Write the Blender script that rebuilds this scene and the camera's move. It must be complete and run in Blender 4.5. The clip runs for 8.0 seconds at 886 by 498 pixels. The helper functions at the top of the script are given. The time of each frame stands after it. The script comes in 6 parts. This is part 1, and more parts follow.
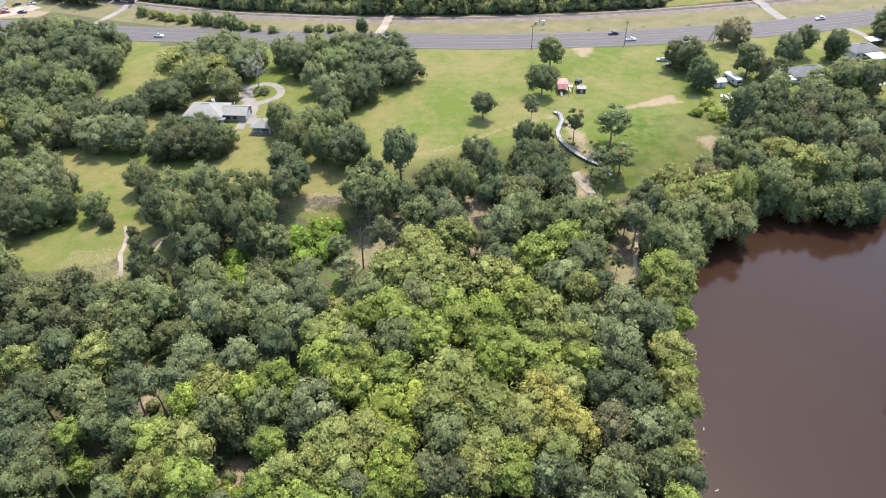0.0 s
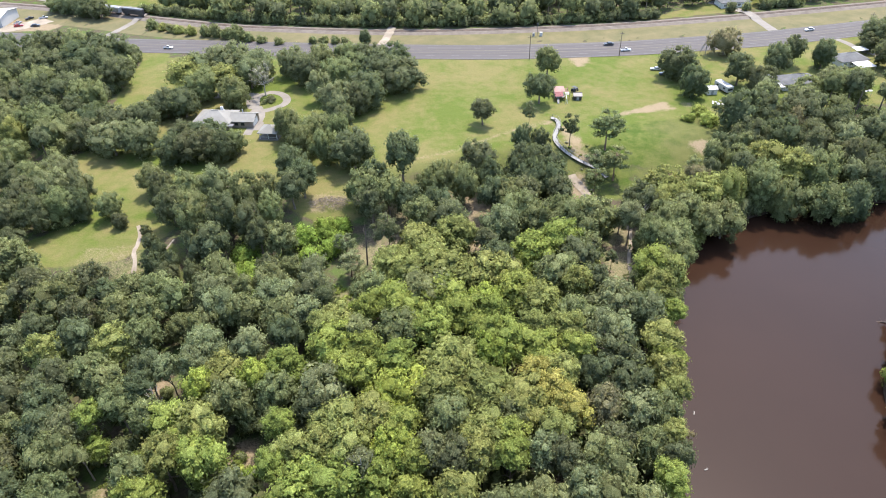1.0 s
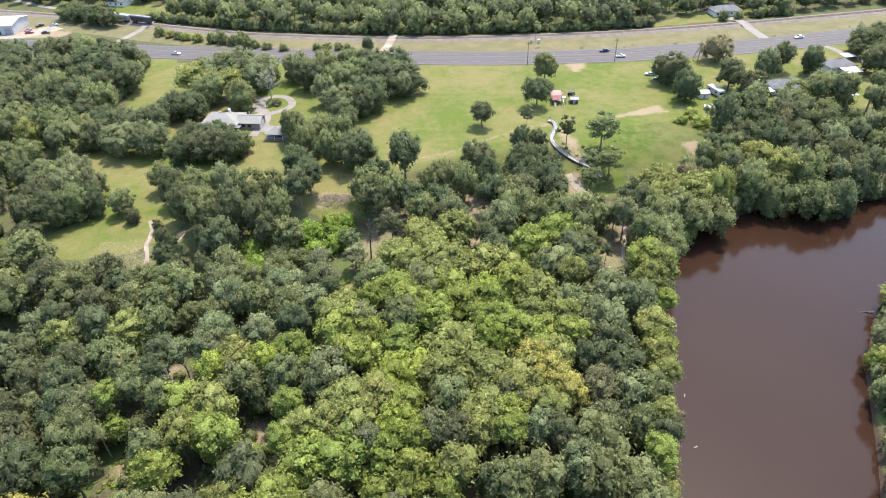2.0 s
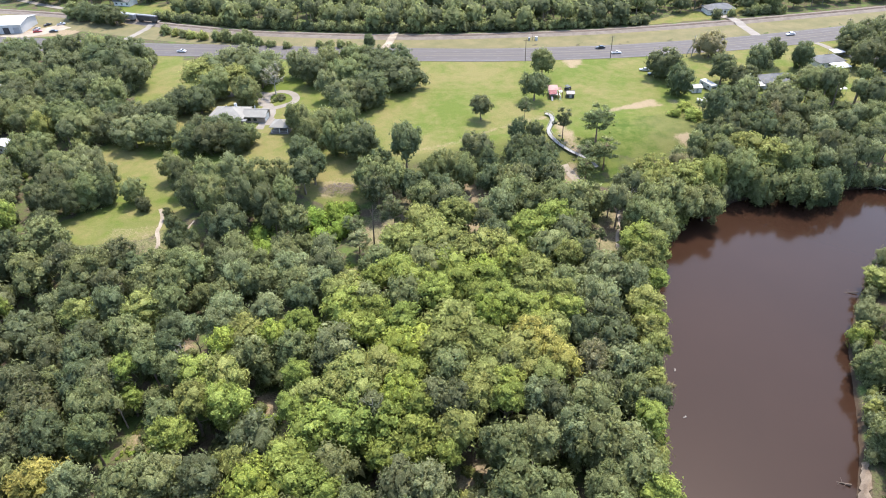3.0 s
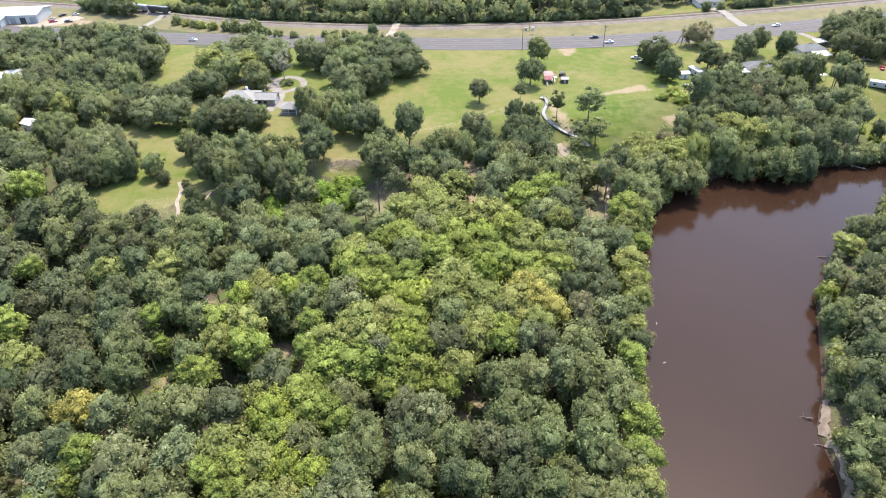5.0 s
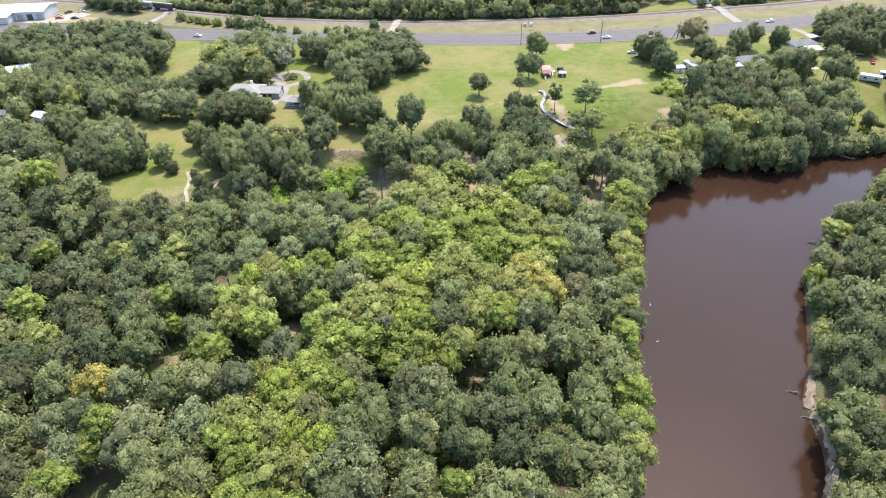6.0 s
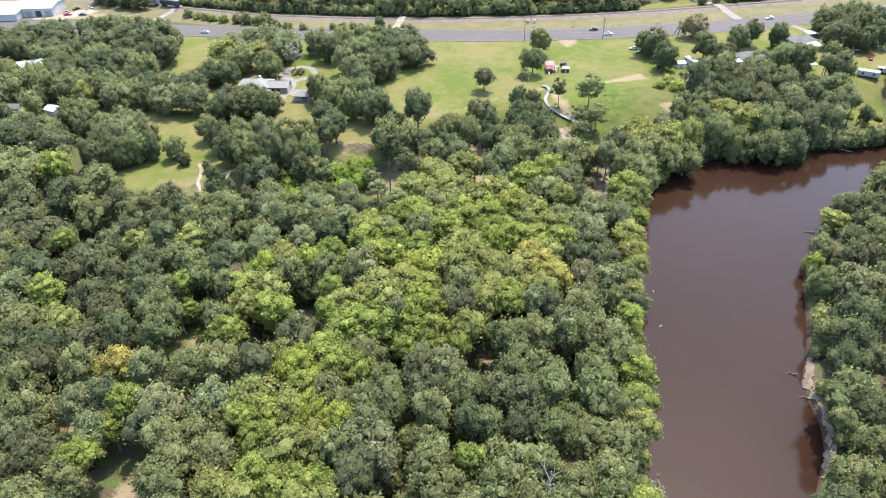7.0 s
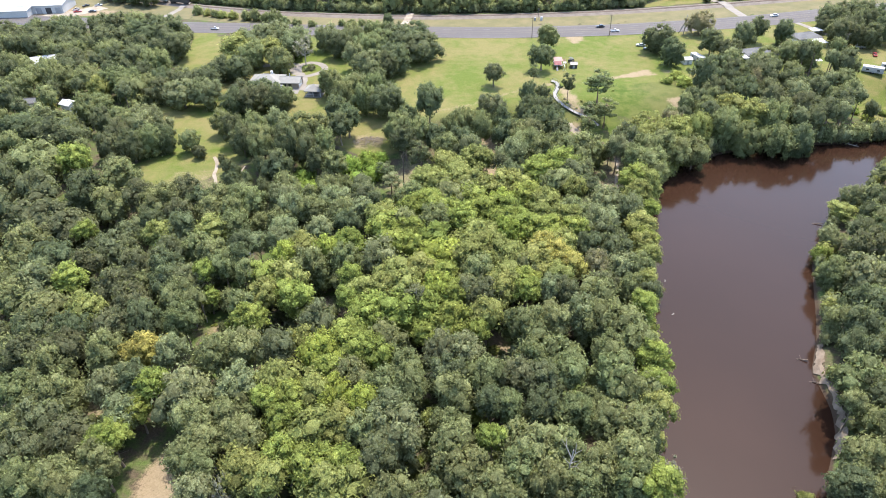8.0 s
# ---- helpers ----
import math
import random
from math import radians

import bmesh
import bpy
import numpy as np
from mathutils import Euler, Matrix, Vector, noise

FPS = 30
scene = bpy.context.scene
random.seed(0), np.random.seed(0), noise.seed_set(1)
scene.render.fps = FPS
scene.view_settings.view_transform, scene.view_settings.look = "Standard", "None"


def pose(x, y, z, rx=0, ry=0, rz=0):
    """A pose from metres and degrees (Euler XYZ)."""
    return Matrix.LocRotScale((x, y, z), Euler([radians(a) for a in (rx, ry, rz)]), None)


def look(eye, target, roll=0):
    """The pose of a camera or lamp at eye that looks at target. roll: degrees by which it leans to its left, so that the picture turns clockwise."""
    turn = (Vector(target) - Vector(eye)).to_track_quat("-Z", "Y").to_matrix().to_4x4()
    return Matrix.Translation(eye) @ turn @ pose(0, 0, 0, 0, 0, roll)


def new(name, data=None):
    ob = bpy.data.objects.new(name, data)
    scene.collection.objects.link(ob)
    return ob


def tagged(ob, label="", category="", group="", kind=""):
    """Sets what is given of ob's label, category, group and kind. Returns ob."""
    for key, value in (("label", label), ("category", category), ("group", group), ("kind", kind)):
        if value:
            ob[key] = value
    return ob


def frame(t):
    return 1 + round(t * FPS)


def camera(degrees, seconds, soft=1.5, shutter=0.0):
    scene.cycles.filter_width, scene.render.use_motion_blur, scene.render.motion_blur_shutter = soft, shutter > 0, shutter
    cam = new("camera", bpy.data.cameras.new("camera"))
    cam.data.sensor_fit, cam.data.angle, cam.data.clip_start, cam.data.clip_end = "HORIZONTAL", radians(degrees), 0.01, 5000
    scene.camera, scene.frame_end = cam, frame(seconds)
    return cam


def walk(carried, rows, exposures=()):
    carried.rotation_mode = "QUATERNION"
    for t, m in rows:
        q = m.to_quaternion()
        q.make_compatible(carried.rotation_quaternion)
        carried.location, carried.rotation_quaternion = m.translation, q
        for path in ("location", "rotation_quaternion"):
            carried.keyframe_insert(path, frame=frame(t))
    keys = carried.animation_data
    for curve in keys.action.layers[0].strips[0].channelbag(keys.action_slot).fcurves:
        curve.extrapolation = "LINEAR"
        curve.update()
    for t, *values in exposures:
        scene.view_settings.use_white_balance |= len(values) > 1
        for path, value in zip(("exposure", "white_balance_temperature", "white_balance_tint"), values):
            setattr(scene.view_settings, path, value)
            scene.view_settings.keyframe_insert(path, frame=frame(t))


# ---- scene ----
cam = camera(67.9, 8.0, 1.0)
PATH = [
    (0, (-0.256, -0.933, 126.499), (-0.38, 0.628, 125.254), -1.9),
    (0.5, (0.138, -5.701, 126.491), (0.012, -4.124, 125.267), -2.0),
    (1, (0.214, -10.399, 126.76), (0.087, -8.809, 125.554), -2.0),
    (2.5, (0.075, -24.491, 127.005), (-0.048, -22.875, 125.833), -1.8),
    (3, (0.353, -29.237, 126.944), (0.23, -27.62, 125.773), -1.9),
    (3.5, (0.407, -33.833, 126.976), (0.285, -32.216, 125.806), -1.8),
    (4, (0.536, -38.62, 127.016), (0.414, -37.002, 125.846), -1.8),
    (4.5, (0.844, -43.223, 127.147), (0.723, -41.606, 125.977), -1.7),
    (6, (0.727, -56.127, 127.711), (0.609, -54.51, 126.54), -1.7),
    (6.5, (-0.196, -59.544, 127.833), (-0.313, -57.928, 126.662), -1.6),
    (7, (-1.831, -62.578, 127.846), (-1.946, -60.961, 126.675), -1.6),
    (7.5, (-4.017, -65.176, 127.606), (-4.13, -63.559, 126.435), -1.6),
    (8, (-6.626, -67.487, 127.61), (-6.738, -65.87, 126.439), -1.5),
]
walk(cam, [(t, look(eye, target, roll)) for t, eye, target, roll in PATH],
     exposures=[(0.0, 1.93), (2.5, 2.01), (5.0, 2.07), (8.0, 2.10)])


# ---- world and light ----
SUN_AZ, SUN_EL = 24.0, 65.0
world = bpy.data.worlds.new("world")
scene.world = world
world.use_nodes = True
wn = world.node_tree.nodes
sky = wn.new("ShaderNodeTexSky")
sky.sky_type, sky.sun_disc = "NISHITA", False
sky.sun_elevation, sky.sun_rotation = radians(SUN_EL), radians(SUN_AZ)
sky.air_density, sky.dust_density, sky.ozone_density = 1.0, 1.6, 1.0
wn["Background"].inputs["Strength"].default_value = 0.15
world.node_tree.links.new(sky.outputs[0], wn["Background"].inputs["Color"])
sun = new("sun", bpy.data.lights.new("sun", "SUN"))
sun.data.energy, sun.data.angle, sun.data.color = 2.0, radians(0.55), (1.0, 0.935, 0.85)
sun.matrix_world = look((math.sin(radians(SUN_AZ)) * math.cos(radians(SUN_EL)) * 400,
                         math.cos(radians(SUN_AZ)) * math.cos(radians(SUN_EL)) * 400,
                         math.sin(radians(SUN_EL)) * 400), (0, 0, 0))


# ---- node helpers and materials ----
class Net:
    """A small wrapper that makes node materials short to write."""

    def __init__(self, name):
        self.mat = bpy.data.materials.new(name)
        self.mat.use_nodes = True
        self.t = self.mat.node_tree
        self.t.nodes.clear()
        self.out = self.t.nodes.new("ShaderNodeOutputMaterial")

    def n(self, kind, ins=None, **props):
        node = self.t.nodes.new(kind)
        if "attribute_name" in props:
            node.attribute_name = props["attribute_name"]
        if "operation" in props:
            node.operation = props["operation"]
        if "data_type" in props:
            node.data_type = props["data_type"]
        if "blend_type" in props:
            node.blend_type = props["blend_type"]
        if "uv_map" in props:
            node.uv_map = props["uv_map"]
        for k, v in (ins or {}).items():
            self.put(node.inputs[k], v)
        return node

    def put(self, socket, v):
        if isinstance(v, bpy.types.NodeSocket):
            self.t.links.new(v, socket)
        elif isinstance(v, bpy.types.Node):
            self.t.links.new(v.outputs[0], socket)
        elif socket.type == "RGBA" and len(v) == 3:
            socket.default_value = (*v, 1)
        else:
            socket.default_value = v

    def noise(self, scale, detail=4, rough=0.55, vec=None, distort=0.0):
        ins = {"Scale": scale, "Detail": detail, "Roughness": rough, "Distortion": distort}
        if vec is not None:
            ins["Vector"] = vec
        return self.n("ShaderNodeTexNoise", ins).outputs["Fac"]

    def pos(self):
        return self.n("ShaderNodeNewGeometry").outputs["Position"]

    def remap(self, v, a, b, c=0.0, d=1.0):
        return self.n("ShaderNodeMapRange", {0: v, 1: a, 2: b, 3: c, 4: d}).outputs[0]

    def math(self, op, a, b=0.0):
        return self.n("ShaderNodeMath", {0: a, 1: b}, operation=op).outputs[0]

    def mix(self, f, a, b, blend="MIX"):
        node = self.n("ShaderNodeMix", data_type="RGBA", blend_type=blend)
        self.put(node.inputs[0], f)
        self.put(node.inputs[6], a)
        self.put(node.inputs[7], b)
        return node.outputs[2]

    def bump(self, height, strength=0.4, distance=0.05):
        return self.n("ShaderNodeBump", {"Height": height, "Strength": strength, "Distance": distance}).outputs[0]

    def principled(self, color, rough=0.8, normal=None, **more):
        p = self.n("ShaderNodeBsdfPrincipled", {"Base Color": color, "Roughness": rough})
        for k, v in more.items():
            self.put(p.inputs[k.replace("_", " ")], v)
        if normal is not None:
            self.put(p.inputs["Normal"], normal)
        self.t.links.new(p.outputs[0], self.out.inputs[0])
        return self.mat


def leaf_material(name, joined, uneven=1.0):
    """Foliage: its tint comes from the tree (object colour) or, in joined woods, from the tint of each crown;
    uneven sets how far single sprays differ, less where trees far from the camera should look smooth."""
    m = Net(name)
    if joined:
        tint = m.n("ShaderNodeAttribute", attribute_name="tint").outputs["Color"]
    else:
        tint = m.n("ShaderNodeObjectInfo").outputs["Color"]
    island = m.n("ShaderNodeNewGeometry").outputs["Random Per Island"]
    patch, spray, fine = m.noise(0.4, 3, 0.6, m.pos()), m.noise(1.7, 5, 0.72, m.pos()), m.noise(4.6, 3, 0.7, m.pos())
    value = m.math("MULTIPLY", m.remap(island, 0, 1, 1 - 0.5 * uneven, 1 + 0.5 * uneven), m.remap(patch, 0.3, 0.7, 0.84, 1.16))
    value = m.math("MULTIPLY", value, m.remap(spray, 0.32, 0.68, 0.72, 1.28))
    value = m.math("MULTIPLY", value, m.remap(fine, 0.36, 0.64, 1 - 0.5 * uneven, 1 + 0.5 * uneven))
    hsv = m.n("ShaderNodeHueSaturation", {"Hue": m.remap(patch, 0.3, 0.7, 0.510, 0.492), "Saturation": m.remap(spray, 0.3, 0.7, 1.08, 0.94),
                                          "Value": value, "Color": tint})
    relief = m.math("ADD", spray, m.math("MULTIPLY", fine, 0.5))
    p = m.n("ShaderNodeBsdfPrincipled", {"Base Color": hsv, "Roughness": 0.6, "Specular IOR Level": 0.06,
                                               "Normal": m.bump(relief, 1.0, 0.45)})
    tr = m.n("ShaderNodeBsdfTranslucent", {"Color": m.mix(0.3, hsv, (0.36, 0.42, 0.12))})
    mx = m.n("ShaderNodeMixShader", {0: 0.48, 1: p, 2: tr})
    m.t.links.new(mx.outputs[0], m.out.inputs[0])
    return m.mat


LEAF, LEAF_WOODS = leaf_material("leaves", False), leaf_material("leaves_of_woods", True)
# Less spray contrast, fitted to how smooth far crowns look from the camera.
EVEN_LEAF, EVEN_WOODS = leaf_material("even_leaves", False, 0.5), leaf_material("even_leaves_of_woods", True, 0.5)


def bark_material(name, a, b):
    m = Net(name)
    g = m.noise(3.0, 5, 0.6, m.n("ShaderNodeMapping", {"Vector": m.pos(), "Scale": (3, 3, 0.5)}))
    return m.principled(m.mix(m.remap(g, 0.3, 0.7), a, b), 0.9, m.bump(g, 0.6, 0.04))


BARK = bark_material("bark", (0.10, 0.075, 0.055), (0.24, 0.19, 0.15))
PINE_BARK = bark_material("pine_bark", (0.13, 0.075, 0.05), (0.30, 0.2, 0.14))
GREY_WOOD = bark_material("bare_grey_wood", (0.20, 0.18, 0.155), (0.36, 0.33, 0.29))


def plain(name, a, b, scale=1.0, rough=0.7, bumps=0.2, metal=0.0):
    """A surface that wavers between two colours at two scales."""
    m = Net(name)
    big, small = m.noise(scale * 0.25, 3, 0.6, m.pos()), m.noise(scale * 4, 5, 0.65, m.pos())
    f = m.remap(m.math("ADD", m.math("MULTIPLY", big, 0.6), m.math("MULTIPLY", small, 0.4)), 0.36, 0.64)
    return m.principled(m.mix(f, a, b), rough, m.bump(small, bumps, 0.02), Metallic=metal)


def ground_material():
    m = Net("ground_cover")
    pos = m.pos()
    cover = m.n("ShaderNodeAttribute", attribute_name="cover").outputs["Color"]
    sep = m.n("ShaderNodeSeparateColor", {0: cover})
    big, mid, fine = m.noise(0.035, 4, 0.6, pos), m.noise(0.22, 5, 0.65, pos), m.noise(2.2, 6, 0.7, pos)
    ragged = m.math("MULTIPLY", m.math("SUBTRACT", mid, 0.5), 0.9)

    def mask(channel):
        return m.remap(m.math("ADD", sep.outputs[channel], ragged), 0.36, 0.64)

    litter = m.mix(m.remap(fine, 0.3, 0.7), (0.045, 0.036, 0.024), (0.115, 0.092, 0.062))
    weeds = m.mix(m.remap(fine, 0.3, 0.7), (0.045, 0.07, 0.018), (0.10, 0.135, 0.04))
    floor = m.mix(m.remap(mid, 0.42, 0.6), litter, weeds)
    fresh = m.mix(m.remap(fine, 0.3, 0.7), (0.066, 0.090, 0.016), (0.102, 0.127, 0.028))
    dry = m.mix(m.remap(fine, 0.3, 0.7), (0.118, 0.112, 0.039), (0.174, 0.148, 0.062))
    lawn = m.mix(m.remap(m.math("ADD", m.math("MULTIPLY", big, 0.65), m.math("MULTIPLY", mid, 0.35)), 0.42, 0.58), fresh, dry)
    sand = m.mix(m.remap(fine, 0.25, 0.75, 0.1, 1.0), (0.165, 0.122, 0.074), (0.270, 0.212, 0.142))
    meadow = m.mix(m.remap(mid, 0.38, 0.62), (0.046, 0.078, 0.011), (0.104, 0.118, 0.030))
    meadow = m.mix(m.remap(m.math("MULTIPLY", fine, m.remap(big, 0.4, 0.6, 0.7, 1.35)), 0.34, 0.62, 0.0, 0.6), meadow, (0.110, 0.102, 0.042))
    c = m.mix(mask("Red"), floor, lawn)
    c = m.mix(mask("Blue"), c, meadow)
    patchy = m.math("ADD", m.math("MULTIPLY", m.math("SUBTRACT", mid, 0.5), 1.0), m.math("MULTIPLY", m.math("SUBTRACT", fine, 0.5), 1.3))
    c = m.mix(m.remap(m.math("ADD", sep.outputs["Green"], patchy), 0.30, 0.78, 0.0, 0.92), c, sand)
    level = m.math("ADD", m.n("ShaderNodeSeparateXYZ", {0: pos}).outputs[2], m.math("MULTIPLY", m.math("SUBTRACT", mid, 0.5), 1.2))
    c = m.mix(m.remap(level, 1.2, 0.5), c, m.mix(fine, (0.035, 0.024, 0.016), (0.075, 0.052, 0.036)))
    rough_h = m.math("ADD", m.math("MULTIPLY", fine, 0.5), mid)
    return m.principled(c, 0.95, m.bump(rough_h, 0.7, 0.35), Specular_IOR_Level=0.1)


def water_material():
    m = Net("muddy_water")
    pos = m.pos()
    big, mid, fine = m.noise(0.02, 3, 0.5, pos), m.noise(0.35, 4, 0.6, pos), m.noise(1.6, 4, 0.6, pos)
    c = m.mix(m.remap(big, 0.35, 0.65), (0.0226, 0.0115, 0.0073), (0.0268, 0.0137, 0.0088))
    h = m.math("ADD", m.math("MULTIPLY", mid, 1.0), m.math("MULTIPLY", fine, 0.35))
    return m.principled(c, 0.11, m.bump(h, 0.06, 0.08), IOR=1.33, Specular_IOR_Level=0.31)


def road_material():
    """Worn asphalt: paler wheel tracks run along the lanes (u runs across the road in metres)."""
    m = Net("worn_asphalt")
    uv = m.n("ShaderNodeUVMap", uv_map="UVMap").outputs[0]
    sep = m.n("ShaderNodeSeparateXYZ", {0: uv})
    wave = m.math("SINE", m.math("MULTIPLY", sep.outputs[0], 3.45))
    streak = m.noise(1.0, 4, 0.6, m.n("ShaderNodeMapping", {"Vector": uv, "Scale": (0.55, 0.012, 1)}))
    fine = m.noise(5.0, 5, 0.7, m.pos())
    f = m.math("ADD", m.math("MULTIPLY", wave, 0.10), m.math("ADD", m.math("MULTIPLY", streak, 0.8), m.math("MULTIPLY", fine, 0.2)))
    c = m.mix(m.remap(f, 0.3, 0.72), (0.050, 0.043, 0.041), (0.085, 0.073, 0.069))
    return m.principled(c, 0.85, m.bump(fine, 0.2, 0.01))


GROUND, WATER, ROAD = ground_material(), water_material(), road_material()
BALLAST = plain("rusty_ballast", (0.100, 0.081, 0.065), (0.160, 0.133, 0.109), 1.2, 0.95, 0.5)
VERGE = plain("dry_verge_grass", (0.080, 0.078, 0.026), (0.140, 0.112, 0.050), 0.5, 0.95, 0.5)
SAND = plain("pale_sand", (0.175, 0.140, 0.100), (0.304, 0.257, 0.199), 0.8, 0.95, 0.4)
CONCRETE = plain("pale_concrete", (0.148, 0.130, 0.109), (0.215, 0.192, 0.165), 0.7, 0.9, 0.2)
WHITE_LINE = plain("white_road_paint", (0.115, 0.112, 0.107), (0.175, 0.172, 0.165), 2.0, 0.7, 0.1)
YELLOW_LINE = plain("yellow_road_paint", (0.125, 0.102, 0.052), (0.17, 0.14, 0.075), 2.0, 0.7, 0.1)


# ---- mesh helpers ----
def mesh_from(name, verts, faces, mats):
    me = bpy.data.meshes.new(name)
    me.from_pydata([tuple(map(float, v)) for v in verts], [], [tuple(f) for f in faces])
    for mt in mats if isinstance(mats, (list, tuple)) else [mats]:
        me.materials.append(mt)
    return me


def big_mesh(name, verts, faces, mats, normals=None):
    """Fast path for large quad or triangle arrays."""
    verts, faces = np.asarray(verts, np.float32), np.asarray(faces, np.int32)
    k = faces.shape[1]
    me = bpy.data.meshes.new(name)
    me.vertices.add(len(verts))
    me.vertices.foreach_set("co", verts.ravel())
    me.loops.add(faces.size)
    me.loops.foreach_set("vertex_index", faces.ravel())
    me.polygons.add(len(faces))
    me.polygons.foreach_set("loop_start", np.arange(0, faces.size, k, dtype=np.int32))
    me.update(calc_edges=True)
    for mt in mats if isinstance(mats, (list, tuple)) else [mats]:
        me.materials.append(mt)
    if normals is not None:
        me.attributes.new("custom_normal", "FLOAT_VECTOR", "POINT").data.foreach_set("vector", np.asarray(normals, np.float32).ravel())
        me.update()
    return me


def part(name, bm, material, parent, label=""):
    """Links a bmesh as one mesh object under a thing or a part."""
    me = bpy.data.meshes.new(name)
    bm.to_mesh(me)
    bm.free()
    me.materials.append(material)
    ob = new(name, me)
    ob.parent = parent
    return tagged(ob, label)


def empty(name, m=None):
    ob = new(name)
    ob.empty_display_size = 0.5
    if m is not None:
        ob.matrix_world = m
    return ob


def box(bm, x0, x1, y0, y1, z0, z1, bevel=0.0):
    made = bmesh.ops.create_cube(bm, size=1.0, matrix=Matrix.LocRotScale(
        ((x0 + x1) / 2, (y0 + y1) / 2, (z0 + z1) / 2), None, (x1 - x0, y1 - y0, z1 - z0)))
    if bevel:
        edges = {e for v in made["verts"] for e in v.link_edges}
        bmesh.ops.bevel(bm, geom=list(edges), offset=bevel, segments=1, affect="EDGES")
    return bm


def tube(bm, a, b, ra, rb, sides=8):
    a, b = Vector(a), Vector(b)
    turn = (b - a).to_track_quat("Z", "Y").to_matrix().to_4x4()
    m = Matrix.Translation((a + b) / 2) @ turn
    bmesh.ops.create_cone(bm, cap_ends=True, segments=sides, radius1=ra, radius2=rb, depth=(b - a).length, matrix=m)
    return bm


# ---- the lie of the land ----
BLUFF = [(-400, 100), (-180, 110), (-110, 125), (-70, 150), (-40, 170), (0, 195), (40, 200), (90, 208), (130, 228), (200, 235), (400, 240)]
RIVER = [(20, -120), (25, -40), (30, 0), (33, 20), (37, 45), (40, 64), (43, 88), (49, 118), (54, 135), (60, 150), (72, 167), (92, 177.5), (117, 183.5),
         (139, 186), (154, 188), (178, 196), (300, 225), (300, 200), (178, 180), (150, 168), (139, 156), (128, 142), (117, 132), (109, 125), (97, 103),
         (89, 79), (85, 69), (79, 57), (79, 45), (77, 37), (70, 25), (64, 10), (60, -40), (58, -120)]


def inside(px, py, poly):
    hit = np.zeros(np.shape(px), bool)
    for (x0, y0), (x1, y1) in zip(poly, poly[1:] + poly[:1]):
        if y0 == y1:
            continue
        cross = ((y0 > py) != (y1 > py)) & (px < (x1 - x0) * (py - y0) / (y1 - y0) + x0)
        hit ^= cross
    return hit


def edge_distance(px, py, poly, closed=True):
    best = np.full(np.shape(px), 1e9)
    for (x0, y0), (x1, y1) in zip(poly, poly[1:] + (poly[:1] if closed else [])):
        dx, dy = x1 - x0, y1 - y0
        u = np.clip(((px - x0) * dx + (py - y0) * dy) / (dx * dx + dy * dy + 1e-9), 0, 1)
        best = np.minimum(best, np.hypot(px - x0 - u * dx, py - y0 - u * dy))
    return best


def signed(px, py, poly):
    """Distance to a plan's outline, positive inside."""
    d = edge_distance(px, py, poly)
    return np.where(inside(px, py, poly), d, -d)


def smooth(v):
    v = np.clip(v, 0, 1)
    return v * v * (3 - 2 * v)


def height(x, y):
    """Height of the land over the river's water."""
    x, y = np.asarray(x, float), np.asarray(y, float)
    bx, by = zip(*BLUFF)
    z = 1.8 + 7.2 * smooth((y - np.interp(x, bx, by) + 14) / 28)
    z = z + 0.35 * np.sin(x * 0.11 + 1.3) * np.sin(y * 0.13) * smooth((z - 1.9) / -3 + 1) * 0.6
    s = signed(x, y, RIVER)
    return z + (-2.2 - z) * smooth((s + 2.6) / 4.6)


def ground_z(x, y):
    return float(height(np.array([x]), np.array([y]))[0])


FIELD = [(-47, 292), (-30, 296), (20, 295.5), (78, 301), (126, 312), (155, 320), (200, 328), (260, 345), (260, 245), (170, 246), (106, 240), (99, 246), (90, 232),
         (84, 214), (72, 205), (60, 200), (44, 205), (30, 206), (14, 207), (4, 205), (-20, 194), (-38, 185), (-60, 192), (-64, 215), (-60, 250), (-50, 262), (-36, 262)]
STRIP = [(-180, 306), (-160, 306), (-148, 262), (-140, 238), (-132, 214), (-112, 205), (-104, 184), (-97, 172), (-98, 150), (-108, 137), (-138, 131), (-146, 142),
         (-128, 158), (-136, 172), (-146, 186), (-153, 189), (-156, 200), (-146, 206), (-159, 232), (-170, 296)]
HOME = [(-150, 205), (-158, 300), (-40, 292), (-40, 200), (-50, 186), (-70, 172), (-110, 190)]
GLADE = [(-66, 192), (-40, 193), (-36, 172), (-50, 160), (-64, 165)]
SWALE = [(46, 200), (84, 207), (92, 222), (90, 234), (60, 229), (48, 222), (42, 205), (48, 188), (56, 170), (62, 172), (58, 190)]
NORTH_LAWNS = [[(-248, 385), (-205, 372), (-186, 384), (-200, 404), (-244, 404)], [(90, 351.5), (118, 358), (150, 368), (155, 388), (120, 376), (95, 359)]]
EAST_YARD = [(158.7, 234.0), (168.1, 245.2), (185.7, 245.4), (165.4, 197.2), (156.3, 212.3), (158.8, 224.8)]
EAST_CUT = [(150.0, 195.0), (157.6, 199.3), (165.4, 197.2), (160.4, 186.7), (148.8, 184.6)]
LAWNS = [EAST_YARD, FIELD, STRIP, HOME, GLADE] + NORTH_LAWNS
SLOPE = [(-42, 190), (-20, 199), (4, 208), (30, 212), (60, 206), (80, 210), (92, 205), (84, 195), (66, 184), (46, 182), (20, 190), (-8, 184), (-34, 172)]
SCRUB = [(-128, 150), (-96, 150), (-84, 140), (-92, 127), (-110, 125), (-126, 132)]
LANDING = [(33, 137), (44, 138), (49, 166), (44, 174), (38, 160)]
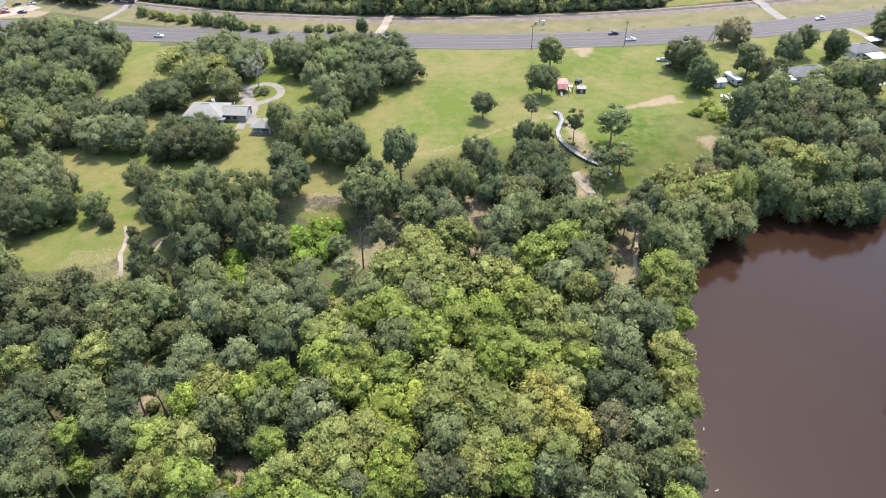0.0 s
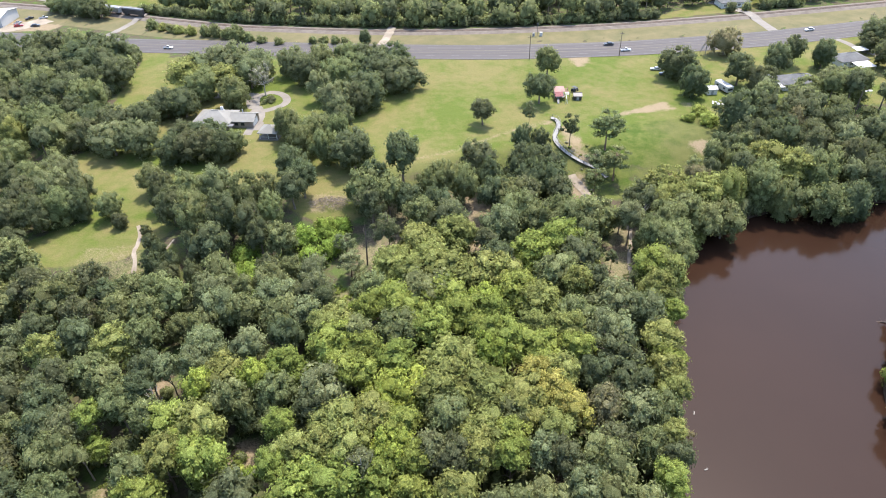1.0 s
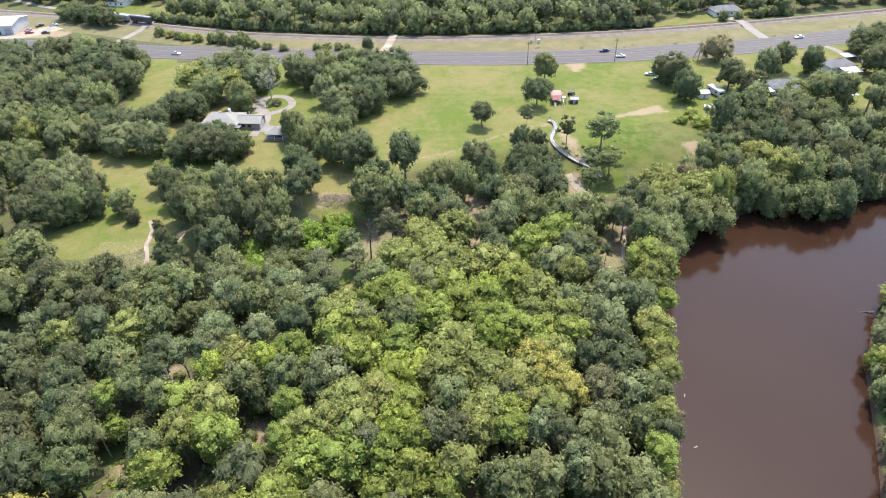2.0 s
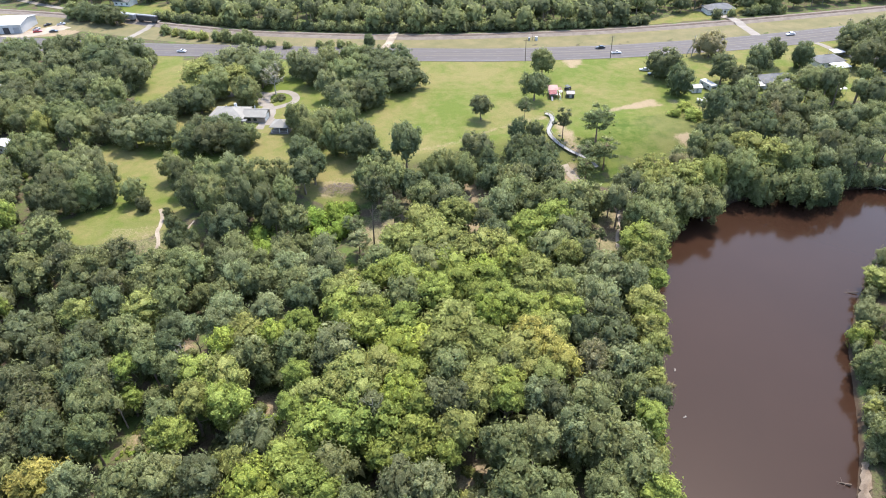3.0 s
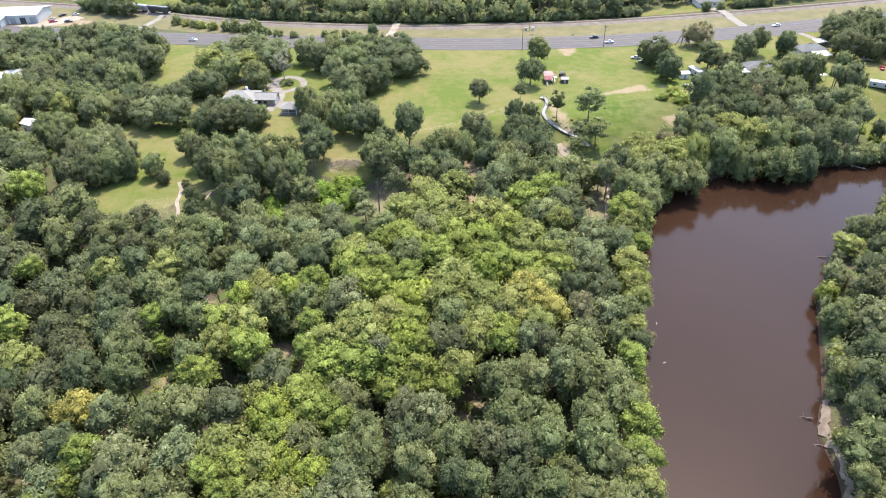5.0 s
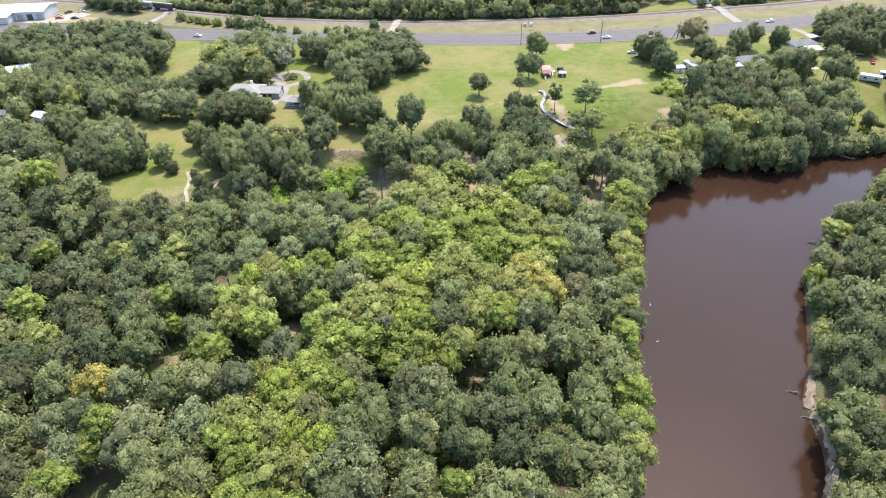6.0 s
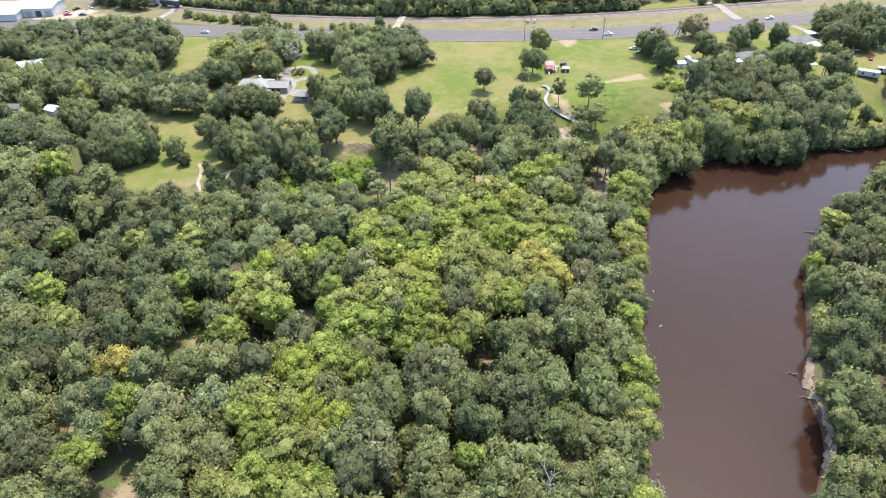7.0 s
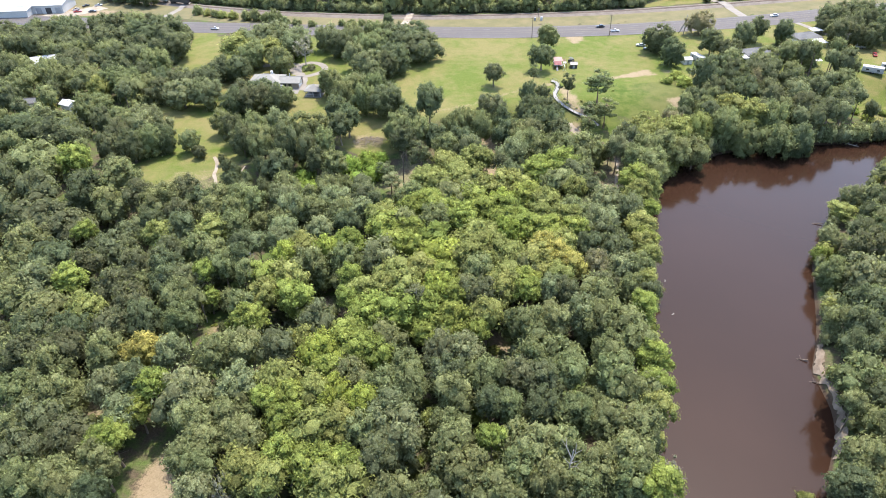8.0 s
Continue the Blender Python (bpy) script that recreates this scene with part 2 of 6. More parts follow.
SWAMP_GLADES = [[(-54, 92), (-46, 92), (-45, 101), (-53, 101)], [(-84, 60), (-74, 60), (-72, 70), (-82, 70)], [(-47, 124), (-38, 124), (-37, 135), (-45, 136)],
                [(-82, 8), (-70, 8), (-72, 26), (-80, 28)]]
GAPS = [(-3.1, 56, 2.6), (-6, 41.6, 2.2), (-20.5, 23.8, 2.6), (-125, 83.2, 2.8), (-122.3, 114.5, 2.6), (-52.4, 76.1, 3.0), (18.7, 67.5, 2.4)]
# Gaps in the wood, placed from where they show to the camera.
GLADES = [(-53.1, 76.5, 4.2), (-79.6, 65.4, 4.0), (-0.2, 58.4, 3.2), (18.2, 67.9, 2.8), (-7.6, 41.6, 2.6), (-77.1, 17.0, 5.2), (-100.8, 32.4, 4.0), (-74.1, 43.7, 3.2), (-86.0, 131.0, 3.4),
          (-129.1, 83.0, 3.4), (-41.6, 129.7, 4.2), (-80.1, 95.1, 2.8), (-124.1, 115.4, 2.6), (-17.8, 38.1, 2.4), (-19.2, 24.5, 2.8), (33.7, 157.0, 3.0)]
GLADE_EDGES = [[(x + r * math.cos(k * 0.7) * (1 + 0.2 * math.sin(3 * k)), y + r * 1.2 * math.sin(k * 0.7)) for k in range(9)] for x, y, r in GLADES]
# Strips stretched towards the camera, kept free of tall trees so gaps show.
SIGHT_STRIPS = [[(x - r, y + r + 5), (x + r, y + r + 5), (x + r - 0.12 * x, y - 15), (x - r - 0.12 * x, y - 15)] for x, y, r in GLADES]
GAP_PLANS = [[(x + r * math.cos(k), y + r * 1.6 * math.sin(k)) for k in (0, 1, 2, 3, 4, 5)] for x, y, r in GAPS]
BARE = [[(-8, 187), (-3, 186), (-1, 178), (-6, 167), (-10, 168), (-6, 177)], [(-5, 160), (0, 160), (1, 152), (-4, 152)], [(45, 174), (49, 174), (49.5, 163), (46, 163)], [(-83, 2), (-71, 2), (-71.5, 17), (-75, 25), (-79, 26), (-81, 16)], [(26, 227), (33, 226), (38, 206), (41, 200), (36, 199), (30, 207), (29, 216)], [(-8, 186), (4, 180), (6, 172), (-4, 160), (-12, 165), (-8, 174)],
        [(74.4, 213.9), (80.3, 216.0), (87.7, 215.8), (87.1, 211.0), (80.1, 207.6), (76.0, 209.2)], [(79.3, 247.4), (85.9, 247.4), (84.4, 241.4), (79.4, 241.4)],
        [(14, 226), (26, 231), (28, 227), (14, 222), (-12, 203), (-26, 197), (-27, 199.5), (-13, 206)], [(-90, 142), (-78, 150), (-72, 146), (-84, 136)],
        [(-60, 176), (-46, 176), (-44, 169), (-58, 164)], [(31, 198), (36, 197), (38, 184), (33, 183)], [(-122, 143), (-106, 146), (-98, 134), (-112, 127), (-122, 134)],
        [(-12, 178), (-20, 186), (-36, 176), (-40, 152), (-28, 150), (-14, 160)], [(-310, 334), (-243, 341), (-238, 350), (-255, 368), (-275, 368), (-310, 366)],
        [(94, 246), (106, 249), (107, 240), (98, 238)]] + [[(37, 298), (50, 299), (46, 286), (41, 285)], [(83.8, 208.3), (90.1, 210.3), (89.3, 204.1), (84.6, 201.8)], [(48.6, 234.4), (61.7, 241.8), (67.8, 245.3), (74.0, 248.4), (76.6, 240.4), (67.4, 237.4), (58.5, 235.9), (51.5, 232.1)]] + [LANDING, EAST_CUT] + [[(75, 203), (81, 203), (82, 197), (76, 197)], [(74, 217), (88, 212), (88, 205), (80, 208)], [(28.5, 193), (34, 192), (36, 177), (31, 177)], [(-40, 178), (-8, 190), (18, 192), (34, 186), (36, 164), (10, 158), (-16, 156), (-30, 146), (-44, 142), (-40, 160)]]

BARE_WEIGHT = [1.0, 1.0, 1.0, 1.0, 0.75, 0.6, 0.85, 0.6, 0.62, 0.5, 0.55, 0.8, 0.40, 0.5, 0.9, 0.8, 0.85, 0.62, 0.9, 0.5, 0.8, 0.7, 0.75, 1.0, 0.5]


def build_ground():
    fine = np.arange(-330, 331, 2.4)
    out = np.array([360, 420, 520, 700, 1000, 1600, 2600])
    xs = np.concatenate([-out[::-1], fine, out])
    ys = np.concatenate([[-2600, -1400, -700, -300, -150, -90, -60], np.arange(-40, 455, 2.4), [470, 500, 560, 700, 1000, 1600, 2600]])
    gx, gy = np.meshgrid(xs, ys)
    x, y = gx.ravel(), gy.ravel()
    z = height(x, y)
    rough = np.sin(x * 0.9 + np.sin(y * 0.7) * 2) * np.sin(y * 1.1 + np.sin(x * 0.6) * 2) * 0.05
    nx, ny = len(xs), len(ys)
    idx = np.arange(nx * ny).reshape(ny, nx)
    faces = np.stack([idx[:-1, :-1], idx[:-1, 1:], idx[1:, 1:], idx[1:, :-1]], -1).reshape(-1, 4)
    me = big_mesh("ground", np.stack([x, y, z + rough], 1), faces, GROUND)
    lawn = np.zeros_like(x)
    for p in LAWNS:
        lawn = np.maximum(lawn, smooth((signed(x, y, p) + 2.0) / 4.0))
    bare = np.zeros_like(x)
    for p, weight in zip(BARE, BARE_WEIGHT):
        bare = np.maximum(bare, smooth((signed(x, y, p) + 1.2) / 3.0) * weight)
    bank = signed(x, y, RIVER)
    bare = np.maximum(bare, smooth(1 - np.abs(bank + 0.6) / 1.4) * 0.3)
    wild = smooth((signed(x, y, SWALE) + 3.0) / 6.0)
    for p in SWAMP_GLADES:
        wild = np.maximum(wild, smooth((signed(x, y, p) + 1.5) / 3.0) * 0.62)
    for p in GAP_PLANS:
        bare = np.maximum(bare, smooth((signed(x, y, p) + 1.5) / 3.0) * 0.6)
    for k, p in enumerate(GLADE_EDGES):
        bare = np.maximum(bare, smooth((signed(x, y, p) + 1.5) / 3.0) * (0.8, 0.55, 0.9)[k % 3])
    wild = np.maximum(wild, smooth((signed(x, y, SLOPE) + 3.0) / 6.0) * 0.6)
    wild = np.maximum(wild, smooth((signed(x, y, SCRUB) + 3.0) / 6.0) * 0.45)
    at = me.color_attributes.new("cover", "FLOAT_COLOR", "POINT")
    at.data.foreach_set("color", np.stack([lawn, bare, wild, np.ones_like(x)], 1).astype(np.float32).ravel())
    return tagged(new("ground", me), "rolling ground with mown lawn, leaf litter and sandy bare patches", "ground", kind="structure")


ground = build_ground()

river_mesh = mesh_from("river_water", [(-40, -130, 0), (330, -130, 0), (330, 240, 0), (-40, 240, 0)], [(0, 1, 2, 3)], WATER)
tagged(new("river_water", river_mesh), "still muddy brown river water between wooded banks", "river", kind="structure")


# ---- highway and railway ----
def resample(line, step):
    """A smooth curve through the points of a plan line."""
    pts = [Vector((*p, 0)) for p in line]
    pts = [pts[0] * 2 - pts[1]] + pts + [pts[-1] * 2 - pts[-2]]
    out = []
    for a, b, c, d in zip(pts, pts[1:], pts[2:], pts[3:]):
        n = max(1, int((c - b).length / step))
        for i in range(n):
            u = i / n
            out.append(0.5 * (2 * b + (c - a) * u + (2 * a - 5 * b + 4 * c - d) * u * u + (3 * b - a - 3 * c + d) * u ** 3))
    return out + [pts[-2]]


def ribbon(name, line, offsets, lifts, material, step=4.0, dash=None, wobble=0.0, seed=0, over_rail=False):
    """A strip that follows a plan line: offsets across it in metres (left is positive), lifts over the land."""
    rng = random.Random(seed)
    pts = resample(line, step)
    verts, faces, uvs, run = [], [], [], 0.0
    k = len(offsets)
    for i, p in enumerate(pts):
        t = (pts[min(i + 1, len(pts) - 1)] - pts[max(i - 1, 0)]).normalized()
        side = Vector((-t.y, t.x, 0))
        run += (p - pts[i - 1]).length if i else 0.0
        for o, l in zip(offsets, lifts):
            q = p + side * (o + (rng.uniform(-wobble, wobble) if wobble else 0))
            rise = 0.72 * float(smooth((8.0 - edge_distance(q.x, q.y, RAIL, False)) / 4.5)) if over_rail else 0.0
            verts.append((q.x, q.y, ground_z(q.x, q.y) + l + rise))
            uvs.append((o, run))
        if i and not (dash and (run % dash[0]) > dash[1]):
            for j in range(k - 1):
                a = (i - 1) * k + j
                faces.append((a + 1, a, a + k, a + k + 1))
    me = mesh_from(name, verts, faces, material)
    layer = me.uv_layers.new(name="UVMap")
    for loop in me.loops:
        layer.data[loop.index].uv = uvs[loop.vertex_index]
    return new(name, me)


HIGHWAY = [(-420, 352), (-300, 334), (-219, 321), (-176, 316), (-147, 314), (-90, 309), (-35, 305.5), (-3, 304.2), (20, 304.8), (65, 308), (103, 314), (140, 321), (195, 336), (260, 355), (420, 412)]
RAIL = [(-420, 412), (-300, 389), (-228, 371), (-190, 358.5), (-143, 345), (-122, 341), (-64, 334.5), (-18, 333.5), (50, 338.5), (105, 347.5), (172, 362.5), (260, 386), (420, 440)]
W = 9.6
tagged(ribbon("verge", RAIL, [-24, -14, -3.2], [0.02, 0.05, 0.08], VERGE, 5, wobble=0.25, seed=3), "dry straw-coloured grass verge between highway and railway", "verge", kind="structure")
road = tagged(ribbon("road", HIGHWAY, [-W, -W + 1.2, 0, W - 1.2, W], [0.10, 0.16, 0.26, 0.16, 0.10], ROAD), "grey worn asphalt highway with painted lane lines", "road", kind="structure")
for name, off, dash, mat in (("edge_line", -8.4, None, WHITE_LINE), ("edge_line", 8.4, None, WHITE_LINE), ("lane_line", -5.0, (12.0, 4.0), WHITE_LINE),
                             ("lane_line", 5.0, (12.0, 4.0), WHITE_LINE), ("centre_line", -1.75, None, YELLOW_LINE), ("centre_line", 1.75, None, YELLOW_LINE)):
    l = 0.10 + (0.06 if abs(off) < 8.4 else 0.05) + 0.09 * max(0.0, 1 - abs(off) / 8.4) + 0.015
    ob = ribbon(name, HIGHWAY, [off - 0.09, off + 0.09], [l, l], mat, 4.0, dash)
    ob.parent = road
rail_bed = tagged(ribbon("railway_bed", RAIL, [-4.6, -2.0, 2.0, 5.0], [0.05, 0.7, 0.7, 0.05], BALLAST, 5, wobble=0.12, seed=4), "rust-brown gravel railway bed along the highway", "railway", kind="structure")


# ---- trees ----
DARK, MID, GREY = (0.123, 0.138, 0.073), (0.192, 0.211, 0.095), (0.206, 0.226, 0.115)
BRIGHT, OLIVE, VIVID = (0.243, 0.282, 0.073), (0.250, 0.262, 0.088), (0.272, 0.316, 0.070)
YELLOW, LIME, RUSTY, PALE = (0.362, 0.322, 0.095), (0.225, 0.305, 0.064), (0.243, 0.216, 0.121), (0.276, 0.265, 0.199)
TINT_WORDS = {DARK: "dark green", MID: "mid green", GREY: "greyish green", BRIGHT: "light green", OLIVE: "olive green", VIVID: "vivid yellow-green",
              YELLOW: "yellowing", LIME: "bright lime green", RUSTY: "rusty brown-green", PALE: "pale grey-green"}


def sphere_points(n, rng):
    i = np.arange(n) + 0.5
    z = 1 - 2 * i / n
    a = i * 2.399963 + rng.uniform(0, 6.28)
    r = np.sqrt(1 - z * z)
    return np.stack([r * np.cos(a), r * np.sin(a), z], 1)


def ico(level):
    """A ball of 20 triangles, each split in four for every level."""
    bm = bmesh.new()
    bmesh.ops.create_icosphere(bm, subdivisions=level, radius=1.0)
    v = np.array([p.co[:] for p in bm.verts])
    f = np.array([[p.index for p in t.verts] for t in bm.faces])
    bm.free()
    return v, f


LUMP, LUMP_FACES = ico(1)
CORE, CORE_FACES = ico(2)


def unit(a):
    return a / np.linalg.norm(a, axis=1)[:, None]


def crown_arrays(seed, lobes, cards, card, rx=5.0, rz=4.0, lobe=1.6, low=-0.62, flat=1.0, core=0.60, ragged=0.24, layers=0):
    """A crown of leafy lobes round a dome 2*rx wide and 2*rz high: vertices, triangles and soft normals, its centre at the origin.
    Each lobe is an uneven lump of foliage with small sprays of leaves standing off it; layers gathers the lobes in flat tiers."""
    rng = np.random.default_rng(seed)
    dirs = sphere_points(int(lobes * 2 / (1 - low)) + 2, rng)
    dirs = dirs[dirs[:, 2] > low]
    dirs = unit(dirs + rng.normal(0, 0.15, dirs.shape))
    size = lobe * np.clip(rng.lognormal(0, 0.28, len(dirs)), 0.55, 1.6)
    reach = rng.uniform(1 - 2 * ragged, 1 + ragged, len(dirs))[:, None]
    bulge = 1 + 0.16 * np.sin(2 * np.arctan2(dirs[:, 1], dirs[:, 0]) + rng.uniform(0, 6))[:, None] + 0.1 * np.sin(3 * np.arctan2(dirs[:, 1], dirs[:, 0]) + rng.uniform(0, 6))[:, None]
    centre = dirs * (np.array([rx, rx, rz]) - lobe * np.array([1, 1, flat])) * reach * np.concatenate([bulge, bulge, np.ones_like(bulge)], 1)
    if layers:
        tier = rz * 1.5 / layers
        centre[:, 2] += 0.7 * (np.round(centre[:, 2] / tier) * tier - centre[:, 2])
    squash = np.array([1, 1, flat])
    verts, tris, normals, count = [], [], [], 0
    per = max(4, int(cards / len(dirs) * 1.75))

    def put(v, f, n):
        nonlocal count
        verts.append(v)
        normals.append(n)
        tris.append(f + count)
        count += len(v)

    for i, (c, s, d) in enumerate(zip(centre, size, dirs)):
        shape = s * rng.uniform(0.85, 1.2, 3) * squash
        turn = np.array(Euler(rng.uniform(0, 6, 3)).to_matrix())
        ball = LUMP @ turn.T
        out = c / np.array([rx, rx, rz])
        put(c + ball * shape * rng.uniform(0.5, 0.88, (len(ball), 1)), LUMP_FACES, unit(0.6 * ball + 0.8 * out + np.array([0, 0, 0.45])))
        n = unit(sphere_points(per, rng) + rng.normal(0, 0.25, (per, 3)))
        n = n[(n @ d > -0.25) | (n[:, 2] > 0.2)]
        stand = np.where(rng.uniform(0, 1, (len(n), 1)) < 0.2, rng.uniform(1.05, 1.4, (len(n), 1)), rng.uniform(0.75, 1.1, (len(n), 1)))
        p = c + n * shape * stand
        other = np.arange(len(centre)) != i
        near = np.sum(((p[:, None, :] - centre[None, other]) / squash) ** 2, 2) < (0.8 * size[other]) ** 2
        keep = ~near.any(1)
        p, n = p[keep], n[keep]
        if not len(p):
            continue
        soft = 0.6 * n + 0.8 * p / np.array([rx, rx, rz]) + np.array([0, 0, 0.45])
        n = unit(n / squash ** 0.5 + rng.normal(0, 0.6, n.shape) + np.array([0, 0, 0.5]))
        u = unit(np.cross(n, rng.normal(0, 1, n.shape)))
        v = np.cross(n, u)
        a = card * rng.uniform(0.5, 1.5, (len(p), 1)) * 0.72
        w = a * rng.uniform(0.45, 0.9, a.shape)
        k = u * a * rng.uniform(-0.4, 0.4, a.shape)
        leaf = np.stack([p - u * a - v * w * 0.5, p + u * a - v * w * 0.5 + n * a * rng.uniform(-0.5, 0.5, a.shape), p + v * w * 1.1 + k], 1).reshape(-1, 3)
        put(leaf, np.arange(len(leaf)).reshape(-1, 3), np.repeat(unit(unit(soft) + 1.5 * n), 3, 0))
    put(CORE * (1 + 0.16 * np.sin(CORE @ rng.normal(0, 4, (3, 1)) + seed)) * core * np.array([rx, rx, rz]) + np.array([0, 0, -0.05 * rz]), CORE_FACES, CORE)
    v = np.concatenate(verts)
    v[:, :2] *= rx / np.percentile(np.hypot(v[:, 0], v[:, 1]), 96)
    lo, hi = np.percentile(v[:, 2], (1.5, 98.5))
    v[:, 2] = (v[:, 2] - (lo + hi) / 2) * 2 * rz / (hi - lo)
    return v, np.concatenate(tris), np.concatenate(normals)


SHAPES = {  # lobes, cards, card size and shape of each kind's crown
    "oak": dict(lobes=52, cards=1900, card=0.42, lobe=1.2, flat=0.72, low=-0.6, ragged=0.17),
    "shade": dict(lobes=64, cards=2200, card=0.32, lobe=1.0, flat=0.8, low=-0.9, ragged=0.15),
    "field": dict(lobes=44, cards=1700, card=0.44, lobe=1.2, flat=0.8, low=-0.7, ragged=0.16),
    "cypress": dict(lobes=52, cards=1900, card=0.42, lobe=1.3, flat=0.46, rz=3.7, low=-0.35, ragged=0.18, layers=4),
    "bush": dict(lobes=22, cards=900, card=0.5, lobe=1.6, low=-0.3, flat=0.8),
    "pine": dict(lobes=34, cards=1300, card=0.46, lobe=1.1, low=-0.8, flat=0.55, core=0.3, ragged=0.32),
    "bare": dict(lobes=15, cards=340, card=0.45, lobe=0.9, low=-0.3, flat=0.8, core=0.12, ragged=0.3),
}
CROWNS = {}
for k_i, (kind, spec) in enumerate(SHAPES.items()):
    CROWNS[kind] = []
    for i in range(6 if kind in ("oak", "cypress", "shade") else 4):
        cv, cq, cn = crown_arrays(100 * k_i + i, **spec)
        CROWNS[kind].append(big_mesh(kind + "_crown", cv, cq, EVEN_LEAF if kind in ("shade", "field") else LEAF, cn))


def trunk_mesh(kind, seed):
    """Trunk 15 m high with limbs that fork into the crown."""
    rng = random.Random(seed)
    bm = bmesh.new()
    girth = {"pine": 0.26, "bush": 0.12, "bare": 0.2}.get(kind, 0.30)
    top = {"pine": 14.0, "bush": 8.0, "bare": 11.0}.get(kind, 10.5)
    fork = {"pine": 9.5, "bush": 1.2, "bare": 4.0}.get(kind, 4.2)
    p, r, z = Vector((0, 0, 0)), girth * 1.35, 0.0
    while z < top - 0.1:
        z2 = min(top, z + top / 4)
        q = Vector((rng.uniform(-0.25, 0.25), rng.uniform(-0.25, 0.25), z2))
        r2 = girth * (1.15 - z2 / top)
        tube(bm, p, q, r, max(r2, 0.04), 7)
        p, r, z = q, max(r2, 0.04), z2
    limbs = {"bare": 16, "pine": 9}.get(kind, 7)
    for i in range(limbs):
        a, z0 = i * 2.4 + rng.uniform(-0.4, 0.4), rng.uniform(fork, top * 0.9)
        reach = rng.uniform(2.2, 4.2) * (0.75 if kind == "pine" else 1)
        mid = Vector((math.cos(a) * reach * 0.5, math.sin(a) * reach * 0.5, z0 + reach * rng.uniform(0.2, 0.5)))
        end = Vector((math.cos(a + 0.3) * reach, math.sin(a + 0.3) * reach, mid.z + reach * rng.uniform(0.1, 0.5)))
        tube(bm, (0, 0, z0), mid, girth * 0.45, girth * 0.28, 5)
        tube(bm, mid, end, girth * 0.28, 0.03, 5)
        if kind == "bare":
            tube(bm, mid, end + Vector((rng.uniform(-1.5, 1.5), rng.uniform(-1.5, 1.5), 0.8)), girth * 0.22, 0.025, 4)
    me = bpy.data.meshes.new(kind + "_trunk")
    bm.to_mesh(me)
    bm.free()
    me.materials.append({"pine": PINE_BARK, "bare": GREY_WOOD}.get(kind, BARK))
    return me


TRUNKS = {kind: [trunk_mesh(kind, 7 * i + len(kind)) for i in range(3)] for kind in SHAPES}
PLANTED = []
tree_rng = random.Random(5)
# The pine kind also stands in for other thin, feathery trees.
KIND_WORDS = {"field": ("field_tree", "rounded tree with a clear trunk on mown grass", "tree"), "shade": ("shade_tree", "rounded shade tree with a dense low crown", "tree"), "oak": ("broadleaf_tree", "broadleaf tree with a dense lobed crown", "tree"), "cypress": ("cypress_tree", "cypress tree with a layered feathery crown", "tree"),
              "bush": ("bush", "leafy bush growing close to the ground", "bush"), "pine": ("pine_like_tree", "pine-like tree with a bare trunk and open crown", "tree"),
              "bare": ("dying_tree", "half-bare dying tree with thin leaves", "tree")}


def tree(kind, x, y, h, d, tint, lean=0.0):
    """A tree that stands at x, y, h metres high, with a crown d metres wide."""
    rng = tree_rng
    name, words, category = KIND_WORDS[kind]
    if kind in ("oak", "cypress"):
        d *= 1.15
    top = empty(name, pose(x, y, ground_z(x, y) - 0.1, 0, lean, rng.uniform(0, 360)))
    depth = {"field": min(0.7 * h, 0.95 * d), "shade": min(0.92 * h, 1.2 * d), "oak": min(0.82 * h, 0.85 * d), "cypress": min(0.62 * h, 0.7 * d), "bush": 0.98 * h, "pine": min(0.55 * h, 1.0 * d), "bare": 0.62 * h}[kind]
    rz = SHAPES[kind].get("rz", 4.0)
    trunk = new("trunk", rng.choice(TRUNKS[kind]))
    trunk.parent, trunk.scale = top, (min(1.3, d / 10), min(1.3, d / 10), h / 15)
    crown = new("crown", rng.choice(CROWNS[kind]))
    crown.parent, crown.location, crown.scale = top, (0, 0, h - depth / 2), (d / 10, d / 10, depth / (2 * rz))
    f, g = rng.uniform(0.84, 1.16), rng.uniform(-0.012, 0.010)
    crown.color = (tint[0] * f + g, tint[1] * f, tint[2] * f, 1)
    PLANTED.append((x, y, d))
    return tagged(top, TINT_WORDS[tint] + " " + words, category, "trees of the wood")


# lawn clusters before the house
tree("shade", -149.6, 205.5, 12.09, 14.0, DARK)
tree("shade", -138.5, 200.6, 13.02, 16.4, GREY)
tree("shade", -128.3, 200.9, 13.02, 15.9, GREY)
tree("shade", -154.3, 217.1, 12.09, 14.5, DARK)
tree("shade", -143.4, 215.8, 12.09, 15.6, DARK)
tree("shade", -134.7, 220.3, 11.16, 12.6, DARK)
tree("shade", -158.3, 211.5, 11.16, 10.5, MID)
tree("shade", -113.2, 194.9, 11.625, 13.3, DARK)
tree("shade", -104.9, 196.6, 12.09, 15.5, DARK)
tree("shade", -95.3, 197.6, 11.625, 13.3, DARK)
tree("shade", -113.7, 207.1, 10.695, 12.9, DARK)
tree("shade", -104.9, 208.6, 10.695, 14.3, DARK)
tree("shade", -92.8, 202.7, 9.3, 9.4, MID)
tree("shade", -112.0, 174.0, 11.16, 10.3, MID)
tree("shade", -104.0, 165.0, 13.02, 10.7, DARK)
tree("shade", -97.4, 155.3, 13.95, 10.7, DARK)
tree("shade", -88.1, 150.7, 15.81, 12.8, MID)
tree("shade", -79.8, 151.8, 15.81, 12.1, DARK)
tree("shade", -72.0, 150.9, 14.88, 10.2, DARK)
tree("shade", -66.6, 156.3, 13.95, 9.8, MID)
